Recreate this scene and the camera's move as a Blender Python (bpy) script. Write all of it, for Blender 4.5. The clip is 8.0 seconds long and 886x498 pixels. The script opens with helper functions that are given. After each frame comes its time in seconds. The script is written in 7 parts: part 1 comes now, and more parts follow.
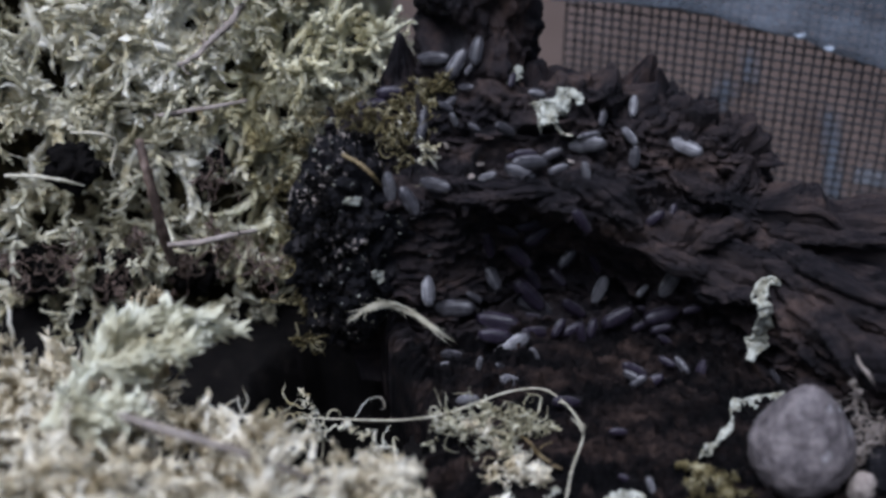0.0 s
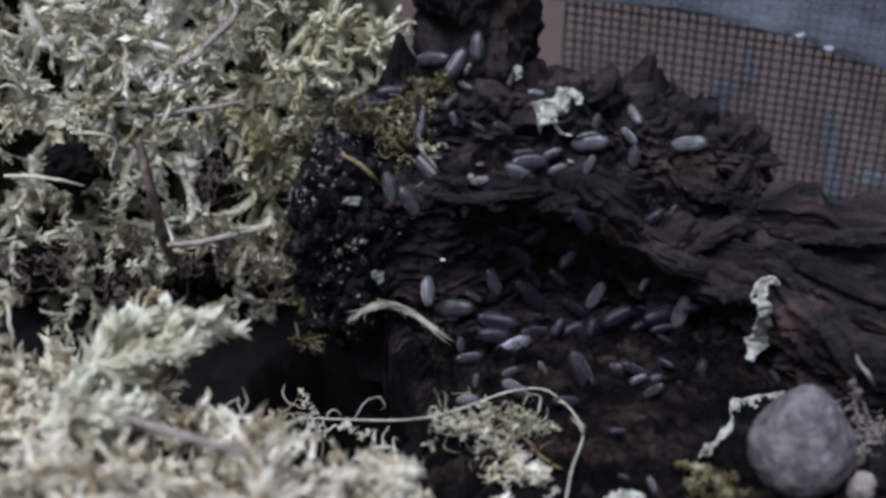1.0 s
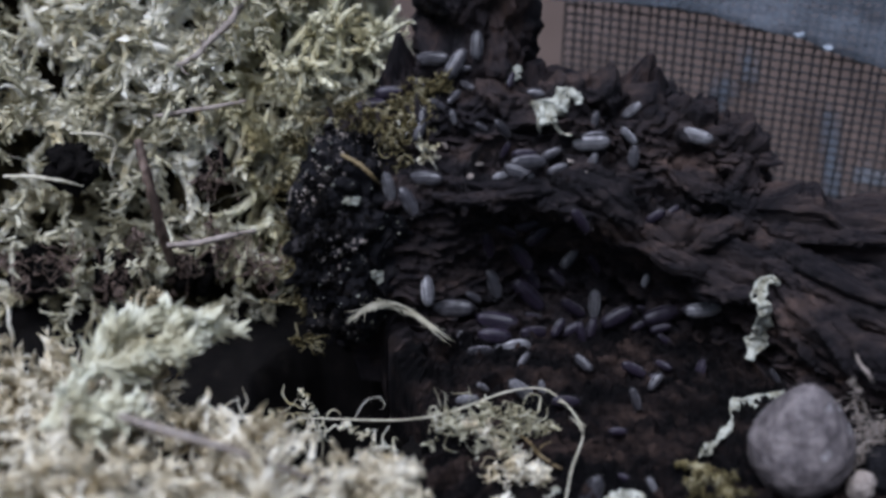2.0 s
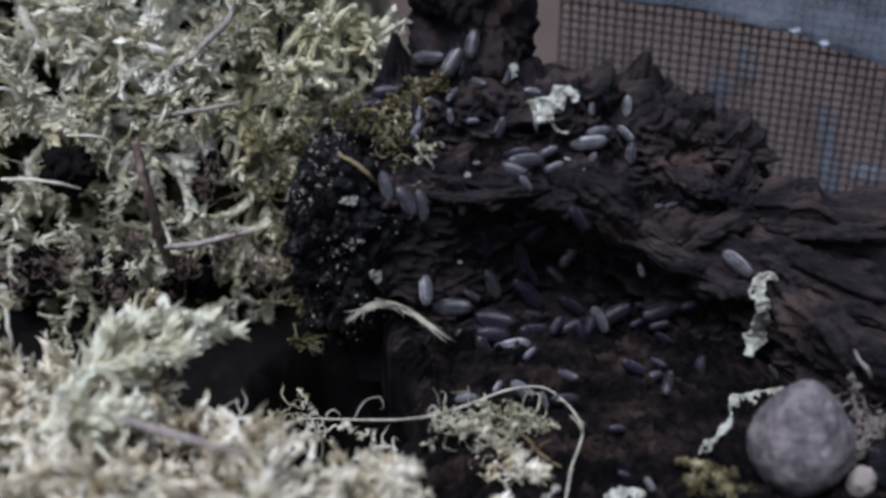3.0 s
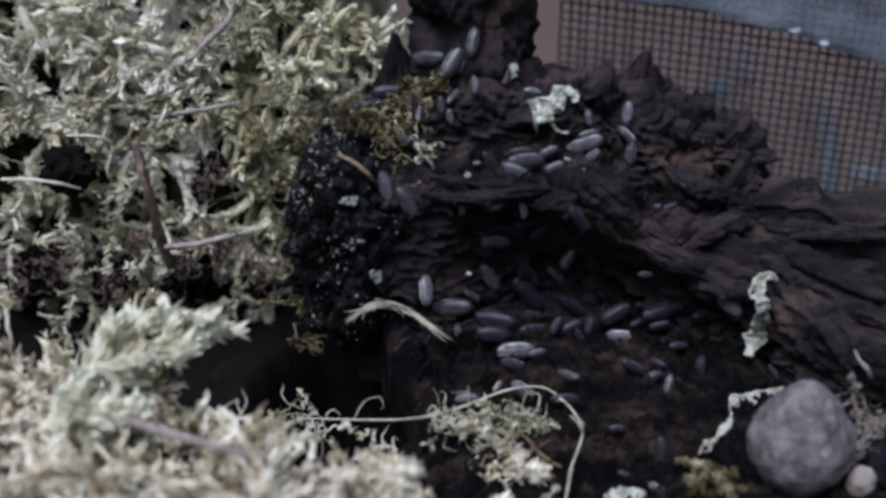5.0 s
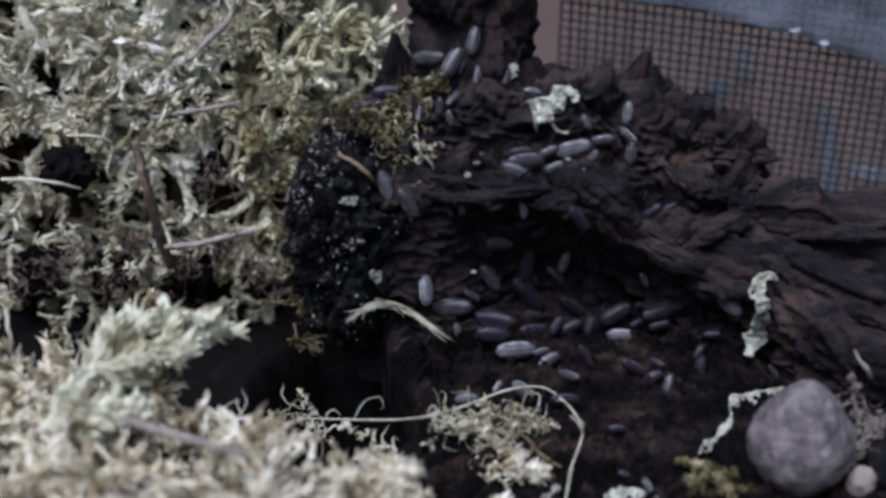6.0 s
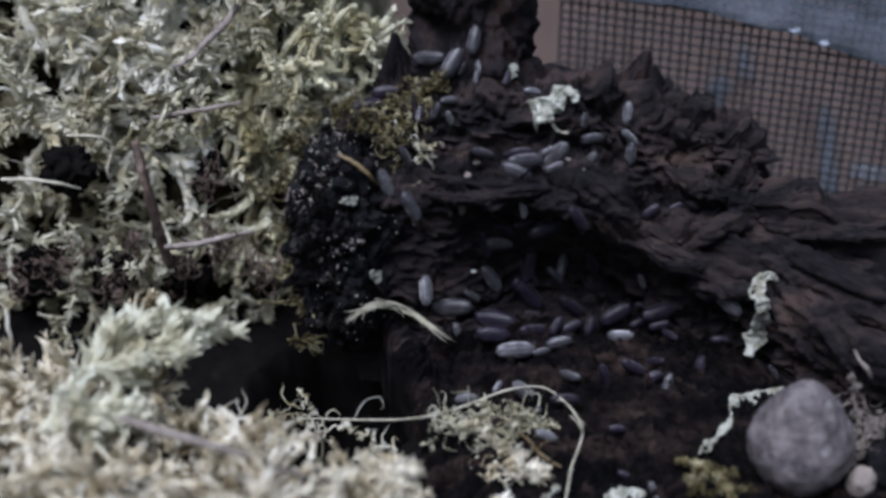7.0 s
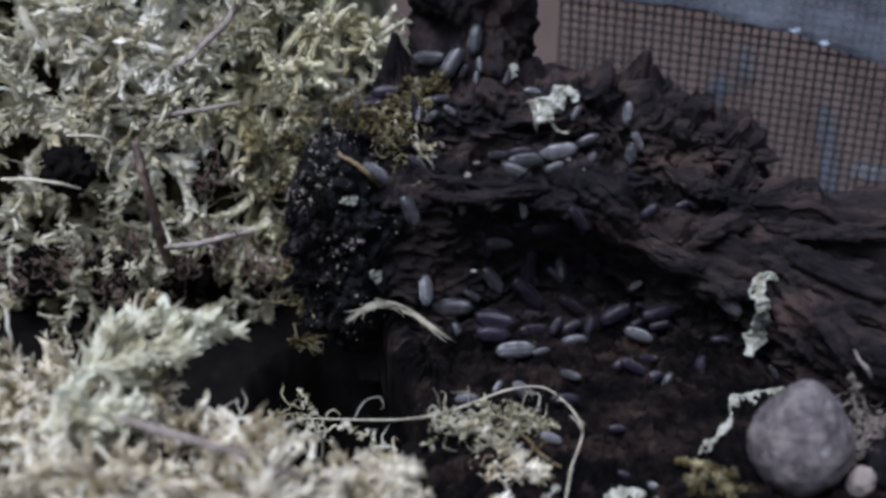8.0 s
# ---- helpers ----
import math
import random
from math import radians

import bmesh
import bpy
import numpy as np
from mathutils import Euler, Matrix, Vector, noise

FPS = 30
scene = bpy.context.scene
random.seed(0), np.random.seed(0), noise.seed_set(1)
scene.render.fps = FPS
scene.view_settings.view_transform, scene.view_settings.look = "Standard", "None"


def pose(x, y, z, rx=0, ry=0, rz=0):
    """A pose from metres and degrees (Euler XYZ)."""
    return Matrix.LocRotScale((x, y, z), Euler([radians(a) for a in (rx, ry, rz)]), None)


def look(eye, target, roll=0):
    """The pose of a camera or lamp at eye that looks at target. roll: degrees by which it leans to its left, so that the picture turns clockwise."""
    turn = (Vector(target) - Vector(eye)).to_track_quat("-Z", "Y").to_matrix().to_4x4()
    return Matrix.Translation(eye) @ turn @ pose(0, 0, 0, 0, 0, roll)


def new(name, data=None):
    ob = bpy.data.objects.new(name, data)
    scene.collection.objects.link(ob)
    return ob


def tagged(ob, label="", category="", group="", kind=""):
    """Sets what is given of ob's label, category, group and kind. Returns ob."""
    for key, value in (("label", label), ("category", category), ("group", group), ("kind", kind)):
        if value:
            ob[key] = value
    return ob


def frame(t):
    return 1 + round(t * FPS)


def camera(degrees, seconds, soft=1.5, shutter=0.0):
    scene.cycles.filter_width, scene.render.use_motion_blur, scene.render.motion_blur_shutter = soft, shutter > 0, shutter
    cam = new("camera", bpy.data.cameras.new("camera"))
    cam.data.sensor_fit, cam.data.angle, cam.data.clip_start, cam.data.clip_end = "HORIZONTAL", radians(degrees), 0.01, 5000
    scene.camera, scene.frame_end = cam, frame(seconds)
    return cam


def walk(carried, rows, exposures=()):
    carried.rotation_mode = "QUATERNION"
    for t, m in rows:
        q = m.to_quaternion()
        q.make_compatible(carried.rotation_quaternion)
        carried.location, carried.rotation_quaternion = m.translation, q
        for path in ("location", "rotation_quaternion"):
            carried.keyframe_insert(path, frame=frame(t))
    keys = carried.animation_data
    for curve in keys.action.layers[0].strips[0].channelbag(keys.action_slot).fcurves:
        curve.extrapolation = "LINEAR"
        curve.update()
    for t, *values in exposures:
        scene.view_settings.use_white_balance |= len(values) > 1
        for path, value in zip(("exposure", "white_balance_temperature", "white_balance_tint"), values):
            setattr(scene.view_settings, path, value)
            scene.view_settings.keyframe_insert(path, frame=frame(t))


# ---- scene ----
# ---------------------------------------------------------------- camera
cam = camera(32, 8.0, soft=3.2)
EYE = Vector((0.0, -0.3137, 0.2597))
AIM = Vector((0.0, 0.0, 0.04))
AIM_START = Vector((-0.00068, 0.0, 0.0403))
walk(cam, [
    (0.0, look(EYE, AIM_START, 0.56)),
    (0.3, look(EYE, AIM_START + Vector((0.0001, 0, 0)), 0.53)),
    (1.8, look(EYE, AIM_START + Vector((0.0001, 0, 0)), 0.53)),
    (2.7, look(EYE, AIM, 0.0)),
    (8.0, look(EYE, AIM, 0.0)),
])
cam.data.dof.use_dof = True
cam.data.dof.focus_distance = 0.385
cam.data.dof.aperture_fstop = 6.5

# ---------------------------------------------------------------- world and light
world = bpy.data.worlds.new("overcast_sky")
scene.world = world
world.use_nodes = True
wn = world.node_tree.nodes
sky = wn.new("ShaderNodeTexSky")
sky.sky_type = "NISHITA"
sky.sun_disc = False
sky.sun_elevation, sky.sun_rotation = radians(71), radians(-140)
sky.air_density, sky.dust_density = 1.0, 3.0
world.node_tree.links.new(sky.outputs["Color"], wn["Background"].inputs["Color"])
wn["Background"].inputs["Strength"].default_value = 0.05

sun = new("sun", bpy.data.lights.new("sun", "SUN"))
sun.data.energy, sun.data.angle, sun.data.color = 2.85, radians(42), (0.71, 0.78, 1.0)
sun.matrix_world = look((-0.20, -0.24, 0.92), (0, 0, 0))
scene.view_settings.exposure = 0.94


# ---------------------------------------------------------------- numeric helpers
GRADS = np.array([(x, y, z) for x in (-1, 0, 1) for y in (-1, 0, 1) for z in (-1, 0, 1) if (x * x + y * y + z * z) == 2], dtype=float)


def vnoise(p, seed=0):
    """Smooth gradient noise, about -1 to 1, at points p (..., 3)."""
    p = np.asarray(p, dtype=float)
    p = np.stack([0.80 * p[..., 0] + 0.60 * p[..., 1], -0.56 * p[..., 0] + 0.75 * p[..., 1] + 0.36 * p[..., 2], 0.21 * p[..., 0] - 0.28 * p[..., 1] + 0.93 * p[..., 2]], -1) + seed * 7.31
    i = np.floor(p).astype(np.int64)
    f = p - i
    u = f * f * f * (f * (f * 6 - 15) + 10)
    out = 0.0
    for dx in (0, 1):
        for dy in (0, 1):
            for dz in (0, 1):
                h = ((i[..., 0] + dx) * 374761393 + (i[..., 1] + dy) * 668265263 + (i[..., 2] + dz) * 1440662683 + seed * 974634353) & 0xFFFFFFFF
                h = ((h ^ (h >> 13)) * 1274126177) & 0xFFFFFFFF
                g = GRADS[(h ^ (h >> 16)) % 12]
                w = (u[..., 0] if dx else 1 - u[..., 0]) * (u[..., 1] if dy else 1 - u[..., 1]) * (u[..., 2] if dz else 1 - u[..., 2])
                out = out + w * (g[..., 0] * (f[..., 0] - dx) + g[..., 1] * (f[..., 1] - dy) + g[..., 2] * (f[..., 2] - dz))
    return out * 1.35


def fbm(p, octaves=3, seed=0):
    p = np.asarray(p, dtype=float)
    return sum(vnoise(p * 2.03 ** k, seed + k) * 0.5 ** k for k in range(octaves))


def ridged(p, octaves=3, seed=0):
    p = np.asarray(p, dtype=float)
    return sum((1 - 2 * np.abs(vnoise(p * 2.07 ** k, seed + k))) * 0.5 ** k for k in range(octaves))


def smooth(a, b, x):
    t = np.clip((x - a) / (b - a), 0, 1)
    return t * t * (3 - 2 * t)


def unit(a):
    return a / np.maximum(np.linalg.norm(a, axis=-1, keepdims=True), 1e-9)


def grid_faces(n, m, wrap=False):
    """Quads of a grid of n rows and m columns; wrap joins the last column to the first."""
    i, j = np.meshgrid(np.arange(n - 1), np.arange(m if wrap else m - 1), indexing="ij")
    k = (j + 1) % m
    return np.stack([i * m + j, i * m + k, (i + 1) * m + k, (i + 1) * m + j], -1).reshape(-1, 4)


def grid_normals(p):
    du, dv = np.gradient(p, axis=1), np.gradient(p, axis=0)
    return unit(np.cross(du, dv))


def mesh_of(name, verts, faces, shade=True):
    me = bpy.data.meshes.new(name)
    verts = np.asarray(verts, dtype=np.float32).reshape(-1, 3)
    faces = np.asarray(faces, dtype=np.int32)
    me.vertices.add(len(verts))
    me.vertices.foreach_set("co", verts.ravel())
    n = faces.shape[1]
    me.loops.add(faces.size)
    me.loops.foreach_set("vertex_index", faces.ravel())
    me.polygons.add(len(faces))
    me.polygons.foreach_set("loop_start", np.arange(0, faces.size, n, dtype=np.int32))
    me.update(calc_edges=True)
    me.validate()
    if shade:
        me.polygons.foreach_set("use_smooth", np.ones(len(me.polygons), dtype=bool))
    return me


def mesh_part(name, verts, faces, material, parent=None, label="", shade=True):
    me = mesh_of(name, verts, faces, shade)
    me.materials.append(material)
    ob = new(name, me)
    ob.parent = parent
    if label:
        tagged(ob, label)
    return ob


def tube(points, radii, sides=7, seed=None, rough=0.0):
    """Verts and quads of a round rod along points, with a radius at each, closed to a point at both ends."""
    p = np.asarray(points, float)
    r = np.interp(np.linspace(0, 1, len(p)), np.linspace(0, 1, len(radii)), radii)
    t = unit(np.gradient(p, axis=0))
    a = np.where(np.abs(t[:, 2:3]) < 0.9, np.array([[0, 0, 1.0]]), np.array([[1.0, 0, 0]]))
    n1 = unit(np.cross(t, a))
    n2 = np.cross(t, n1)
    ang = np.linspace(0, 2 * np.pi, sides, endpoint=False)
    ring = np.cos(ang)[None, :, None] * n1[:, None] + np.sin(ang)[None, :, None] * n2[:, None]
    rr = r[:, None, None] * np.ones((1, sides, 1))
    if rough:
        rr = rr * (1 + rough * fbm((p[:, None] + ring * r[:, None, None]) * 700, 2, seed or 0)[..., None])
    rr[0] *= 0.05
    rr[-1] *= 0.05
    v = p[:, None] + ring * rr
    return v.reshape(-1, 3), grid_faces(len(p), sides, True)


def strand(path, radii, seed, sides=16):
    """A fibrous strand of wood: furrows run along its length."""
    v, f = tube(path, radii, sides)
    p = np.asarray(path, float)
    c = np.repeat(p, sides, 0)
    a = np.tile(np.linspace(0, 2 * np.pi, sides, endpoint=False), len(p))
    u = np.repeat(np.linspace(0, 1, len(p)), sides)
    k = 0.35 * vnoise(np.stack([np.cos(a) * 2.2, np.sin(a) * 2.2, u * 5], -1), seed) + 0.22 * vnoise(np.stack([np.cos(a) * 5, np.sin(a) * 5, u * 11], -1), seed + 1)
    k = k + 0.16 * vnoise(v * 620, seed + 2) + 0.10 * vnoise(v * 1500, seed + 3)
    return c + (v - c) * (1 + k)[:, None], f


def bend(knots, n=24):
    """A smooth path through a few knots."""
    k = np.asarray(knots, float)
    k = np.vstack([2 * k[0] - k[1], k, 2 * k[-1] - k[-2]])
    s = np.linspace(0, len(k) - 3 - 1e-6, n)
    i = s.astype(int)
    f = (s - i)[:, None]
    a, b, c, d = k[i], k[i + 1], k[i + 2], k[i + 3]
    return 0.5 * (2 * b + (c - a) * f + (2 * a - 5 * b + 4 * c - d) * f ** 2 + (3 * b - a - 3 * c + d) * f ** 3)


def thing(name, label, category, group="", kind="", at=(0, 0, 0)):
    ob = new(name)
    ob.empty_display_size = 0.005
    ob.location = at
    return tagged(ob, label, category, group, kind)


# ---------------------------------------------------------------- materials
def material(name, stops, scale=200.0, stretch=(1, 1, 1), rough=0.8, bump=0.3, bump_scale=None, bump_depth=0.0006,
             detail=6.0, island=0.0, per_object=0.0, spec=0.4, through_light=0.0, speck=None, bands=None):
    """A noise-coloured surface: stops are (place, colour) of the ramp; island and per_object vary the brightness
    piece by piece; speck is (colour, cells per metre, size) of small spots; bands are (distance, factor) of stripes beside the middle line."""
    m = bpy.data.materials.new(name)
    m.use_nodes = True
    nt = m.node_tree
    n, ln = nt.nodes, nt.links
    b = n["Principled BSDF"]
    b.inputs["Roughness"].default_value = rough
    b.inputs["Specular IOR Level"].default_value = spec
    co = n.new("ShaderNodeTexCoord")
    mp = n.new("ShaderNodeMapping")
    mp.inputs["Scale"].default_value = stretch
    ln.new(co.outputs["Object"], mp.inputs["Vector"])
    big = n.new("ShaderNodeTexNoise")
    big.inputs["Scale"].default_value = scale
    big.inputs["Detail"].default_value = detail
    big.inputs["Roughness"].default_value = 0.72
    ln.new(mp.outputs["Vector"], big.inputs["Vector"])
    ramp = n.new("ShaderNodeValToRGB")
    el = ramp.color_ramp.elements
    while len(el) < len(stops):
        el.new(0.5)
    for e, (at, col) in zip(el, stops):
        e.position, e.color = at, (*col, 1)
    ln.new(big.outputs["Fac"], ramp.inputs["Fac"])
    colour = ramp.outputs["Color"]
    if island or per_object:
        src = n.new("ShaderNodeNewGeometry").outputs["Random Per Island"] if island else n.new("ShaderNodeObjectInfo").outputs["Random"]
        amount = island or per_object
        mr = n.new("ShaderNodeMapRange")
        mr.inputs["To Min"].default_value, mr.inputs["To Max"].default_value = 1 - amount, 1 + amount
        ln.new(src, mr.inputs["Value"])
        hs = n.new("ShaderNodeHueSaturation")
        ln.new(mr.outputs["Result"], hs.inputs["Value"])
        ln.new(colour, hs.inputs["Color"])
        colour = hs.outputs["Color"]
    if speck:
        vo = n.new("ShaderNodeTexVoronoi")
        vo.inputs["Scale"].default_value = speck[1]
        ln.new(co.outputs["Object"], vo.inputs["Vector"])
        nz = n.new("ShaderNodeTexNoise")
        nz.inputs["Scale"].default_value = speck[1] * 2.5
        ln.new(co.outputs["Object"], nz.inputs["Vector"])
        ad = n.new("ShaderNodeMath")
        ad.operation = "MULTIPLY_ADD"
        ad.inputs[1].default_value = 0.5
        ln.new(nz.outputs["Fac"], ad.inputs[0])
        ln.new(vo.outputs["Distance"], ad.inputs[2])
        r2 = n.new("ShaderNodeValToRGB")
        r2.color_ramp.elements[0].position, r2.color_ramp.elements[0].color = speck[2], (1, 1, 1, 1)
        r2.color_ramp.elements[1].position, r2.color_ramp.elements[1].color = speck[2] + 0.12, (0, 0, 0, 1)
        ln.new(ad.outputs["Value"], r2.inputs["Fac"])
        mx = n.new("ShaderNodeMix")
        mx.data_type = "RGBA"
        ln.new(r2.outputs["Color"], mx.inputs["Factor"])
        ln.new(colour, mx.inputs["A"])
        mx.inputs["B"].default_value = (*speck[0], 1)
        colour = mx.outputs["Result"]
    if bands:
        xyz = n.new("ShaderNodeSeparateXYZ")
        ln.new(co.outputs["Object"], xyz.inputs["Vector"])
        far = n.new("ShaderNodeMath")
        far.operation = "ABSOLUTE"
        ln.new(xyz.outputs["Y"], far.inputs[0])
        span = n.new("ShaderNodeMapRange")
        span.inputs["From Max"].default_value = bands[-1][0]
        ln.new(far.outputs["Value"], span.inputs["Value"])
        stripe = n.new("ShaderNodeValToRGB")
        se = stripe.color_ramp.elements
        while len(se) < len(bands):
            se.new(0.5)
        for e, (at, k) in zip(se, bands):
            e.position, e.color = at / bands[-1][0], (k, k, k, 1)
        ln.new(span.outputs["Result"], stripe.inputs["Fac"])
        mul = n.new("ShaderNodeMix")
        mul.data_type, mul.blend_type = "RGBA", "MULTIPLY"
        mul.inputs["Factor"].default_value = 1.0
        ln.new(colour, mul.inputs["A"])
        ln.new(stripe.outputs["Color"], mul.inputs["B"])
        colour = mul.outputs["Result"]
    ln.new(colour, b.inputs["Base Color"])
    if bump:
        fine = n.new("ShaderNodeTexNoise")
        fine.inputs["Scale"].default_value = bump_scale or scale * 4
        fine.inputs["Detail"].default_value = 9
        fine.inputs["Roughness"].default_value = 0.70
        ln.new(mp.outputs["Vector"], fine.inputs["Vector"])
        bp = n.new("ShaderNodeBump")
        bp.inputs["Strength"].default_value = bump
        bp.inputs["Distance"].default_value = bump_depth
        ln.new(fine.outputs["Fac"], bp.inputs["Height"])
        ln.new(bp.outputs["Normal"], b.inputs["Normal"])
    if through_light:
        tr = n.new("ShaderNodeBsdfTranslucent")
        ln.new(colour, tr.inputs["Color"])
        mix = n.new("ShaderNodeMixShader")
        mix.inputs[0].default_value = through_light
        ln.new(b.outputs[0], mix.inputs[1])
        ln.new(tr.outputs[0], mix.inputs[2])
        ln.new(mix.outputs[0], n["Material Output"].inputs["Surface"])
    return m


WOOD = material("rotten_wood", [(0.35, (0.0040, 0.0037, 0.0047)), (0.45, (0.0145, 0.0124, 0.0143)), (0.54, (0.0375, 0.0285, 0.0280)), (0.68, (0.092, 0.061, 0.0500))],
                scale=120, stretch=(0.22, 1, 1), rough=0.52, bump=0.9, bump_scale=620, bump_depth=0.0022, spec=0.13, detail=12)
STUB_WOOD = material("upright_rotten_wood", [(0.36, (0.0032, 0.0030, 0.0038)), (0.46, (0.0105, 0.0090, 0.0105)), (0.55, (0.0270, 0.0200, 0.0200)), (0.68, (0.070, 0.045, 0.0370))],
                     scale=120, stretch=(1, 1, 0.3), rough=0.52, bump=0.9, bump_scale=520, bump_depth=0.0014, spec=0.13, detail=12)
# wood of the hollow's floor, much darker than the rest of the log
FLOOR_WOOD = material("floor_wood", [(0.37, (0.0010, 0.0009, 0.0012)), (0.47, (0.0032, 0.0027, 0.0032)), (0.54, (0.0125, 0.0088, 0.0084)), (0.66, (0.052, 0.034, 0.0275))],
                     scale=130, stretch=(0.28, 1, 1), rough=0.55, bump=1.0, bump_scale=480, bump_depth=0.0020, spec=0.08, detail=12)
BLACK_WOOD = material("black_wood", [(0.35, (0.0028, 0.0028, 0.0033)), (0.52, (0.0095, 0.0092, 0.0110)), (0.68, (0.036, 0.032, 0.032))],
                      scale=150, rough=0.6, bump=0.9, bump_scale=600, bump_depth=0.0010, spec=0.10)
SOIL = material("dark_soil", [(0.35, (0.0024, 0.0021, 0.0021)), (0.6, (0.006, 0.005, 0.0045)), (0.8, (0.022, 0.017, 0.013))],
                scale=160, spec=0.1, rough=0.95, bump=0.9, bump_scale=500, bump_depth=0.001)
MOSS = material("dry_moss", [(0.35, (0.49, 0.41, 0.22)), (0.46, (0.71, 0.67, 0.51)), (0.56, (0.86, 0.84, 0.74))],
                scale=75, rough=0.85, spec=0.2, bump=0.3, bump_scale=900, bump_depth=0.0002, island=0.12, through_light=0.3)
MOSS_OLD = material("older_moss", [(0.34, (0.34, 0.29, 0.14)), (0.45, (0.55, 0.51, 0.33)), (0.57, (0.73, 0.71, 0.54))],
                    scale=75, rough=0.85, spec=0.2, bump=0.3, bump_scale=900, bump_depth=0.0002, island=0.15, through_light=0.3)
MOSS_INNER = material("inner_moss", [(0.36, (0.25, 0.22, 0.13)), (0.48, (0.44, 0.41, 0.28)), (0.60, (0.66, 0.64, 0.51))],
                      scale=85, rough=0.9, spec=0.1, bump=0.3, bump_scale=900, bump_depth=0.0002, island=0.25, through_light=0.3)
MOSS_GREENISH = material("greenish_moss", [(0.34, (0.44, 0.40, 0.26)), (0.46, (0.60, 0.58, 0.43)), (0.58, (0.75, 0.75, 0.62))],
                         scale=80, rough=0.85, spec=0.2, bump=0.3, bump_scale=900, bump_depth=0.0002, island=0.1, through_light=0.3)
MOSS_PALE = material("bleached_moss", [(0.34, (0.42, 0.34, 0.20)), (0.46, (0.62, 0.55, 0.40)), (0.58, (0.80, 0.76, 0.64))],
                     scale=90, rough=0.85, spec=0.2, bump=0.3, bump_scale=900, bump_depth=0.0002, island=0.15, through_light=0.25)
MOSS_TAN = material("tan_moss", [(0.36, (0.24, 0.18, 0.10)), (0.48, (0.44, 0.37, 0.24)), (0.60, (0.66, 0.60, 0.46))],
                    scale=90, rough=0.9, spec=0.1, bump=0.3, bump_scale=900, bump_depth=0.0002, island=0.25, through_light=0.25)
# bed under the moss, its brown darkened so gaps between strands look shaded
SHADE_LITTER = material("moss_litter", [(0.38, (0.006, 0.005, 0.0028)), (0.52, (0.024, 0.019, 0.0095)), (0.68, (0.085, 0.070, 0.036))],
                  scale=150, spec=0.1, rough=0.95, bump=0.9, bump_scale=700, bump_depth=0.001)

# ---------------------------------------------------------------- ground
def ground_height(x, y):
    z = 0.0015 * fbm(np.stack([x * 60, y * 60, 0 * x], -1), 3, 4)
    ragged = 0.16 * vnoise(np.stack([x * 90, y * 90, 0 * x], -1), 6)
    pit = smooth(1.0, 0.86, np.sqrt(((x + 0.029) / 0.023) ** 2 + ((y + 0.012) / 0.026) ** 2) + ragged)
    return z - 0.052 * pit


def build_ground():
    x, y = np.meshgrid(np.linspace(-0.25, 0.17, 260), np.linspace(-0.22, 0.10, 200))
    rim = smooth(0.10, 0.088, y) * smooth(-0.25, -0.24, x) * smooth(0.17, 0.16, x) * smooth(-0.22, -0.21, y)
    z = ground_height(x, y) * rim - 0.064 * (1 - rim)
    ob = mesh_part("ground", np.stack([x, y, z], -1), grid_faces(*x.shape), SOIL)
    tagged(ob, "dark moist crumbly soil under the wood and moss", "soil", kind="structure")
    bm = bmesh.new()
    bmesh.ops.create_cube(bm, size=1, matrix=Matrix.Translation((0, 0.1, -0.075)) @ Matrix.Diagonal((0.9, 0.9, 0.02, 1)))
    bmesh.ops.bevel(bm, geom=bm.edges[:], offset=0.004, segments=3, affect="EDGES")
    me = bpy.data.meshes.new("table_floor")
    bm.to_mesh(me)
    bm.free()
    me.materials.append(TABLE)
    tagged(new("table_floor", me), "brown wooden board on which the tray stands", "table", kind="structure")
    # plain unseen tray sides, added to block low light, low enough to look over
    for name, c, s in (("unseen_wall_west", (-0.262, -0.06, 0.018), (0.004, 0.33, 0.165)), ("unseen_wall_east", (0.182, -0.06, 0.003), (0.004, 0.33, 0.135)), ("unseen_wall_south", (-0.04, -0.228, 0.028), (0.436, 0.004, 0.185))):
        bm = bmesh.new()
        bmesh.ops.create_cube(bm, size=1, matrix=Matrix.Translation(c) @ Matrix.Diagonal((*s, 1)))
        bmesh.ops.bevel(bm, geom=bm.edges[:], offset=0.0012, segments=2, affect="EDGES")
        me = bpy.data.meshes.new(name)
        bm.to_mesh(me)
        bm.free()
        me.materials.append(TRAY)
        tagged(new(name, me), "plain dull grey plastic side of the tray", "tray wall", kind="structure")


TRAY = material("tray_plastic", [(0.35, (0.10, 0.105, 0.115)), (0.7, (0.16, 0.165, 0.175))], scale=20, rough=0.5, bump=0.1)
TABLE = material("table_wood", [(0.35, (0.045, 0.028, 0.020)), (0.55, (0.068, 0.045, 0.034)), (0.75, (0.095, 0.066, 0.054))],
                 scale=14, stretch=(2.5, 0.5, 1), rough=0.55, bump=0.15, bump_scale=120)
build_ground()

# ---------------------------------------------------------------- the rotten log
# plan of the hollow log: stations along x, and at each the back of the hollow's floor, the lip over the hollow and the ridge
STATION = [-0.03, -0.009, 0.002, 0.012, 0.023, 0.034, 0.044, 0.055, 0.066, 0.083, 0.099, 0.13]
FLOOR_Y = [-0.012, -0.011, -0.005, 0.000, 0.003, 0.002, 0.001, 0.000, -0.004, -0.022, -0.044, -0.060]
CAVE_Y = [-0.004, -0.003, 0.003, 0.010, 0.0145, 0.0135, 0.0105, 0.004, -0.001, -0.013, -0.036, -0.052]
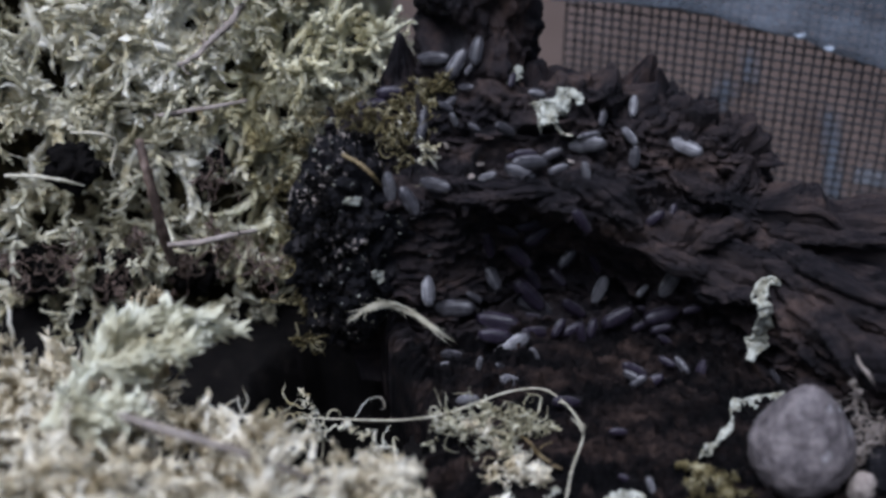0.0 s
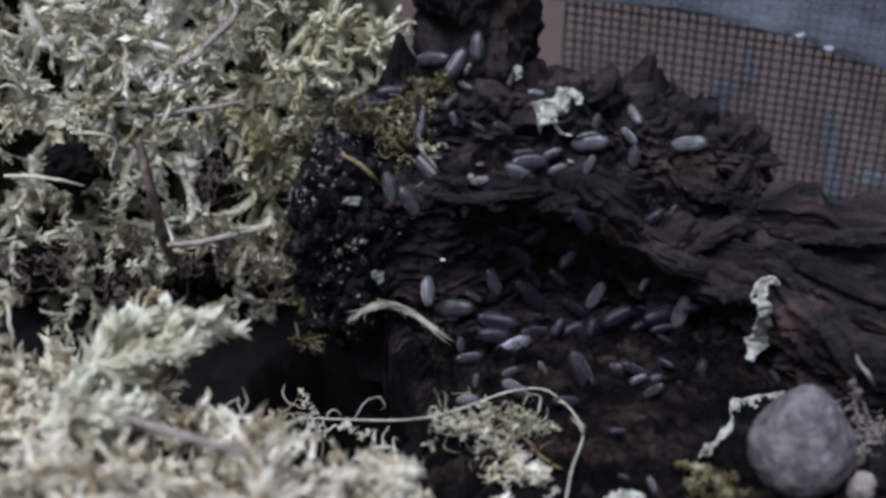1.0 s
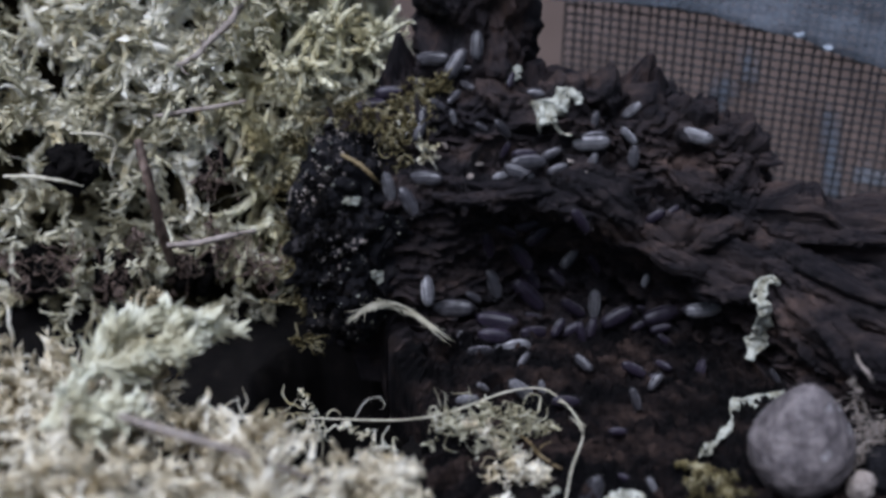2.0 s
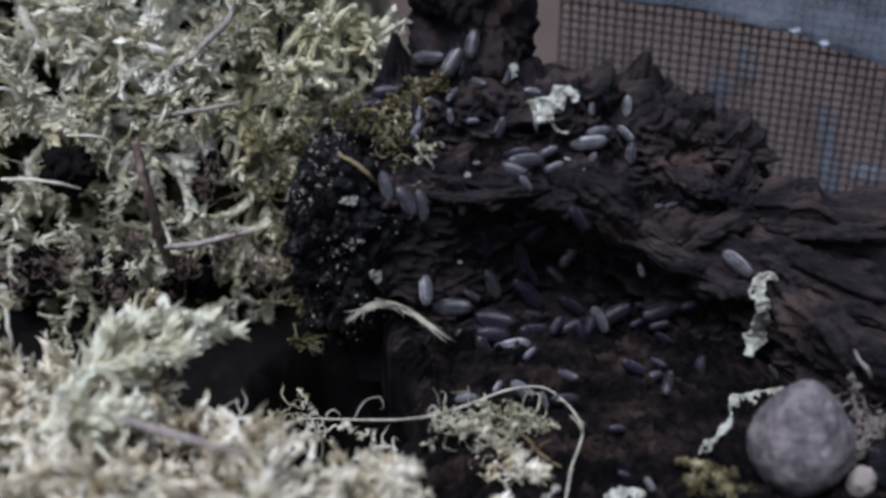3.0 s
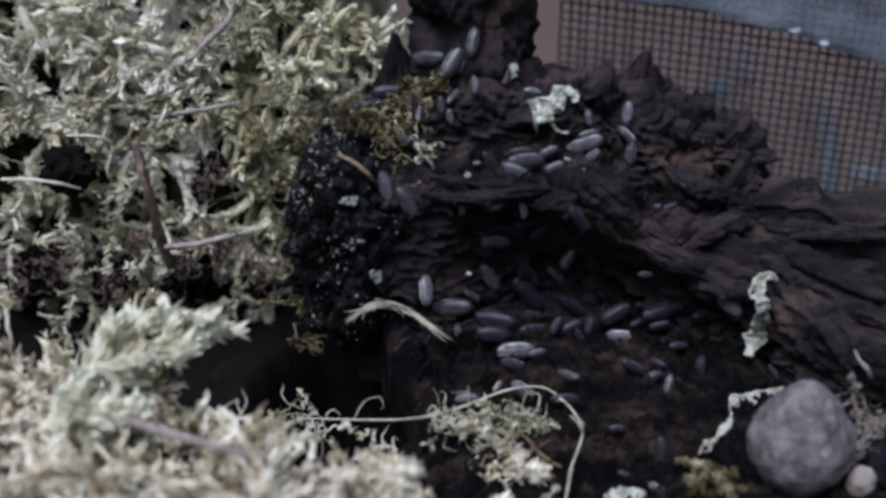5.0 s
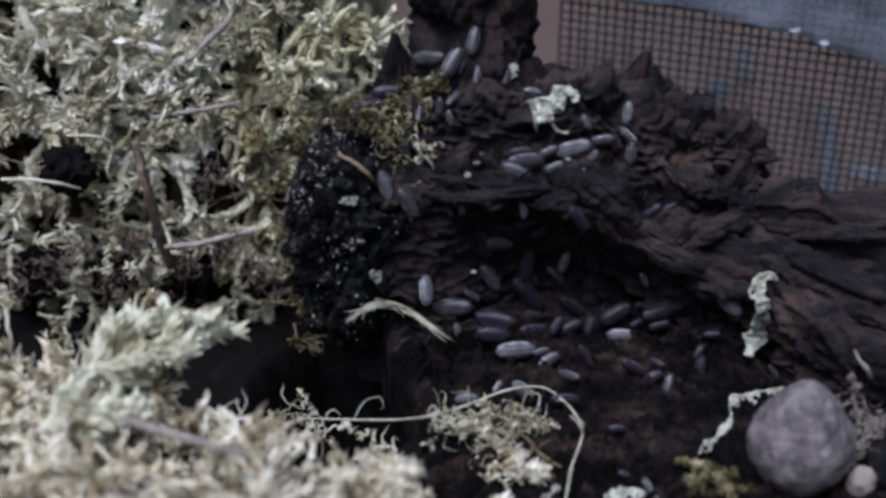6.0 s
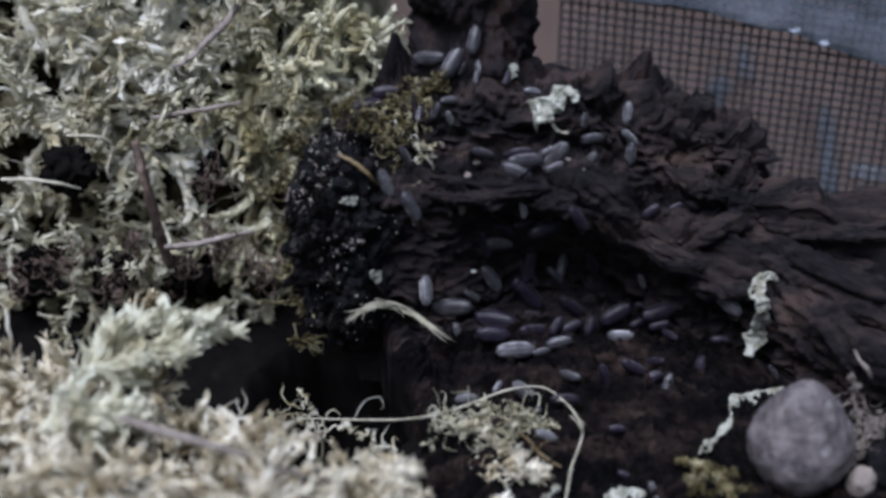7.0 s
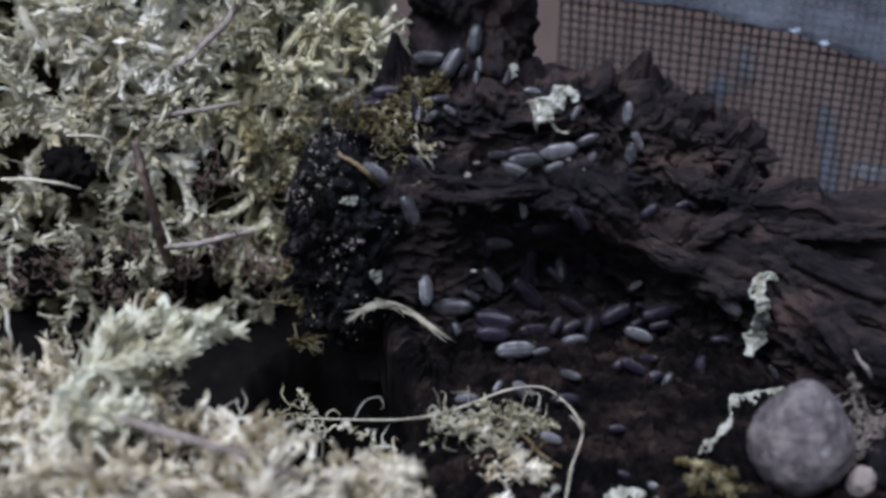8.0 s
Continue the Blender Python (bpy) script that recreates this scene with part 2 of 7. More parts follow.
LIP_Y = [0.002, 0.002, 0.001, -0.001, -0.003, -0.004, -0.005, -0.007, -0.009, -0.018, -0.04, -0.052]
LIP_Z = [0.0572, 0.0569, 0.0568, 0.0559, 0.0578, 0.0565, 0.048, 0.0434, 0.0398, 0.0354, 0.0367, 0.0385]
RIDGE_Y = [0.020, 0.020, 0.021, 0.021, 0.021, 0.021, 0.021, 0.021, 0.022, 0.012, 0.012, 0.010]
RIDGE_Z = [0.064, 0.066, 0.071, 0.073, 0.075, 0.0745, 0.074, 0.063, 0.052, 0.041, 0.040, 0.036]
# long cracks of the plank: share of the way from lip to ridge at x = 0.080 and 0.130, width, depth, where it begins
CRACKS = [(0.85, 0.80, 0.100, 0.0150, 0.070), (0.52, 0.50, 0.040, 0.0095, 0.072), (0.30, 0.26, 0.032, 0.0085, 0.076), (0.67, 0.64, 0.024, 0.0060, 0.060), (0.12, 0.11, 0.020, 0.0036, 0.066), (0.41, 0.37, 0.015, 0.0030, 0.084), (0.20, 0.18, 0.013, 0.0026, 0.060)]
ROWS = (16, 130, 90, 60, 40, 90, 90, 40)


def log_surface(columns=520):
    """Points of the log's skin, rows from its front edge over the hollow's floor, back wall, lip and top to the back."""
    x = np.linspace(-0.030, 0.130, columns)
    at = lambda v: np.interp(x, STATION, v)
    soft = lambda v: np.convolve(np.pad(v, 20, "edge"), np.hanning(43)[1:-1] / np.hanning(43).sum(), "valid")[:columns]
    fy, cy, ly, lz, ry, rz = (soft(at(v)) for v in (FLOOR_Y, CAVE_Y, LIP_Y, LIP_Z, RIDGE_Y, RIDGE_Z))
    one = np.ones(columns)
    knots = np.stack([
        np.stack([-0.15 * one, 0.004 * one], -1), np.stack([np.minimum(-0.062, fy - 0.012), 0.010 * one], -1), np.stack([fy, 0.0145 * one], -1),
        np.stack([cy, 0.4 * 0.0145 + 0.6 * 0.5 * (lz + 0.0145)], -1), np.stack([0.55 * ly + 0.45 * cy, lz - 0.006], -1),
        np.stack([ly, lz], -1), np.stack([0.5 * (ly + ry), 0.45 * lz + 0.55 * rz - 0.002], -1), np.stack([ry, rz], -1),
        np.stack([ry + 0.022, 0.02 * one], -1)])
    pad = np.concatenate([2 * knots[:1] - knots[1:2], knots, 2 * knots[-1:] - knots[-2:-1]])
    rows = []
    for k, n in enumerate(ROWS):
        a, b, c, d = pad[k], pad[k + 1], pad[k + 2], pad[k + 3]
        for f in np.linspace(0, 1, n, endpoint=False):
            rows.append(0.5 * (2 * b + (c - a) * f + (2 * a - 5 * b + 4 * c - d) * f ** 2 + (3 * b - a - 3 * c + d) * f ** 3))
    yz = np.stack(rows)
    p = np.concatenate([np.broadcast_to(x, yz.shape[:2])[..., None], yz], -1)
    nrm = -grid_normals(p)
    # grain follows the rows; s is the way along each column
    s = np.concatenate([np.zeros((1, columns)), np.cumsum(np.linalg.norm(np.diff(p, axis=0), axis=-1), 0)])
    s = s - s[sum(ROWS[:5])]
    warp = 0.35 * fbm(p * 70, 2, 13)
    g = np.stack([p[..., 0] * 34, s * 185 + warp * 1.2, 0 * s], -1)
    fine = np.stack([p[..., 0] * 110, s * 560 + warp * 2, 0 * s + 3], -1)
    right = smooth(0.060, 0.085, p[..., 0])
    floor = smooth(0.030, 0.018, p[..., 2])
    upper = smooth(0.042, 0.056, p[..., 2]) * (1 - right)
    billow = lambda q, k: np.abs(vnoise(q, k)) * 2 - 0.7
    crack = smooth(0.45, 1.0, 1 - 2 * np.abs(vnoise(g * np.array([1.0, 0.8, 1]), 19)))
    block = billow(np.stack([p[..., 0] * 95 + warp, s * 165 + warp, 0 * s], -1), 23)
    lump = fbm(p * np.array([75, 95, 95]), 3, 11)
    chunk = billow(p * np.array([85, 105, 105]) + warp[..., None] * 0.9, 29) + 0.55 * billow(p * np.array([190, 240, 240]) + warp[..., None], 28) + 0.3 * billow(p * 480, 27)
    d = 0.0010 * (billow(g, 3) + 0.5 * billow(g * 2.2, 4)) * (1 - 0.7 * right) - 0.0024 * crack * (0.45 - 0.35 * right) + 0.0026 * block * floor + 0.0007 * billow(p * np.array([210, 300, 300]), 26) * floor
    d += 0.00055 * billow(fine, 5) + 0.0009 * fbm(p * np.array([260, 400, 400]), 4, 7) * (1 - 0.25 * right) + lump * 0.0013 * (1 - 0.8 * right) + chunk * 0.0027 * upper - 0.0016 * smooth(0.5, 1.0, 1 - 2 * np.abs(vnoise(p * np.array([120, 150, 150]) + warp[..., None], 33))) * upper
    seam = smooth(0.62, 1.0, 1 - 2 * np.abs(vnoise(np.stack([p[..., 0] * 42 + warp, s * 150 + warp, 0 * s + 9], -1), 24)))
    d -= 0.0017 * seam * (0.35 + 0.65 * floor)
    fan = ((np.arange(len(p)) - sum(ROWS[:5])) / (ROWS[5] + ROWS[6]))[:, None] + 0 * s
    long = np.stack([p[..., 0] * 10, fan * 9.5 + warp * 0.35, 0 * s + 6], -1)
    d += right * (0.0024 * billow(long, 14) + 0.0012 * billow(long * np.array([1.6, 2.4, 1]), 15) + 0.0006 * billow(long * np.array([2.4, 6.0, 1]), 16) + 0.00025 * billow(long * np.array([4.0, 14.0, 1]), 17))
    # a crevice runs behind the lip where the plank begins
    d -= 0.0055 * np.exp(-((s - 0.0075) / 0.0028) ** 2) * smooth(0.050, 0.062, p[..., 0]) * smooth(0.098, 0.082, p[..., 0])
    for hx, hy, hr, deep in ((0.0115, 0.012, 0.0065, 0.0075), (0.0285, 0.013, 0.0055, 0.0065), (-0.0045, 0.014, 0.004, 0.004), (0.0385, 0.016, 0.004, 0.005)):
        d -= deep * np.exp(-(((p[..., 0] - hx) / hr) ** 2 + ((p[..., 1] - hy) / hr) ** 2)) * upper
    # cracks and proud strands of the plank, and the strand that edges the hollow
    share = ((np.arange(len(p)) - sum(ROWS[:5])) / (ROWS[5] + ROWS[6]))[:, None] + 0.012 * fbm(np.stack([p[..., 0] * 60, s * 25, 0 * s], -1), 2, 47)
    for v0, v1, w, deep, x0 in CRACKS:
        line = v0 + (v1 - v0) * (p[..., 0] - 0.080) / 0.050
        d -= deep * np.exp(-(np.abs(share - line) / w) ** 3) * smooth(x0, x0 + 0.012, p[..., 0]) * (0.75 + 0.4 * vnoise(np.stack([p[..., 0] * 90, s * 40, 0 * s], -1), 48))
        d += 0.30 * deep * np.exp(-((share - line + 1.7 * w) / (1.1 * w)) ** 2) * smooth(x0, x0 + 0.012, p[..., 0])
    d += 0.0034 * np.exp(-((s - 0.0015 + 0.0012 * vnoise(np.stack([p[..., 0] * 120, 0 * s, 0 * s], -1), 49)) / 0.0022) ** 2) * smooth(0.022, 0.034, p[..., 0]) * smooth(0.100, 0.080, p[..., 0])
    d -= 0.0040 * np.exp(-((s - 0.0068) / 0.0020) ** 2) * smooth(0.024, 0.036, p[..., 0]) * smooth(0.062, 0.050, p[..., 0])
    # the hollow's floor lies in low ripples along the grain
    ripple = np.abs(vnoise(np.stack([p[..., 0] * 60 + warp * 2, p[..., 1] * 430 + warp * 5, 0 * s + 2], -1), 50))
    d += floor * (0.0034 * (0.35 - ripple) - 0.0016 * smooth(0.55, 1.0, 1 - 2 * np.abs(vnoise(np.stack([p[..., 0] * 170 + warp, p[..., 1] * 260, 0 * s], -1), 51))))
    p = p + nrm * d[..., None]
    ragged = np.exp(-(s / 0.006) ** 2) * (1 - 0.6 * right)
    p[..., 1] += 0.0035 * ragged * fbm(np.stack([p[..., 0] * 110, s * 60, 0 * s], -1), 3, 37)
    p[..., 2] -= 0.0035 * ragged * np.maximum(0, vnoise(np.stack([p[..., 0] * 170, 0 * s, 0 * s], -1), 39))
    # the floor breaks off toward the soil on the moss side
    edge = -0.0165 + 0.0095 * np.clip(-p[..., 1] / 0.025, 0, 1.3) + 0.0015 * vnoise(p * 160, 5)
    low = smooth(0.036, 0.022, p[..., 2])
    p[..., 2] += low * 0.0042 * np.exp(-((p[..., 0] - edge - 0.0035) / 0.0030) ** 2) * smooth(-0.050, -0.030, p[..., 1])
    fall = smooth(edge, edge - 0.0035, p[..., 0])
    p[..., 2] -= low * 0.055 * fall
    p[..., 0] += low * 0.016 * fall * smooth(edge, edge - 0.006, p[..., 0])
    return p


def displaced_ball(centre, radii, amount, scale, seed, n=90, m=120, grain=(1, 1, 1), tilt=None, lumpy=False):
    th = np.linspace(0.001, np.pi - 0.001, n)[:, None]
    ph = np.linspace(0, 2 * np.pi, m, endpoint=False)[None]
    s = np.stack([np.sin(th) * np.cos(ph), np.sin(th) * np.sin(ph), np.cos(th) * np.ones_like(ph)], -1)
    p = s * np.array(radii)
    q = p * np.array(grain) * scale
    q = q + 0.35 * fbm(q * 0.8, 2, seed + 4)[..., None]
    d = fbm(q, 4, seed) * amount + ridged(q * 2.3, 3, seed + 9) * amount * 0.3
    if lumpy:
        d = amount * (2.2 * np.abs(vnoise(q, seed)) + 0.9 * np.abs(vnoise(q * 2.3, seed + 1)) + 0.3 * fbm(q * 5, 3, seed + 2) - 0.9)
    p = p + s * d[..., None]
    if tilt is not None:
        p = p @ np.array(tilt.to_3x3()).T
    return (p + np.array(centre)).reshape(-1, 3), grid_faces(n, m, True)


def shard(knots, radii, seed, rough, rows=70, sides=64, pit=None):
    """A splintered upright piece of wood: grooves run along its length. pit: (x, y, z, radius) of a hole pressed into it."""
    c = bend(knots, rows)
    r = np.interp(np.linspace(0, 1, rows), np.linspace(0, 1, len(radii)), radii)[:, None]
    a = np.linspace(0, 2 * np.pi, sides, endpoint=False)[None]
    ring = np.stack([np.cos(a), 0.85 * np.sin(a), 0 * a], -1)
    h = (c[:, 2] - c[0, 2])[:, None] + 0 * a
    size = max(radii)
    groove = 1 - 2.4 * np.abs(vnoise(np.stack([ring[..., 0] * 2.6 + 0 * h, ring[..., 1] * 2.6 + 0 * h, h * 45 + 0 * a], -1), seed))
    groove = -groove
    lumps = fbm(np.stack([ring[..., 0] * size * 130 + 0 * h, ring[..., 1] * size * 130 + 0 * h, h * 130], -1), 3, seed + 3)
    fine = fbm(np.stack([ring[..., 0] * size * 420 + 0 * h, ring[..., 1] * size * 420 + 0 * h, h * 260], -1), 3, seed + 5)
    p = c[:, None] + ring * (r * (1 + rough * (0.6 * groove + 0.45 * lumps + 0.3 * fine)))[..., None]
    if pit:
        q = p - np.array(pit[:3])
        k = np.exp(-((q[..., 0] / pit[3]) ** 2 + (q[..., 1] / (pit[3] * 1.4)) ** 2 + (q[..., 2] / (pit[3] * 0.55)) ** 2))
        p[..., 1] += 0.013 * k
    p[-1] = p[-1].mean(0)
    return p.reshape(-1, 3), grid_faces(rows, sides, True)


END_SKIN = []


def build_log():
    log = thing("rotten_log", "dark brown rotten hollow log with gnarled fibrous surface", "log")
    p = log_surface()
    cut = sum(ROWS[:2])
    f = grid_faces(*p.shape[:2])[:, ::-1]
    corner = p.reshape(-1, 3)[f]
    f = f[~((corner[..., 2].max(1) < 0.001) & (corner[..., 0].max(1) < 0.010) & (corner[..., 1].min(1) > -0.070))]
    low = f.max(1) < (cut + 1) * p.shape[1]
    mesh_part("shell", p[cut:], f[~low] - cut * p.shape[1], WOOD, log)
    mesh_part("hollow_floor", p[:cut + 1], f[low], FLOOR_WOOD, log, "damp blackish rippled wood of the hollow's floor")
    v, f = displaced_ball((-0.0250, 0.004, 0.040), (0.0140, 0.015, 0.030), 0.0024, 120, 21, 220, 260, (1, 1, 0.8), None, True)
    END_SKIN.append(v[::5])
    mesh_part("broken_end", v, f, BLACK_WOOD, log, "black crumbling broken end flecked with debris")
    # loose fibres lying along the grain
    rng = np.random.default_rng(17)
    lip, cols = sum(ROWS[:5]), p.shape[1]
    for row, c0, c1, r in ((lip - 6, 200, 345, 0.0020), (lip + 4, 180, 320, 0.0017), (lip + 14, 230, 440, 0.0019), (lip + 30, 290, 459, 0.0012), (lip + 52, 300, 459, 0.0016),
                           (lip + 84, 285, 459, 0.0014), (lip + 112, 290, 459, 0.0017), (lip + 140, 280, 459, 0.0012), (lip + 165, 300, 459, 0.0018), (lip - 26, 300, 420, 0.0010),
                           (lip - 50, 320, 440, 0.0009), (lip + 68, 240, 360, 0.0012), (lip - 2, 90, 190, 0.0010), (lip + 20, 60, 200, 0.0009)):
        k = np.linspace(c0, c1, 60) * 0.9625 * (cols - 1) / 459 + 0.0375 * cols
        wob = np.cumsum(rng.normal(0, 0.9, 60))
        rr = np.clip((row + wob - np.linspace(0, wob[-1], 60)).astype(int), 0, p.shape[0] - 1)
        path = p[rr, k.astype(int)]
        ker = np.ones(7) / 7
        path = np.stack([np.convolve(np.pad(path[:, a], 3, "edge"), ker, "valid") for a in range(3)], -1)
        v, f = strand(path, (0.3 * r, r, 0.9 * r, 1.1 * r, 0.5 * r), row)
        mesh_part("fibre", v, f, WOOD, log)
    # upright stub with a hole in its flank
    v, f = shard([(0.0080, 0.030, 0.054), (0.0076, 0.030, 0.072), (0.0066, 0.030, 0.090), (0.0068, 0.031, 0.112)], (0.0185, 0.0165, 0.0146, 0.0142), 31, 0.26, 150, 180,
                 pit=(-0.0030, 0.0185, 0.0885, 0.0062))
    mesh_part("stub", v, f, STUB_WOOD, log)
    # ledge and spikes standing on the ridge
    for pts, r, s, n in (([(-0.0100, 0.022, 0.052), (-0.0105, 0.024, 0.068), (-0.0115, 0.024, 0.079), (-0.0118, 0.024, 0.0875)], (0.0105, 0.0065, 0.0030, 0.0007), 42, 80),
                         ([(0.0000, 0.018, 0.060), (-0.0020, 0.019, 0.066), (-0.0040, 0.020, 0.0715)], (0.0085, 0.0070, 0.0040), 43, 60),
                         ([(0.0435, 0.024, 0.056), (0.0455, 0.024, 0.068), (0.0485, 0.024, 0.0775), (0.0500, 0.024, 0.0825)], (0.0085, 0.0055, 0.0028, 0.0008), 44, 80),
                         ([(0.0530, 0.024, 0.060), (0.0525, 0.024, 0.070), (0.0515, 0.0235, 0.0790)], (0.0070, 0.0040, 0.0010), 45, 70),
                         ([(0.0300, 0.025, 0.060), (0.0290, 0.026, 0.070), (0.0270, 0.026, 0.0775)], (0.0090, 0.0060, 0.0020), 46, 70),
                         ([(0.0370, 0.024, 0.060), (0.0370, 0.025, 0.069), (0.0360, 0.025, 0.0738)], (0.0080, 0.0050, 0.0015), 47, 70),
                         ([(0.0200, 0.026, 0.060), (0.0215, 0.026, 0.072), (0.0215, 0.026, 0.0790)], (0.0090, 0.0060, 0.0025), 48, 70),
                         ([(0.0740, 0.016, 0.040), (0.0760, 0.015, 0.055), (0.0755, 0.015, 0.0655)], (0.0075, 0.0040, 0.0012), 49, 80)):
        v, f = shard(pts, r, s, 0.35, n, 64)
        mesh_part("spike", v, f, STUB_WOOD, log)
    # knots of the twisted end
    for c, r, s, ang in (((0.0585, 0.020, 0.058), (0.012, 0.010, 0.014), 51, 20), ((0.071, 0.018, 0.056), (0.009, 0.009, 0.012), 52, -25),
                         ((0.064, 0.012, 0.045), (0.013, 0.008, 0.010), 53, 35), ((0.075, 0.012, 0.042), (0.008, 0.008, 0.011), 54, -10),
                         ((0.051, 0.022, 0.064), (0.008, 0.008, 0.009), 55, 10)):
        v, f = displaced_ball(c, r, 0.0032, 125, s, 150, 190, (0.8, 1, 1.1), pose(0, 0, 0, 0, ang, 0), True)
        mesh_part("knot", v, f, WOOD, log)
    return log


LOG = build_log()


# ---------------------------------------------------------------- moss
def sprigs(base, way, length, leaf, thick, rng, per=17, spread=0.46, ring=4, curl=1.5):
    """Moss branchlets: a soft curved core wrapped in small leaves. Returns verts and triangles."""
    B = len(base)
    way = unit(way)
    side = unit(np.cross(way, unit(rng.normal(size=(B, 3)))))
    k = (rng.normal(0, curl, (B, 1)) / length[:, None])[:, None]
    wave = rng.normal(0, 0.10 * curl, (B, 1, 1)) * length[:, None, None]
    third = np.cross(way, side)
    beat = rng.uniform(3.5, 7.5, (B, 1, 1))

    k = np.where(np.abs(k) < 1.0, 1.0, k)

    def spine(s):
        u = s / length[:, None, None]
        sway = wave * np.sin(beat * u) * u
        slope = wave * (np.sin(beat * u) + beat * u * np.cos(beat * u)) / length[:, None, None]
        return (base[:, None] + way[:, None] * (np.sin(k * s) / k) + side[:, None] * ((1 - np.cos(k * s)) / k) + third[:, None] * sway,
                unit(way[:, None] * np.cos(k * s) + side[:, None] * np.sin(k * s) + third[:, None] * slope))

    # cores
    sides = 4 if ring < 6 else 8
    s = np.linspace(0, 1, ring)[None, :, None] * length[:, None, None]
    c, tan = spine(s)
    n1 = unit(np.cross(tan, (side + 0.01)[:, None] * 0.3 + np.array([0.1, 0.2, 0.9])))
    n2 = np.cross(tan, n1)
    a = np.linspace(0, 2 * np.pi, sides, endpoint=False)[None, None, :, None]
    prof = np.interp(np.linspace(0, 1, ring), (0, 0.3, 0.7, 1), (0.55, 1.0, 0.75, 0.05))[None, :, None, None] * thick * rng.uniform(0.7, 1.3, (B, 1, 1, 1))
    core = c[:, :, None] + (np.cos(a) * n1[:, :, None] + np.sin(a) * n2[:, :, None]) * prof
    q = grid_faces(ring, sides, True)
    q = np.concatenate([q[:, [0, 1, 2]], q[:, [0, 2, 3]]])
    core_f = (np.arange(B)[:, None, None] * ring * sides + q[None]).reshape(-1, 3)
    core = core.reshape(-1, 3)
    # leaves, folded along the midrib
    s = ((np.arange(per) + 0.3) / per)[None, :, None] * length[:, None, None]
    pos, tan = spine(s)
    n1 = unit(np.cross(tan, unit(side + 0.3 * way + 0.01)[:, None]))
    n2 = np.cross(tan, n1)
    a = (np.arange(per) * 2.4)[None, :, None] + rng.uniform(0, 6.3, (B, 1, 1)) + rng.normal(0, 0.5, (B, per, 1))
    e = np.cos(a) * n1 + np.sin(a) * n2
    th = spread * rng.uniform(0.3, 1.9, (B, per, 1))
    d = tan * np.cos(th) + e * np.sin(th)
    w = np.cross(tan, e)
    taper = (1.0 - 0.45 * (np.arange(per) / per))[None, :, None]
    L = leaf * rng.uniform(0.6, 1.4, (B, per, 1)) * taper
    W = L * rng.uniform(0.20, 0.38, (B, per, 1))
    low = pos + e * thick * 0.5
    mid = low + d * L * 0.45 - e * W * 0.5
    tip = low + d * L + e * rng.normal(0.0, 0.25, (B, per, 1)) * L + w * rng.normal(0, 0.22, (B, per, 1)) * L
    v = np.stack([low, mid + w * W, tip, mid - w * W], 2).reshape(-1, 3)
    t = np.array([[0, 1, 2], [0, 2, 3]])
    f = (np.arange(B * per)[:, None, None] * 4 + t[None]).reshape(-1, 3)
    return np.concatenate([core, v]), np.concatenate([core_f, f + len(core)])


def strands(foot, heading, rng, count, reach, twig_len, lift=-0.05, loose=0.5):
    """Branchlet bases and directions along wandering moss stems that start at foot."""
    S = len(foot)
    s = np.linspace(0, 1, count)[None, :, None]
    turn = rng.normal(0, 0.55, (S, 1, 3))
    line = foot[:, None] + reach * (heading[:, None] * s + turn * s ** 2 * 0.6 + 0.25 * np.sin(s * 5 + rng.uniform(0, 6, (S, 1, 1))) * unit(rng.normal(size=(S, 1, 3))))
    tan = unit(np.gradient(line, axis=1))
    rnd = unit(rng.normal(size=(S, count, 3)))
    way = unit(rnd * loose + tan * 0.75 + np.array([0, 0, lift]))
    return line.reshape(-1, 3), way.reshape(-1, 3), rng.uniform(0.5, 1.35, S * count) * twig_len


def ropes(foot, main, rng, each, length, leaf, thick, per=34, fan=0.30, spread=0.17, curl=1.2):
    """Heads of sphagnum: from every foot a fan of soft tapering branches wrapped in close-lying leaves."""
    n = len(foot) * each
    base = np.repeat(foot, each, 0) + rng.normal(0, 0.0014, (n, 3))
    way = unit(np.repeat(unit(main), each, 0) + fan * rng.normal(size=(n, 3)))
    return sprigs(base, way, length * rng.uniform(0.5, 1.4, n), leaf, thick, rng, per, spread, 11, curl)


def left_mound(x, y):
    """Height of the big mound of moss."""
    top = 0.098 + 0.014 * fbm(np.stack([x * 45, y * 45, 0 * x], -1), 3, 61)
    face = smooth(0.018, 0.062, y + 0.010 * vnoise(np.stack([x * 55, y * 20, 0 * x], -1), 62) - 0.10 * (x + 0.09) ** 2)
    side = smooth(-0.031, -0.054, x + 0.006 * vnoise(np.stack([x * 0, y * 70, 0 * x + 5], -1), 63) - 0.10 * (y - 0.02))
    return top * face * side


def front_mound(x, y):
    """Height of the bleached moss nearest the viewer."""
    edge = np.interp(x, (-0.17, -0.109, -0.090, -0.064, -0.054, -0.049, -0.041, -0.029, -0.018, -0.008, 0.02), (-0.016, -0.016, -0.020, -0.024, -0.029, -0.036, -0.045, -0.061, -0.072, -0.080, -0.09))
    edge = edge + 0.006 * vnoise(np.stack([x * 80, 0 * x, 0 * x], -1), 64)
    return (0.027 + 0.007 * fbm(np.stack([x * 50, y * 50, 0 * x], -1), 3, 65)) * smooth(0.0, -0.026, y - edge) * smooth(-0.006, -0.026, x)


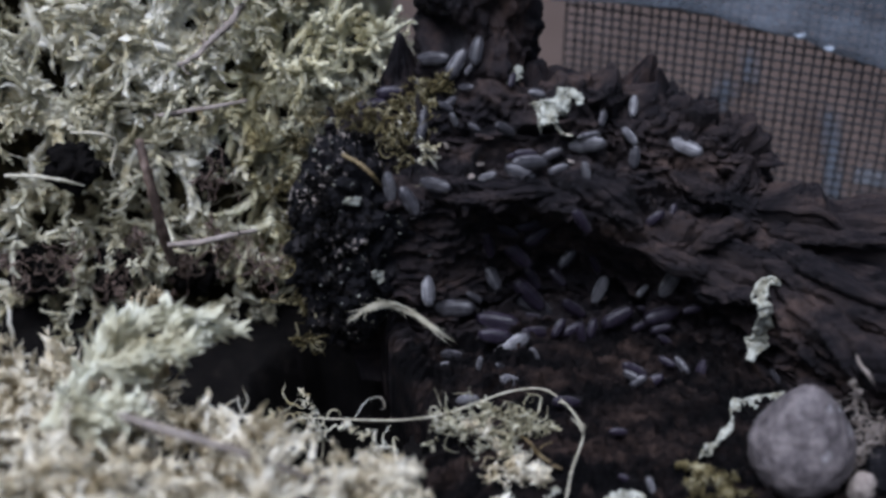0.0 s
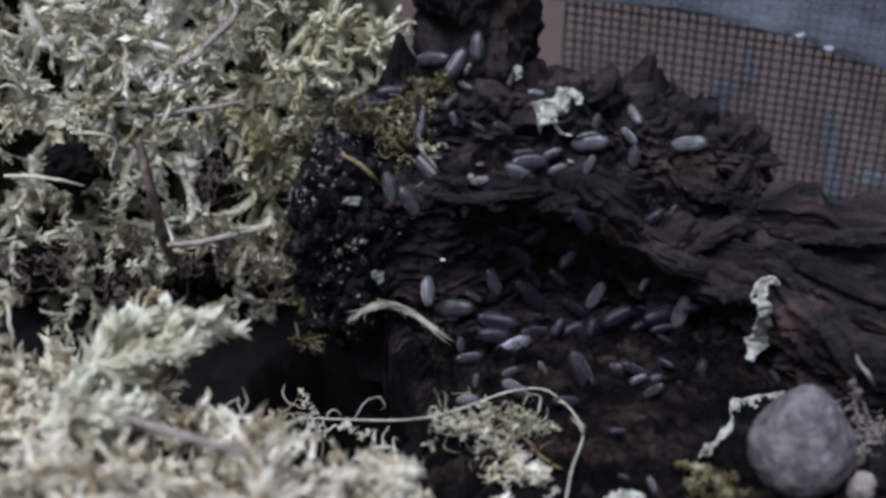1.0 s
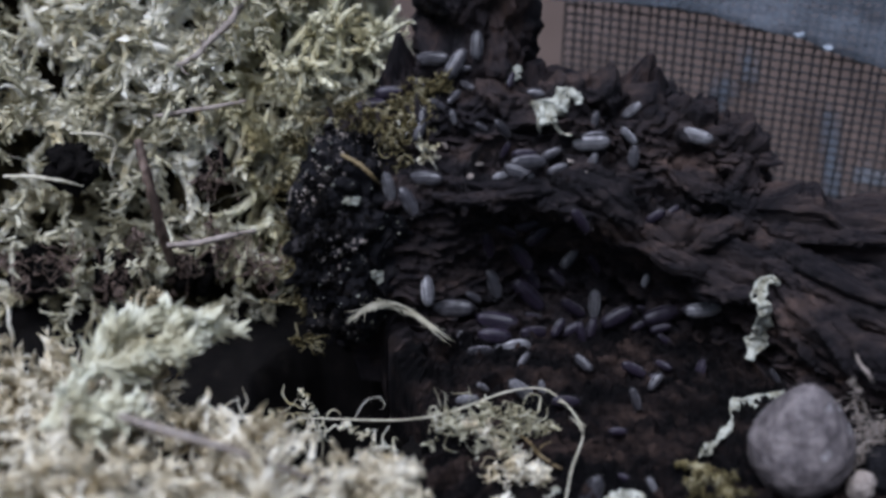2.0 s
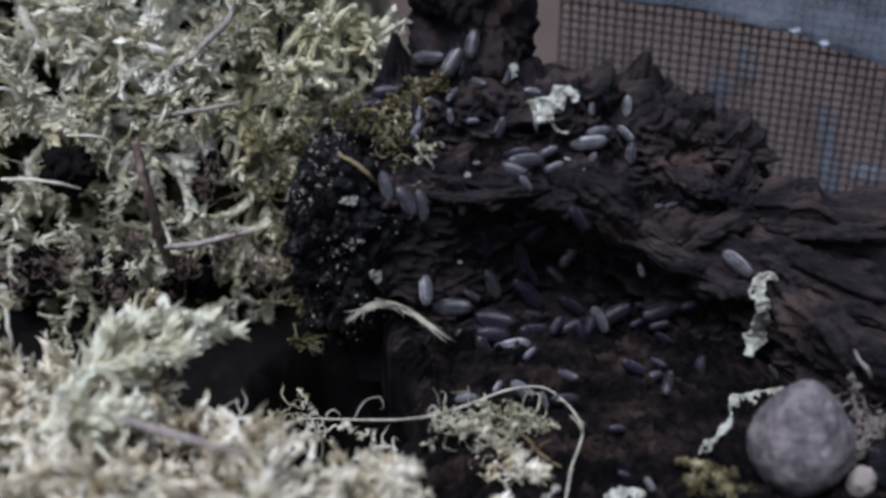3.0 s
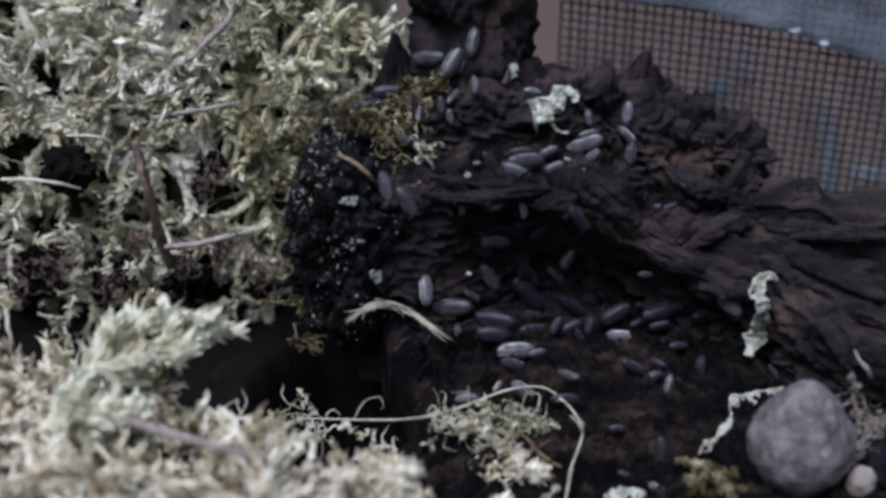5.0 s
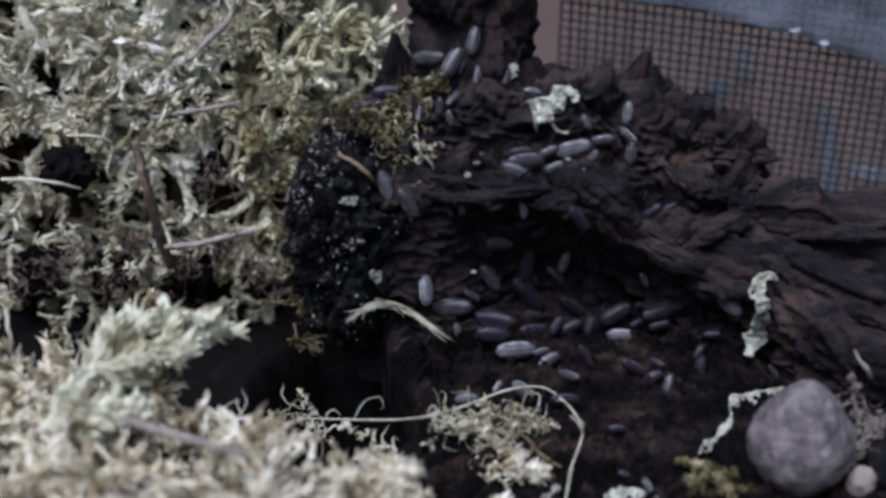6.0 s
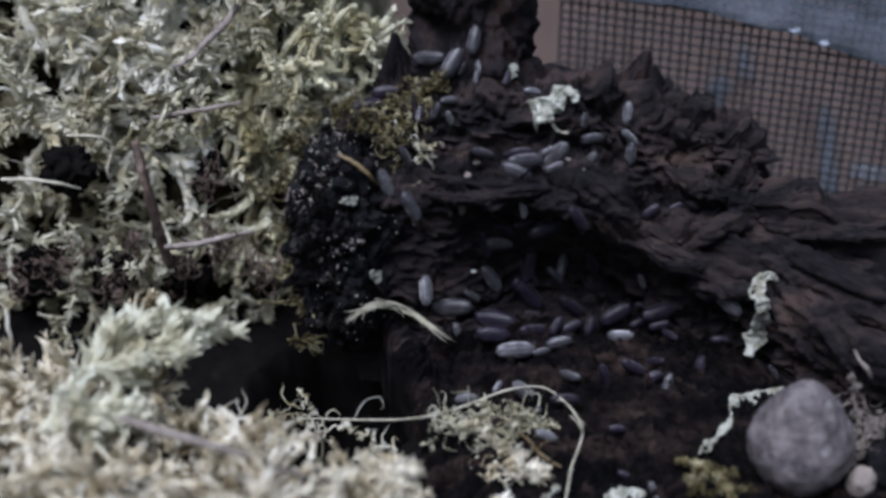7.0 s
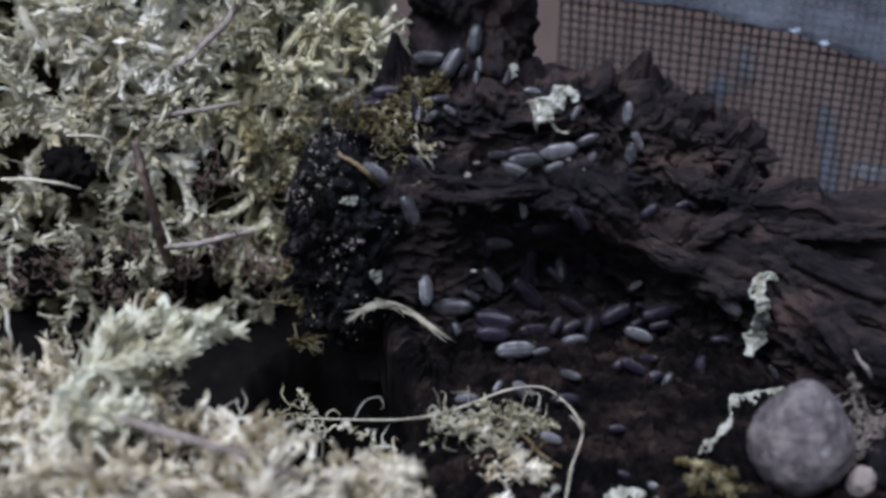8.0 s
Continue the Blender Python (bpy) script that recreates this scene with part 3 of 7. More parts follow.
def mound(name, fn, x0, x1, y0, y1, mat, seed, stems, count, reach, twig, leaf, label, per=9, lean=(0, -0.4, 0.3), bed=0.007, thick=0.00042, soil=None, heads=0, under=None, sink=0.003, rope=0.013, low=0.0, crest=0.0, plump=0.0010, each=8, fan=0.38, lay=0.27, curl=1.6, straps=None, strap=0.0011, older=None):
    rng = np.random.default_rng(seed)
    gx, gy = np.meshgrid(np.linspace(x0, x1, 140), np.linspace(y0, y1, 140))
    gz = fn(gx, gy)
    bedz = gz - bed + 0.004 * fbm(np.stack([gx * 150, gy * 150, gz * 150], -1), 3, seed)
    keep = gz > 0.016
    holder = thing(name, label, "moss", kind="stuff")
    mesh_part("bed", np.stack([gx, gy, np.where(keep, bedz, -0.060)], -1), grid_faces(140, 140), soil or SHADE_LITTER, holder, "brown litter under the moss")
    area = np.sqrt(1 + np.gradient(gz, (y1 - y0) / 139, axis=0) ** 2 + np.gradient(gz, (x1 - x0) / 139, axis=1) ** 2) * (gz > 0.004)
    rise = smooth(0.026, 0.074, gz)
    area = area * (1 - 0.35 * low + 0.35 * low * rise)
    pick = rng.choice(gz.size, stems, p=(area / area.sum()).ravel())
    foot = np.stack([gx.ravel()[pick], gy.ravel()[pick], gz.ravel()[pick] - sink], -1) + rng.normal(0, 0.0012, (stems, 3))
    head = unit(rng.normal(size=(stems, 3)) * np.array([1, 0.6, 0.7]) + np.array(lean))
    b, w, ln = strands(foot, head, rng, count, reach, twig)
    v, f = sprigs(b, w, ln, leaf, thick, rng, per)
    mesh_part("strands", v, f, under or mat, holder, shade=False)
    if heads:
        thin = 0.35 + 1.3 * smooth(-0.25, 0.35, vnoise(np.stack([gx * 70, gy * 70, gz * 70], -1), seed + 3))
        thin = thin * (1 - low + low * rise) * (1 + crest * smooth(0.06, 0.10, gz))
        pick = rng.choice(gz.size, heads, p=(area * thin / (area * thin).sum()).ravel())
        foot = np.stack([gx.ravel()[pick], gy.ravel()[pick], gz.ravel()[pick] + 0.0018], -1) + rng.normal(0, 0.001, (heads, 3))
        main = unit(rng.normal(size=(heads, 3)) * np.array([1.0, 0.45, 0.6]) + np.array(lean))
        old = np.zeros(heads, bool) if older is None else foot[:, 0] + 0.014 * vnoise(foot * 60, seed) > older
        for name_, which, skin in (("branches", ~old, mat), ("older_branches", old, MOSS_OLD)):
            if which.any():
                v, f = ropes(foot[which], main[which], rng, each, rope, leaf * 1.6, plump, 26, fan, lay, curl)
                mesh_part(name_, v, f, skin, holder)
    for name_, n, reach_, r0, r1, flat, curly in (("hairs", stems // 2, 0.024, 0.00016, 0.00036, 1.0, 0.9), ("straps", straps or stems // 2, 0.022, 0.0003, strap, 0.35, 1.0)):
        pick = rng.choice(gz.size, n, p=(area / area.sum()).ravel())
        foot = np.stack([gx.ravel()[pick], gy.ravel()[pick], gz.ravel()[pick]], -1) + rng.normal(0, 0.002, (n, 3))
        v, f = wisps(rng, foot, reach_, r0, r1, flat, curl=curly)
        mesh_part(name_, v, f, mat, holder)
    return holder


def wisps(rng, foot, reach, thin, thick, flat=1.0, points=14, curl=1.0):
    """Many curly hairs, straps or rootlets in one set of verts and quads."""
    vs, fs, n = [], [], 0
    for p0 in foot:
        d = unit(rng.normal(size=3))
        path = [np.array(p0)]
        step = reach * rng.uniform(0.4, 1.3) / points
        axis = unit(rng.normal(size=3))
        for _ in range(points):
            d = unit(d + np.cross(axis, d) * 0.35 * curl + rng.normal(0, 0.25 * curl, 3))
            axis = unit(axis + rng.normal(0, 0.3, 3))
            path.append(path[-1] + d * step)
        r = rng.uniform(thin, thick)
        v, f = tube(np.array(path), (0.5 * r, r, 0.9 * r, 0.3 * r), 5)
        if flat < 1:
            c = np.repeat(np.array(path), 5, 0)
            off = v - c
            k = unit(rng.normal(size=3))
            v = c + off - (1 - flat) * (off @ k)[:, None] * k
        vs.append(v)
        fs.append(f + n)
        n += len(v)
    return np.concatenate(vs), np.concatenate(fs)


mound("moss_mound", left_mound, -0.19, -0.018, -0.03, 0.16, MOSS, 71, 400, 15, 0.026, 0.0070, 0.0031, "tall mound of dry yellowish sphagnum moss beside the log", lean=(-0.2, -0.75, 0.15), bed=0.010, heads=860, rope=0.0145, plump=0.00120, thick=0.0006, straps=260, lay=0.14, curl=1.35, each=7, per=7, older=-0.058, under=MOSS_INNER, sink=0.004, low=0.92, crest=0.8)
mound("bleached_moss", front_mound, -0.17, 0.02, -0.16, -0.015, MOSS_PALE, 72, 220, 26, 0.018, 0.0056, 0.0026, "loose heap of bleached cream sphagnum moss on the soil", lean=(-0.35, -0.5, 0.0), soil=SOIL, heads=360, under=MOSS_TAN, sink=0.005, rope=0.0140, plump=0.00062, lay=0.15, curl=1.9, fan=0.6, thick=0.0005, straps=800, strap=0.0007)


# ---------------------------------------------------------------- stone
def build_stone():
    v, f = displaced_ball((0, 0, 0), (0.0126, 0.0122, 0.0150), 0.0006, 90, 81, 110, 130)
    v[:, :2] *= (1 - 0.36 * smooth(-0.006, 0.0165, v[:, 2:3]) - 0.05 * smooth(0.0, -0.015, v[:, 2:3]))
    ob = mesh_part("pebble", v, f, STONE)
    ob.location = (0.0815, -0.0505, 0.0235)
    tagged(ob, "rounded grey-brown pebble with white specks on the wood", "pebble")


STONE = material("pebble_stone", [(0.36, (0.045, 0.038, 0.040)), (0.5, (0.105, 0.090, 0.090)), (0.64, (0.19, 0.165, 0.16))],
                 scale=230, rough=0.7, bump=0.5, bump_scale=700, bump_depth=0.0003, speck=((0.40, 0.39, 0.39), 95, 0.30))
build_stone()


# ---------------------------------------------------------------- mesh screen and what stands behind it
WIRE = material("mesh_wire", [(0.4, (0.018, 0.017, 0.019)), (0.7, (0.038, 0.036, 0.039))], scale=300, rough=0.6, bump=0.2)
PITCH = 0.0027


def build_screen():
    screen = thing("mesh_screen", "black woven insect mesh screen standing behind the log", "mesh screen", at=(0.0335, 0.086, -0.029))
    turn = math.atan2(-0.030, 0.10)
    screen.rotation_euler = (0, 0, turn)
    wide, high = 0.150, 0.150
    nx, nz = int(wide / PITCH), int(high / PITCH)
    up_z = np.linspace(0, high, nz * 2)
    v, f = tube(np.stack([0 * up_z, 0.0002 * np.sin(up_z / PITCH * np.pi), up_z], -1), (0.00040,), 6)
    up = mesh_of("wire", v, f)
    up.materials.append(WIRE)
    along = np.linspace(0, wide, nx * 2)
    v, f = tube(np.stack([along, 0.0002 * np.sin(along / PITCH * np.pi + np.pi), 0 * along], -1), (0.00040,), 6)
    across = mesh_of("wire", v, f)
    across.materials.append(WIRE)
    rng = random.Random(5)
    for i in range(nx):
        w = new("wire", up)
        w.parent, w.location, w.rotation_euler = screen, (i * PITCH + rng.uniform(-1, 1) * 0.0002, 0, 0), (0, rng.uniform(-1, 1) * 0.004, 0)
    for i in range(nz):
        w = new("wire", across)
        w.parent, w.location = screen, (0, 0, i * PITCH + rng.uniform(-1, 1) * 0.0002)


build_screen()


# ---------------------------------------------------------------- plastic above the mesh
PLASTIC = material("frosted_plastic", [(0.35, (0.12, 0.145, 0.175)), (0.55, (0.19, 0.22, 0.26)), (0.75, (0.34, 0.37, 0.41))], scale=45, stretch=(0.5, 1, 1), rough=0.35, bump=0.5, bump_scale=120, bump_depth=0.001)


def build_plastic():
    """A frosted plastic panel into which the mesh is sealed; its lower edge is wavy with drips of glue."""
    x = np.linspace(-0.004, 0.120, 200)
    edge = np.interp(x, (-0.004, 0.015, 0.0331, 0.0552, 0.0725, 0.091, 0.12), (0.0965, 0.0980, 0.0989, 0.0963, 0.0930, 0.0884, 0.080))
    edge = edge + 0.0005 * fbm(np.stack([x * 90, 0 * x, 0 * x], -1), 3, 91)
    h = np.concatenate([np.array([0.0, 0.0, 0.004, 0.02, 0.06, 0.16]), np.linspace(0.2, 1, 24)])
    z = edge[None] + h[:, None] * (0.150 - edge)[None]
    y = -0.0016 - 0.0010 * fbm(np.stack([x[None] * 60 + 0 * z, z * 60, 0 * z], -1), 3, 93) - 0.0008 * np.exp(-((h[:, None] - 0.05) / 0.05) ** 2)
    y[0] = 0.0015
    v = np.stack([x[None] + 0 * z, y, z], -1)
    panel = thing("plastic_sheet", "frosted blue-grey plastic panel glued over the mesh top", "plastic panel", at=(0.0335, 0.086, -0.029))
    panel.rotation_euler = (0, 0, math.atan2(-0.030, 0.10))
    mesh_part("pane", v.reshape(-1, 3), grid_faces(*z.shape), PLASTIC, panel)
    for k, (bx, bz, r) in enumerate(((0.0655, 0.0965, 0.0016), (0.0735, 0.0940, 0.0013))):
        bv, bf = displaced_ball((bx, -0.0032, bz), (r * 1.0, 0.0008, r * 0.35), 0.0007, 420, 160 + k, 24, 30)
        mesh_part("glue_bead", bv, bf, GLUE, panel, "whitish bead of glue")


# milky, half clear: the mesh shows through
haze = PLASTIC.node_tree.nodes.new("ShaderNodeTexNoise")
haze.inputs["Scale"].default_value, haze.inputs["Detail"].default_value = 60, 5
clear = PLASTIC.node_tree.nodes.new("ShaderNodeMapRange")
clear.inputs["From Min"].default_value, clear.inputs["From Max"].default_value = 0.35, 0.68
clear.inputs["To Min"].default_value, clear.inputs["To Max"].default_value = 0.50, 0.92
PLASTIC.node_tree.links.new(haze.outputs["Fac"], clear.inputs["Value"])
PLASTIC.node_tree.links.new(clear.outputs["Result"], PLASTIC.node_tree.nodes["Principled BSDF"].inputs["Alpha"])
GLUE = material("clear_glue", [(0.4, (0.15, 0.175, 0.205)), (0.7, (0.25, 0.28, 0.31))], scale=200, rough=0.3, bump=0.2)
build_plastic()

SMUDGE_STRIP = material("blue_grey_strip", [(0.4, (0.040, 0.046, 0.055)), (0.7, (0.070, 0.080, 0.092))], scale=60, rough=0.5, bump=0.1)
# fibres torn loose along the lip and the plank
for knots, r, s in (([(0.0272, 0.0007, 0.0628), (0.0345, -0.0022, 0.0607), (0.0422, -0.0047, 0.0550), (0.0490, -0.0030, 0.0464), (0.0616, -0.0058, 0.0417), (0.0758, -0.0097, 0.0386)], 0.0021, 171),
                    ([(0.0298, -0.0035, 0.0617), (0.0369, -0.0030, 0.0556), (0.0451, -0.0013, 0.0471), (0.0530, -0.0059, 0.0442), (0.0637, -0.0094, 0.0414)], 0.0016, 172),
                    ([(0.0331, -0.0016, 0.0634), (0.0412, -0.0046, 0.0591), (0.0481, -0.0021, 0.0499), (0.0556, -0.0064, 0.0461)], 0.0014, 173),
                    ([(0.0590, -0.0010, 0.0304), (0.0657, -0.0098, 0.0355), (0.0731, -0.0141, 0.0375), (0.0801, -0.0139, 0.0366)], 0.0018, 174),
                    ([(0.0593, -0.0062, 0.0437), (0.0656, -0.0053, 0.0496), (0.0737, 0.0038, 0.0452), (0.0793, 0.0018, 0.0423), (0.0878, -0.0160, 0.0466), (0.1023, -0.0283, 0.0455)], 0.0019, 175),
                    ([(0.0783, 0.0055, 0.0445), (0.0856, 0.0002, 0.0465), (0.0964, -0.0009, 0.0456), (0.1098, -0.0029, 0.0459)], 0.0018, 176),
                    ([(0.0769, -0.0082, 0.0433), (0.0861, -0.0148, 0.0423), (0.0951, -0.0236, 0.0414), (0.1043, -0.0302, 0.0397)], 0.0020, 177),
                    ([(0.0799, -0.0129, 0.0395), (0.0857, -0.0195, 0.0374), (0.0906, -0.0313, 0.0373), (0.0958, -0.0386, 0.0320)], 0.0019, 178),
                    ([(0.0834, -0.0153, 0.0400), (0.0911, -0.0250, 0.0390), (0.0963, -0.0371, 0.0393), (0.1016, -0.0431, 0.0376)], 0.0017, 179),
                    ([(0.0787, -0.0074, 0.0453), (0.0921, 0.0003, 0.0391), (0.1015, -0.0026, 0.0372), (0.1096, -0.0093, 0.0382)], 0.0014, 180),
                    ([(0.0794, -0.0177, 0.0359), (0.0847, -0.0221, 0.0308), (0.0884, -0.0273, 0.0264)], 0.0014, 181),
                    ([(0.0550, 0.0081, 0.0582), (0.0617, 0.0049, 0.0553), (0.0708, 0.0069, 0.0507), (0.0781, 0.0052, 0.0459)], 0.0018, 182),
                    ([(0.0569, -0.0065, 0.0465), (0.0641, 0.0051, 0.0460), (0.0708, 0.0087, 0.0529), (0.0746, 0.0116, 0.0609)], 0.0016, 183),
                    ([(-0.0033, -0.0011, 0.0568), (0.0063, -0.0027, 0.0567), (0.0157, -0.0042, 0.0596), (0.0252, -0.0019, 0.0589)], 0.0012, 184)):
    r *= 1.5
    v, f = strand(bend(knots, 150), (0.3 * r, 0.9 * r, r, 0.8 * r, 1.0 * r, 0.4 * r), s, 28)
    mesh_part("fibre", v, f, WOOD, LOG)

# ---------------------------------------------------------------- twigs, roots, straws and flakes
BARK = material("twig_bark", [(0.38, (0.045, 0.029, 0.022)), (0.52, (0.115, 0.078, 0.060)), (0.66, (0.22, 0.165, 0.135))], scale=220, stretch=(1, 1, 0.3), rough=0.7, bump=0.6, bump_scale=900, bump_depth=0.0004)
STALK = material("grey_stalk", [(0.35, (0.16, 0.13, 0.11)), (0.6, (0.28, 0.24, 0.21)), (0.8, (0.42, 0.38, 0.33))], scale=180, rough=0.75, bump=0.5, bump_scale=800, bump_depth=0.0003)
STRAW = material("pale_straw", [(0.35, (0.34, 0.31, 0.22)), (0.6, (0.50, 0.47, 0.37)), (0.8, (0.64, 0.62, 0.52))], scale=200, rough=0.7, bump=0.4, bump_scale=900, bump_depth=0.0003)
AMBER = material("amber_root", [(0.35, (0.09, 0.060, 0.026)), (0.6, (0.17, 0.125, 0.058)), (0.8, (0.30, 0.25, 0.14))], scale=120, rough=0.6, bump=0.4, bump_scale=900, bump_depth=0.0003)
CREAM = material("cream_flake", [(0.38, (0.20, 0.19, 0.135)), (0.50, (0.36, 0.36, 0.295)), (0.64, (0.53, 0.54, 0.47))], scale=300, rough=0.75, bump=0.6, bump_scale=900, bump_depth=0.0004, through_light=0.15)
OLIVE = material("olive_moss", [(0.38, (0.035, 0.027, 0.010)), (0.5, (0.105, 0.085, 0.036)), (0.62, (0.30, 0.27, 0.17))], scale=260, rough=0.85, spec=0.2, bump=0.3, island=0.4, through_light=0.15)


def rod(name, knots, radii, mat, label, category, rough=0.25, n=50, sides=10, side_twigs=0, group=""):
    v, f = tube(bend(knots, n), radii, sides, len(name), rough)
    ob = mesh_part(name, v, f, mat)
    tagged(ob, label, category, group)
    rng = np.random.default_rng(len(label))
    path = bend(knots, n)
    for _ in range(side_twigs):
        i = rng.integers(n // 4, n - 3)
        d = unit(rng.normal(size=3))
        L = rng.uniform(0.0025, 0.006)
        v, f = tube(bend([path[i], path[i] + d * L * 0.5, path[i] + d * L + rng.normal(0, 0.001, 3)], 8), (0.00022, 0.00012), 5)
        mesh_part("side_shoot", v, f, mat, ob)
    return ob


def ribbon(name, knots, width, mat, label, category, seed, crumple=0.6, n=46, thick=0.00022, group="", pleat=0):
    """A crumpled thin strip with real thickness."""
    p = bend(knots, n)
    t = unit(np.gradient(p, axis=0))
    a = unit(np.cross(t, np.array([0.15, -0.8, 0.6])))
    b = np.cross(t, a)
    w = np.linspace(-1, 1, 9)
    along = np.linspace(0, 1, n)
    half = np.interp(along, np.linspace(0, 1, len(width)), width) * 0.5 * (1 + 0.45 * fbm(np.stack([along * 9, 0 * along, 0 * along], -1), 3, seed))
    q = p[:, None] + a[:, None] * (half[:, None] * w[None])[..., None]
    fold = fbm(np.stack([q[..., 0] * 330, q[..., 1] * 330, q[..., 2] * 330], -1), 3, seed)
    q = q + b[:, None] * (fold * crumple * 0.0022)[..., None] + a[:, None] * (0.0008 * vnoise(q * 420, seed + 2))[..., None] + b[:, None] * (0.0005 * vnoise(q * 900, seed + 5))[..., None]
    if pleat:
        q = q + b[:, None] * (0.00030 * np.sin(2 * np.pi * pleat * along[:, None] + 1.2 * w[None] + 2 * vnoise(q * 260, seed)))[..., None]
    nrm = grid_normals(q)
    top, bot = q + nrm * thick, q - nrm * thick
    m = len(w)
    f = grid_faces(n, m)
    rim = np.concatenate([np.arange(m), np.arange(1, n) * m + m - 1, (n - 1) * m + np.arange(m - 2, -1, -1), np.arange(n - 2, 0, -1) * m])
    k = n * m
    side = np.stack([rim, rim + k, np.roll(rim, -1) + k, np.roll(rim, -1)], -1)
    ob = mesh_part(name, np.concatenate([top.reshape(-1, 3), bot.reshape(-1, 3)]), np.concatenate([f, f[:, ::-1] + k, side]), mat)
    return tagged(ob, label, category, group)


def bundle(name, knots, count, radius, thin, mat, label, category, seed, fray=0.35):
    """A frayed bundle of dry fibres: side by side along the knots, splayed at the ends."""
    rng = np.random.default_rng(seed)
    base = bend(knots, 40)
    vs, fs, n = [], [], 0
    for _ in range(count):
        a, b = sorted(rng.uniform(0, 1, 2))
        a, b = (a * 0.6, max(b, a * 0.6 + 0.35))
        i0, i1 = int(a * 39), min(39, int(b * 39))
        along = np.linspace(0, 1, i1 - i0 + 1)[:, None]
        path = base[i0:i1 + 1] + unit(rng.normal(size=3)) * radius * rng.uniform(0, 1) + unit(rng.normal(size=3)) * radius * fray * rng.uniform(0, 9) * (2 * along - 1) ** 4 + unit(rng.normal(size=3)) * radius * 0.5 * np.sin(along * rng.uniform(4, 9))
        v, f = tube(path, (0.4 * thin, thin * rng.uniform(0.6, 1.4), thin, 0.2 * thin), 5)
        vs.append(v)
        fs.append(f + n)
        n += len(v)
    return tagged(mesh_part(name, np.concatenate(vs), np.concatenate(fs), mat), label, category)


def tuft(name, centres, reach, mat, label, seed, twig=0.005, leaf=0.0016, thick=0.0003, each=8, hairs=0, fan=0, lean=(0, 0, 0)):
    """A small tangle of moss round a few centres."""
    rng = np.random.default_rng(seed)
    holder = thing(name, label, "moss", kind="stuff")
    foot = np.repeat(np.array(centres, float), each, 0) + rng.normal(0, reach * 0.25, (len(centres) * each, 3))
    b, w, ln = strands(foot, unit(rng.normal(size=foot.shape) + np.array([0, -0.3, 0.2])), rng, 10, reach * 1.5, twig * 0.75, loose=0.8)
    v, f = sprigs(b, w, ln, leaf, thick, rng, 9, 0.55, 4, 0.8)
    mesh_part("strands", v, f, mat, holder, shade=False)
    if fan:
        main = unit(np.array(lean) + 0.25 * rng.normal(size=(len(centres), 3)))
        v, f = ropes(np.array(centres, float), main, rng, fan, 0.010, 0.0028, 0.0008, 36, 0.45)
        mesh_part("branches", v, f, mat, holder)
    if hairs:
        pick = foot[rng.integers(0, len(foot), hairs)] + rng.normal(0, reach * 0.3, (hairs, 3))
        v, f = wisps(rng, pick, 0.011, 0.00010, 0.00034, 0.5, curl=1.2)
        mesh_part("hairs", v, f, mat, holder)
    return holder


def moss_rope(name, lines, thick, mat, label, seed):
    """Thick branches of moss along given lines, wrapped in long close-lying leaves, with a brush of tips at the end."""
    rng = np.random.default_rng(seed)
    holder = thing(name, label, "moss")
    for knots, r in zip(lines, thick):
        line = bend(knots, 16)
        base = np.repeat(line, 2, 0) + rng.normal(0, 0.25 * r, (32, 3))
        way = unit(np.repeat(unit(np.gradient(line, axis=0)), 2, 0) + 0.16 * rng.normal(size=(32, 3)))
        v, f = sprigs(base, way, rng.uniform(0.006, 0.011, 32), 0.0060, r * 0.85, rng, 16, 0.13, 11, 0.6)
        mesh_part("branch", v, f, mat, holder)
        tips = line[-1] + rng.normal(0, 0.4 * r, (9, 3))
        v, f = sprigs(tips, unit(way[-1] + 0.45 * rng.normal(size=(9, 3))), rng.uniform(0.004, 0.0075, 9), 0.0036, 0.0004, rng, 20, 0.25, 9, 1.0)
        mesh_part("tip", v, f, mat, holder)
    return holder


# strips added for blurred bluish smudges on the table beyond the mesh
for n_, (knots, w) in enumerate((([(0.1595, 0.2472, -0.0610), (0.1522, 0.2069, -0.0610), (0.1455, 0.1697, -0.0610)], 0.007), ([(0.1341, 0.3001, -0.0610), (0.1300, 0.2715, -0.0610)], 0.005),
                                 ([(0.1215, 0.2715, -0.0610), (0.1137, 0.2558, -0.0610), (0.1098, 0.2402, -0.0610)], 0.008), ([(0.1591, 0.1985, -0.0610), (0.1719, 0.1935, -0.0610)], 0.006))):
    ribbon("smudge_strip", knots, (w, w), SMUDGE_STRIP, "blue-grey plastic offcut lying on the brown table", "offcut", 190 + n_, 0.1, 20, 0.0006, "offcuts on the table")

# in the big mound
rod("twig", [(-0.0743, 0.0061, 0.0677), (-0.0725, 0.0022, 0.0619), (-0.0709, 0.0003, 0.0534), (-0.0697, 0.0003, 0.0433), (-0.0691, 0.0044, 0.0309)], (0.0011, 0.0012, 0.0013, 0.0014, 0.0010), BARK, "reddish-brown upright twig stuck in the moss", "twig", side_twigs=4)
rod("twig", [(-0.0685, -0.0028, 0.0425), (-0.0605, -0.0039, 0.0442), (-0.0530, -0.0029, 0.0456), (-0.0466, 0.0011, 0.0446)], (0.0006, 0.0008, 0.0007, 0.0004), STALK, "thin pale brown twig lying across the moss", "twig", side_twigs=2)
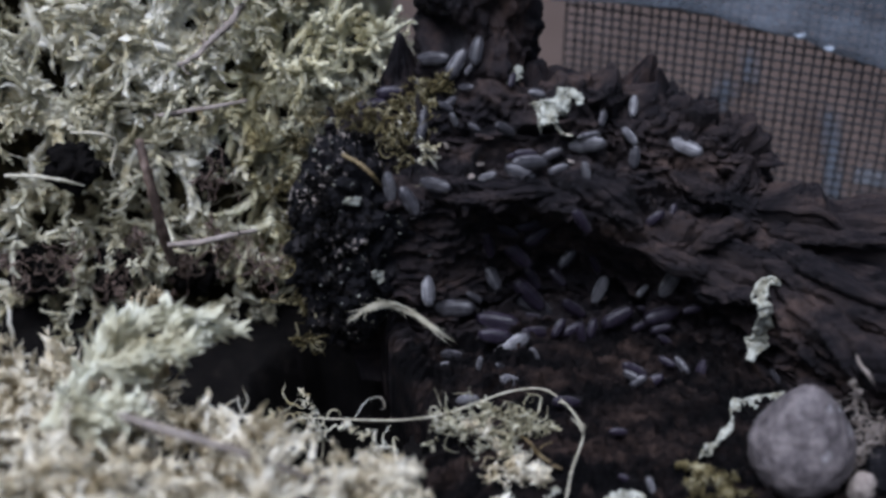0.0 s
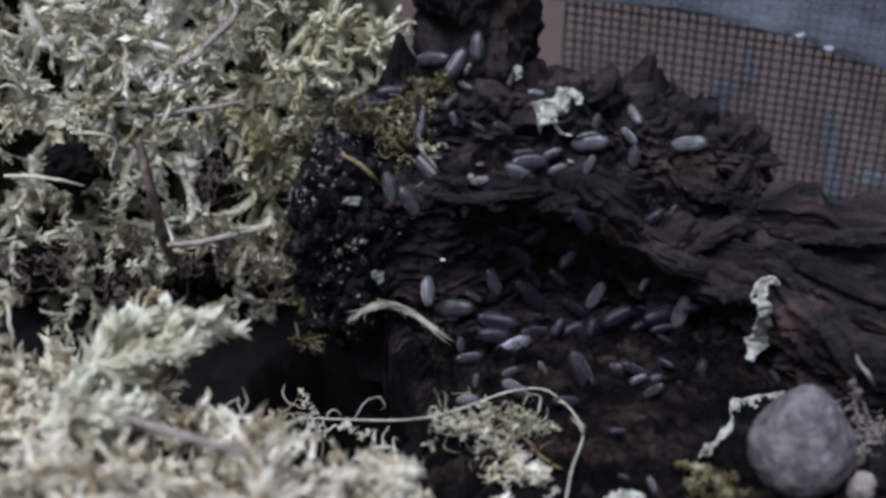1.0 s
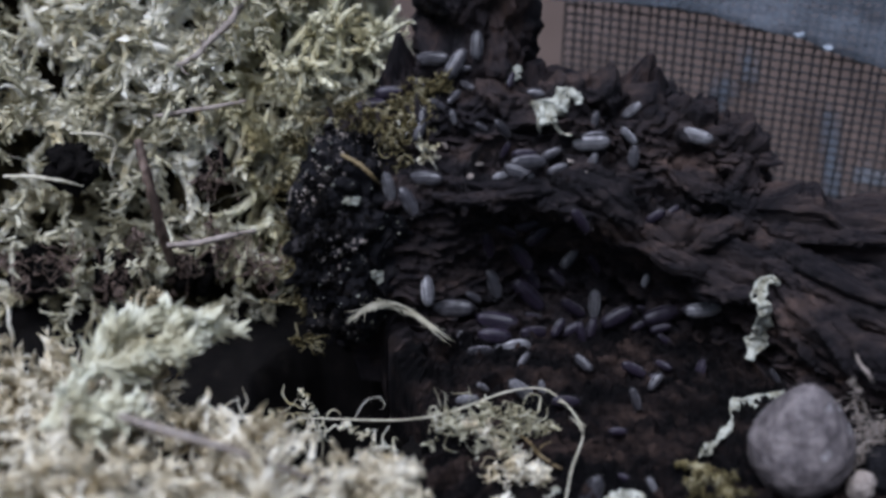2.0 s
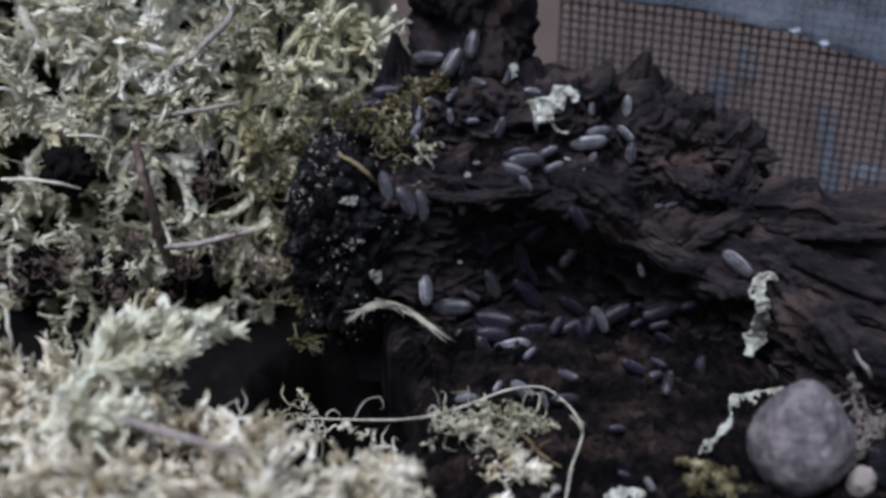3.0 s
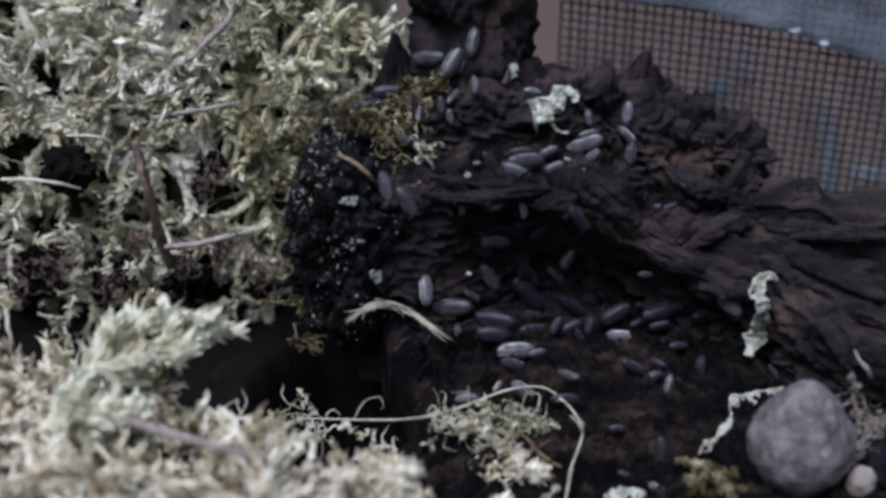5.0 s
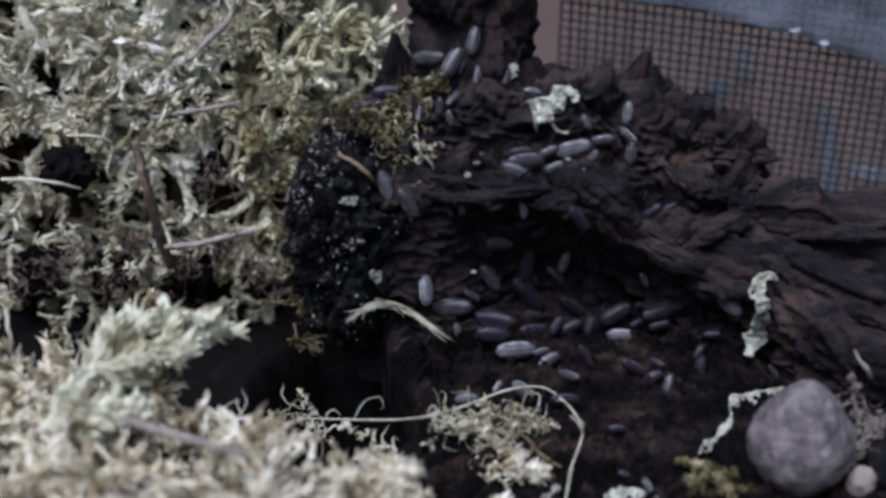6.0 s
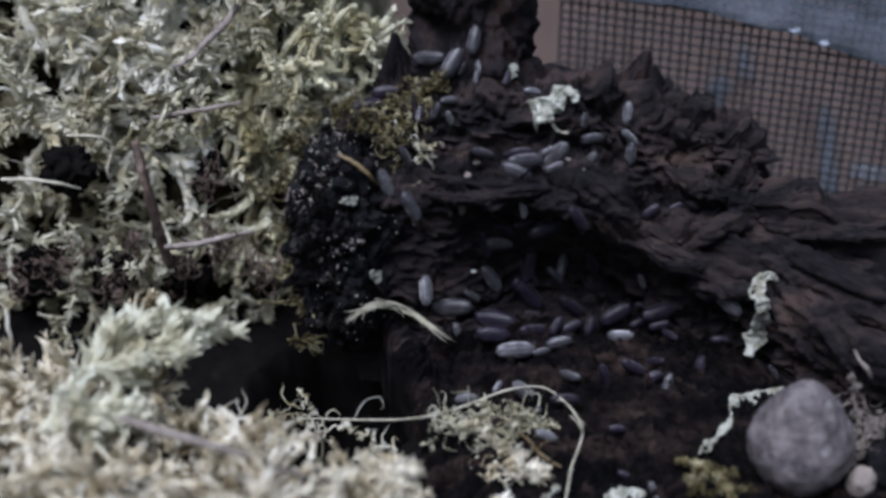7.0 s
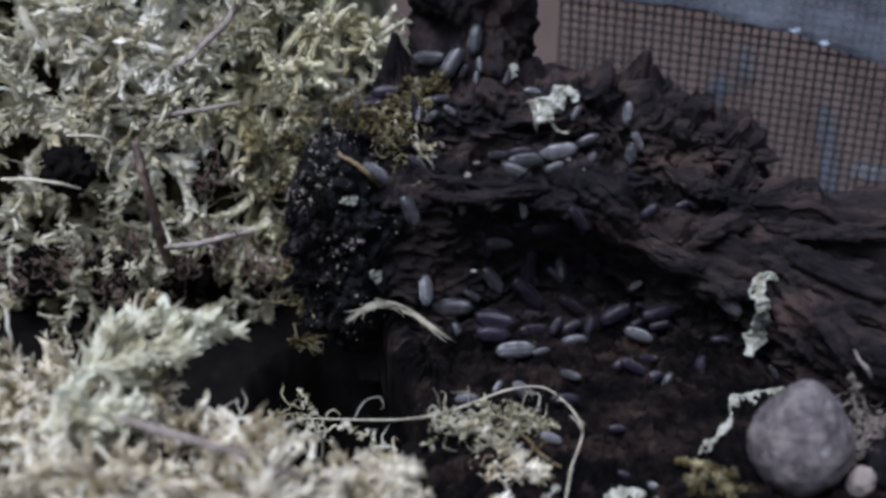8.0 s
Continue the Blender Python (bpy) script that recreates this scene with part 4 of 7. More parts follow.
rod("twig", [(-0.0497, 0.0364, 0.0910), (-0.0535, 0.0305, 0.0869), (-0.0582, 0.0265, 0.0835), (-0.0628, 0.0225, 0.0805), (-0.0682, 0.0205, 0.0789)], (0.0009, 0.0009, 0.0007, 0.0006, 0.0004), STALK, "grey bare moss stem lying on the mound", "stem", 0.6, 60, 12, 7)
rod("straw", [(-0.0721, 0.0160, 0.0680), (-0.0639, 0.0140, 0.0707), (-0.0569, 0.0140, 0.0720), (-0.0491, 0.0180, 0.0716)], (0.0005, 0.0006, 0.0005, 0.0004), STALK, "pale straw lying across the yellowish moss", "straw")
rod("straw", [(-0.1065, 0.0000, 0.0604), (-0.0997, 0.0000, 0.0604), (-0.0927, 0.0010, 0.0586), (-0.0883, 0.0040, 0.0551)], (0.0004, 0.0005, 0.0004, 0.0002), STRAW, "thin curved straw on dry moss", "straw")
rod("straw", [(-0.0925, 0.0120, 0.0655), (-0.0850, 0.0120, 0.0652), (-0.0819, 0.0140, 0.0614), (-0.0834, 0.0120, 0.0558), (-0.0827, 0.0120, 0.0521)], (0.0003, 0.0004, 0.0004, 0.0002), STRAW, "fine looping hair of pale root on the moss", "root")
# the three lowest clods fill the dark gaps at the mound's foot
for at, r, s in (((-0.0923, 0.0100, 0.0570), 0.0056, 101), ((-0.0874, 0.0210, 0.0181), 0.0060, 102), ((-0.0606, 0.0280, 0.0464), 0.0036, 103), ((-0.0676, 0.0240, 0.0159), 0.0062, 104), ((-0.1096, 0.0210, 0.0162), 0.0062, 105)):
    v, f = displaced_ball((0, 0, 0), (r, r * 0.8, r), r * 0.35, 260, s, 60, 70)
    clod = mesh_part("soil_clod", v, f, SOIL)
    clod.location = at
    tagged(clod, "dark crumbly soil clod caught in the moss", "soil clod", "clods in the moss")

tuft("root_litter", [(-0.0874, 0.0130, 0.0230), (-0.0676, 0.0150, 0.0220), (-0.1096, 0.0120, 0.0230), (-0.0606, 0.0180, 0.0480), (-0.0780, 0.0090, 0.0320), (-0.0560, 0.0090, 0.0320), (-0.0490, 0.0080, 0.0250), (-0.0980, 0.0090, 0.0300)], 0.0060, BARK, "brown tangled rootlets and litter in the moss", 124, 0.0035, 0.0014, 0.0003, 1, 170)

# in the bleached heap
rod("stalk", [(-0.0668, -0.0750, 0.0507), (-0.0556, -0.0780, 0.0488), (-0.0422, -0.0780, 0.0435), (-0.0312, -0.0760, 0.0360), (-0.0221, -0.0740, 0.0302)], (0.0008, 0.0009, 0.0008, 0.0006, 0.0003), STALK, "grey-brown bent stalk on bleached moss", "stalk")
moss_rope("moss_rope", [[(-0.0850, -0.0564, 0.0350), (-0.0804, -0.0520, 0.0385), (-0.0755, -0.0465, 0.0434), (-0.0706, -0.0421, 0.0456), (-0.0635, -0.0388, 0.0459), (-0.0564, -0.0365, 0.0435)], [(-0.0771, -0.0498, 0.0431), (-0.0711, -0.0484, 0.0428), (-0.0635, -0.0446, 0.0434)], [(-0.0866, -0.0642, 0.0377), (-0.0807, -0.0627, 0.0388), (-0.0738, -0.0607, 0.0387)]], (0.0018, 0.0013, 0.0020), MOSS_GREENISH, "pale greenish rope of moss arching over the heap", 111)
tuft("moss_head", [(-0.0258, 0.0340, 0.0867), (-0.0217, 0.0320, 0.0827), (-0.0263, 0.0300, 0.0762), (-0.0321, 0.0300, 0.0825), (-0.0206, 0.0340, 0.0740), (-0.0342, 0.0260, 0.0767)], 0.004, MOSS_OLD, "star-shaped greenish cream moss head atop the mound", 119, 0.005, 0.0020, 0.0004, 1, 8, 10, (0, -0.6, 0.1))
tuft("moss_tuft", [(-0.0176, -0.0700, 0.0267), (-0.0114, -0.0700, 0.0292), (-0.0101, -0.0740, 0.0272), (-0.0220, -0.0760, 0.0291)], 0.0028, MOSS_PALE, "spiky white star-shaped moss tip", 112, 0.0055, 0.0025, 0.0004, 7, 8)

# clump on the front edge of the log
tuft("moss_clump", [(-0.0019, -0.0394, 0.0183), (0.0022, -0.0407, 0.0178), (0.0075, -0.0357, 0.0167), (0.0131, -0.0312, 0.0136), (0.0175, -0.0359, 0.0170), (0.0215, -0.0374, 0.0165), (0.0102, -0.0404, 0.0158), (0.0139, -0.0451, 0.0164), (0.0048, -0.0410, 0.0144)], 0.0034, MOSS_INNER, "tangled lacy clump of pale moss on the log's edge", 113, 0.0030, 0.0017, 0.00018, 1, 110)
tuft("moss_clump", [(0.0123, -0.0526, 0.0153), (0.0155, -0.0573, 0.0163), (0.0184, -0.0478, 0.0136), (0.0134, -0.0604, 0.0161), (0.0189, -0.0542, 0.0133), (0.0165, -0.0457, 0.0141)], 0.0042, MOSS_PALE, "small pale bunch of moss on the wood", 114, 0.0040, 0.0022, 0.0004, 1, 26)
tuft("moss_wisp", [(-0.0426, -0.0224, 0.0080), (-0.0366, -0.0267, 0.0080), (-0.0310, -0.0277, 0.0080), (-0.0227, -0.0287, 0.0080), (-0.0114, -0.0369, 0.0080)], 0.004, MOSS, "thin wisps of moss at the edge of a dark hole", 115, 0.003, 0.0012, 0.00025, 1, 26)
rod("rootlet", [(-0.0359, -0.0328, 0.0134), (-0.0249, -0.0344, 0.0144), (-0.0113, -0.0358, 0.0155), (-0.0019, -0.0407, 0.0213), (0.0063, -0.0309, 0.0162), (0.0157, -0.0280, 0.0181), (0.0240, -0.0248, 0.0163), (0.0292, -0.0325, 0.0181), (0.0322, -0.0416, 0.0194), (0.0325, -0.0427, 0.0161), (0.0295, -0.0526, 0.0162), (0.0286, -0.0567, 0.0154), (0.0273, -0.0631, 0.0149)],
    (0.00018, 0.00023, 0.00024, 0.00022, 0.00020, 0.00025, 0.00020), STRAW, "long thin tan rootlet looping over the wood", "root", 0.2, 110, 8, 5)
rod("rootlet", [(0.0088, -0.0402, 0.0155), (0.0162, -0.0387, 0.0142), (0.0198, -0.0445, 0.0170), (0.0224, -0.0457, 0.0139), (0.0276, -0.0495, 0.0128)], (0.00022, 0.00030, 0.00034, 0.00042, 0.00030), AMBER, "amber-brown rootlet hanging from the moss", "root", 0.2, 50, 8, 2)

# bits on the broken end and the hollow's edge
bundle("straw_sheath", [(-0.0239, -0.0125, 0.0276), (-0.0186, -0.0117, 0.0306), (-0.0132, -0.0066, 0.0280), (-0.0070, -0.0062, 0.0242), (-0.0027, -0.0100, 0.0231), (0.0019, -0.0094, 0.0179)], 40, 0.0009, 0.00021, STRAW, "frayed bundle of pale straw on the log's edge", "straw", 121)
rod("needle", [(-0.0249, -0.0015, 0.0685), (-0.0205, -0.0043, 0.0675), (-0.0172, -0.0053, 0.0646), (-0.0155, 0.0001, 0.0583)], (0.0004, 0.0006, 0.0005, 0.0003), AMBER, "yellowish dry needle on the black wood", "needle")
tuft("olive_moss", [(-0.0214, 0.0139, 0.0668), (-0.0170, 0.0136, 0.0695), (-0.0129, 0.0111, 0.0685), (-0.0089, 0.0135, 0.0660), (-0.0117, 0.0172, 0.0706), (-0.0129, 0.0081, 0.0664), (-0.0102, 0.0073, 0.0612), (-0.0074, 0.0111, 0.0701)], 0.004, OLIVE, "scraps of olive-brown moss on the log", 116, 0.0032, 0.0016, 0.0003, 1, 150)
rod("twig", [(-0.0131, 0.0189, 0.0711), (-0.0082, 0.0193, 0.0732), (-0.0039, 0.0126, 0.0778), (0.0008, 0.0158, 0.0775)], (0.0005, 0.0007, 0.0008, 0.0004), OLIVE, "stubby olive-brown moss stem on the log", "stem", 0.6, 40, 10, 6)
rod("twig", [(-0.0177, 0.0094, 0.0671), (-0.0151, 0.0155, 0.0690), (-0.0128, 0.0191, 0.0717)], (0.0004, 0.0007, 0.0004), OLIVE, "stubby olive-brown moss stem on the log", "stem", 0.6, 40, 10, 4)
tuft("olive_moss", [(-0.0117, 0.0185, 0.0720), (-0.0086, 0.0198, 0.0725), (-0.0057, 0.0151, 0.0759), (-0.0030, 0.0128, 0.0779), (-0.0005, 0.0167, 0.0766)], 0.0016, OLIVE, "olive moss sheathing a stem on the log", 120, 0.0026, 0.0012, 0.0003, 4, 0)
tuft("moss_scrap", [(-0.0116, 0.0106, 0.0667), (-0.0086, 0.0134, 0.0676), (-0.0067, 0.0077, 0.0673), (-0.0068, 0.0063, 0.0617)], 0.0022, MOSS, "pale scraps of moss on the log", 122, 0.0028, 0.0012, 0.0002, 1, 24)
ribbon("flake", [(-0.0065, 0.0084, 0.0657), (-0.0053, 0.0077, 0.0649), (-0.0044, 0.0065, 0.0644)], (0.0012, 0.0026, 0.0014), CREAM, "small cream flake on the dark wood", "flake", 131, 0.3, 16)
ribbon("flake", [(-0.0245, -0.0085, 0.0594), (-0.0225, -0.0088, 0.0599), (-0.0203, -0.0075, 0.0598)], (0.0005, 0.0022, 0.0010), CREAM, "small pale green flake on the black wood", "flake", 132, 0.3, 16)
ribbon("flake", [(-0.0174, -0.0084, 0.0397), (-0.0167, -0.0074, 0.0374), (-0.0155, -0.0074, 0.0355)], (0.0014, 0.0030, 0.0012), CREAM, "small cream flake on the black wood", "flake", 133, 0.4, 16)
ribbon("flake", [(0.0156, 0.0154, 0.0784), (0.0166, 0.0190, 0.0789), (0.0176, 0.0198, 0.0810)], (0.0014, 0.0024, 0.0014), CREAM, "pale cream flake on top of the log", "flake", 134, 0.4, 20)
for n_, (tip_a, tip_b, w) in enumerate((((0.0073, 0.0021, 0.0641), (0.0086, 0.0035, 0.0631), 0.0012), ((0.0051, 0.0011, 0.0609), (0.0068, -0.0012, 0.0622), 0.0015), ((0.0287, 0.0017, 0.0652), (0.0303, 0.0004, 0.0652), 0.0016), ((0.0331, -0.0019, 0.0640), (0.0345, -0.0015, 0.0628), 0.0012), ((-0.0012, 0.0082, 0.0659), (0.0003, 0.0078, 0.0646), 0.0026))):
    ribbon("flake", [tip_a, [0.5 * (a + b) for a, b in zip(tip_a, tip_b)], tip_b], (w * 0.2, w * 0.6, w * 0.3), STALK, "tiny cream flake on the dark wood", "flake", 201 + n_, 0.3, 12)
ribbon("crumpled_leaf", [(0.0199, 0.0119, 0.0753), (0.0223, 0.0096, 0.0750), (0.0238, 0.0045, 0.0763), (0.0254, 0.0028, 0.0752)], (0.0006, 0.0026, 0.0044, 0.0022), CREAM, "crumpled white scrap of dead moss leaf", "leaf scrap", 135, 0.9, 34, 0.00012)
ribbon("crumpled_leaf", [(0.0236, 0.0041, 0.0753), (0.0252, 0.0054, 0.0776), (0.0269, 0.0065, 0.0803), (0.0293, 0.0099, 0.0795), (0.0309, 0.0084, 0.0792), (0.0312, 0.0069, 0.0775)], (0.0030, 0.0052, 0.0038, 0.0022, 0.0026, 0.0008), CREAM, "crumpled white scrap of dead moss leaf", "leaf scrap", 136, 1.0, 50, 0.00012)
ribbon("crumpled_leaf", [(0.0261, 0.0045, 0.0763), (0.0276, 0.0033, 0.0790), (0.0296, 0.0069, 0.0790)], (0.0010, 0.0024, 0.0006), CREAM, "crumpled white scrap of dead moss leaf", "leaf scrap", 137, 0.9, 24, 0.00012)
ribbon("crumpled_leaf", [(0.0222, 0.0091, 0.0692), (0.0229, 0.0038, 0.0747), (0.0243, 0.0046, 0.0765)], (0.0004, 0.0016, 0.0024), CREAM, "crumpled white scrap of dead moss leaf", "leaf scrap", 138, 0.8, 24, 0.00012)
rod("leaf_stalk", [(0.0256, 0.0049, 0.0752), (0.0262, 0.0041, 0.0731), (0.0277, 0.0041, 0.0713), (0.0299, 0.0032, 0.0714)], (0.0005, 0.00045, 0.0004, 0.0003), STRAW, "thin cream stalk of a dead leaf scrap", "stalk")
ribbon("leaf_strip", [(0.0802, -0.0152, 0.0418), (0.0771, -0.0138, 0.0416), (0.0748, -0.0165, 0.0399), (0.0762, -0.0193, 0.0375), (0.0770, -0.0170, 0.0311), (0.0766, -0.0164, 0.0250), (0.0750, -0.0197, 0.0216)], (0.0010, 0.0026, 0.0036, 0.0028, 0.0050, 0.0048, 0.0030), CREAM, "crumpled pale grey-green leaf strip hanging on wood", "leaf strip", 137, 0.35, 70, pleat=12)
ribbon("leaf_strip", [(0.0823, -0.0279, 0.0181), (0.0761, -0.0281, 0.0166), (0.0710, -0.0279, 0.0138), (0.0691, -0.0351, 0.0150), (0.0654, -0.0393, 0.0138), (0.0620, -0.0425, 0.0131), (0.0614, -0.0423, 0.0096)], (0.0016, 0.0022, 0.0028, 0.0014, 0.0016, 0.0026, 0.0010), CREAM, "twisted pale leaf strip beside the pebble", "leaf strip", 138, 0.7)
ribbon("flake", [(0.0369, -0.0578, 0.0105), (0.0407, -0.0579, 0.0116), (0.0461, -0.0566, 0.0111)], (0.002, 0.004, 0.0015), CREAM, "white scrap on the wood", "flake", 139, 0.4, 20)
ribbon("flake", [(0.0238, -0.0595, 0.0130), (0.0253, -0.0565, 0.0125), (0.0261, -0.0554, 0.0131)], (0.0012, 0.0018, 0.0008), CREAM, "white scrap on the wood", "flake", 140, 0.4, 20)
rod("twig", [(0.0532, -0.0501, 0.0157), (0.0574, -0.0505, 0.0149), (0.0619, -0.0509, 0.0134), (0.0644, -0.0563, 0.0139), (0.0656, -0.0607, 0.0135)], (0.0009, 0.0013, 0.0016, 0.0014, 0.0010), OLIVE, "olive moss stem lying on the wood", "stem", 0.7, 50, 10, 8)
tuft("olive_moss", [(0.0618, -0.0540, 0.0131), (0.0639, -0.0567, 0.0125), (0.0593, -0.0579, 0.0125)], 0.003, OLIVE, "little olive-brown moss beside the pebble", 117, 0.003, 0.0012, 0.0003, 3, 8)

# beside the pebble
tuft("root_mass", [(0.0993, -0.0351, 0.0225), (0.1006, -0.0393, 0.0208), (0.0975, -0.0448, 0.0204), (0.1029, -0.0346, 0.0220), (0.0963, -0.0487, 0.0187), (0.1009, -0.0458, 0.0213)], 0.005, STALK, "tangle of grey roots beside the pebble", 118, 0.004, 0.0012, 0.0002, 1, 90)
rod("leaf_stalk", [(0.0939, -0.0368, 0.0387), (0.0947, -0.0398, 0.0374), (0.0960, -0.0432, 0.0369), (0.0997, -0.0413, 0.0303)], (0.0002, 0.0004, 0.0005, 0.0002), STALK, "pale dry stalk on the reddish wood", "stalk", 0.4)
v, f = displaced_ball((0, 0, 0), (0.0032, 0.0030, 0.0036), 0.0004, 200, 82, 50, 60)
bud = mesh_part("bud", v, f, STALK)
bud.location = (0.0948, -0.0569, 0.0155)
tagged(bud, "small pale brown bud beside the pebble", "bud")
v, f = displaced_ball((0, 0, 0), (0.0050, 0.0050, 0.0070), 0.0012, 200, 83, 60, 70)
clod = mesh_part("soil_clod", v, f, BLACK_WOOD)
clod.location = (0.1006, -0.0531, 0.0148)
tagged(clod, "blue-black wet clod beside the pebble", "soil clod")


FRINGE = [(-0.0341, 0.0106, 0.0704), (-0.0358, 0.0097, 0.0634), (-0.0376, 0.0046, 0.0556), (-0.0375, 0.0012, 0.0470), (-0.0388, -0.0011, 0.0367), (-0.0375, -0.0035, 0.0262), (-0.0341, -0.0074, 0.0175), (-0.0276, 0.0074, 0.0738), (-0.0229, 0.0086, 0.0754)]


def crumbs(name, spots, spread, count, size, mat, label, seed):
    """Loose chips strewn on the surface round the given spots."""
    rng = np.random.default_rng(seed)
    base = np.array(spots)[rng.integers(0, len(spots), count)] + rng.normal(0, spread, (count, 3)) * np.array([1, 0.25, 1])
    skin = np.concatenate(END_SKIN)
    base = skin[[int(np.argmin(((skin - q) ** 2).sum(1))) for q in base]] + rng.normal(0, 0.0003, (count, 3))
    s = size * rng.uniform(0.4, 1.6, (count, 1, 1)) * rng.uniform(0.3, 1.7, (count, 1, 3))
    corner = np.array([(1, 0, -0.4), (-0.6, 0.9, -0.3), (-0.5, -0.9, -0.4), (0.1, 0.1, 0.7), (-0.9, 0.0, 0.4)])
    axis = np.array([[Euler(rng.uniform(0, 6.3, 3)).to_matrix()[i][j] for i in range(3) for j in range(3)] for _ in range(count)]).reshape(-1, 3, 3)
    v = base[:, None] + np.einsum("nij,kj->nki", axis, corner) * s
    t = np.array([(0, 1, 3), (1, 4, 3), (4, 2, 3), (2, 0, 3), (0, 2, 1), (1, 2, 4)])
    ob = mesh_part(name, v.reshape(-1, 3), (np.arange(count)[:, None, None] * 5 + t[None]).reshape(-1, 3), mat, shade=False)
    tagged(ob, label, "debris", kind="stuff")


tuft("moss_litter", FRINGE, 0.0030, OLIVE, "brown mossy litter along the log's broken end", 123, 0.0030, 0.0015, 0.0003, 1, 80)
crumbs("pale_crumbs", [(-0.0339, -0.0002, 0.0602), (-0.0231, -0.0077, 0.0642), (-0.0267, -0.0097, 0.0403), (-0.0252, -0.0104, 0.0407), (-0.0228, -0.0118, 0.0279), (-0.0160, -0.0091, 0.0531), (-0.0129, -0.0036, 0.0486), (-0.0299, 0.0163, -0.0032), (-0.0175, -0.0022, 0.0032), (-0.0301, -0.0034, 0.0606), (-0.0097, -0.0047, 0.0254)], 0.0052, 170, 0.00036, CREAM, "pale specks of debris strewn on the black wood", 141)
crumbs("brown_crumbs", [(-0.0303, -0.0035, 0.0591), (-0.0352, -0.0034, 0.0557), (-0.0260, 0.0009, 0.0705), (-0.0195, 0.0037, 0.0658), (-0.0248, -0.0114, 0.0480), (-0.0303, -0.0066, 0.0240)], 0.0042, 420, 0.00045, STALK, "grey-brown litter specks on the broken end", 143)
crumbs("dark_crumbs", [(-0.0287, -0.0044, 0.0613), (-0.0248, -0.0095, 0.0534), (-0.0302, -0.0107, 0.0510), (-0.0281, -0.0098, 0.0369), (-0.0231, -0.0113, 0.0224), (-0.0195, 0.0045, 0.0685), (-0.0323, -0.0057, 0.0541)], 0.005, 1500, 0.0007, SOIL, "dark soil crumbs on the broken end of the log", 142)

# ---------------------------------------------------------------- woodlice
LOUSE = {}
# tone d puts shade into the shell colour, mostly for woodlice in the hollow
for tone, stops in (("g", [(0.36, (0.0132, 0.0124, 0.0141)), (0.50, (0.0366, 0.0345, 0.0382)), (0.64, (0.1116, 0.1066, 0.1139))]),
                    ("p", [(0.36, (0.0537, 0.0508, 0.0541)), (0.50, (0.1118, 0.1084, 0.1134)), (0.64, (0.2627, 0.2571, 0.2626))]),
                    ("d", [(0.34, (0.0081, 0.0078, 0.0085)), (0.50, (0.0179, 0.0129, 0.0223)), (0.66, (0.0497, 0.0469, 0.0493))])):
    LOUSE[tone] = material("louse_shell_" + tone, stops, scale=420, stretch=(0.35, 1, 1), rough=0.32, bump=0.3, bump_scale=1600, bump_depth=0.0002, per_object=0.16, spec={"g": 0.42, "p": 0.5, "d": 0.24}[tone], bands=((0.0, 0.62), (0.0002, 0.70), (0.0006, 1.2), (0.0010, 0.8), (0.0015, 0.9), (0.0019, 1.6)))
LIMB = material("louse_limb", [(0.35, (0.03, 0.027, 0.027)), (0.7, (0.09, 0.08, 0.08))], scale=900, rough=0.5, bump=0.0)


def dome(x0, x1, half0, half1, high0, high1, rows, cols=15, skirt=0.0, lap=0.0):
    """One arched plate across the body, from x1 (front) to x0; skirt sweeps its lower corners back, lap lifts its rear rim."""
    u = np.linspace(0, 1, rows)[:, None]
    a = np.linspace(-1, 1, cols)[None]
    half, high = half1 + (half0 - half1) * u, high1 + (high0 - high1) * u
    bulge = 1 + lap * np.sin(u * np.pi * 0.85)
    x = x1 + (x0 - x1) * u - skirt * np.abs(a) ** 3
    y = half * np.sin(a * np.pi / 2) ** 1 * bulge
    z = high * (np.cos(a * np.pi / 2) ** 0.75) * bulge + 0.00060
    return np.stack([x + 0 * a, y, z], -1).reshape(-1, 3), grid_faces(rows, cols)


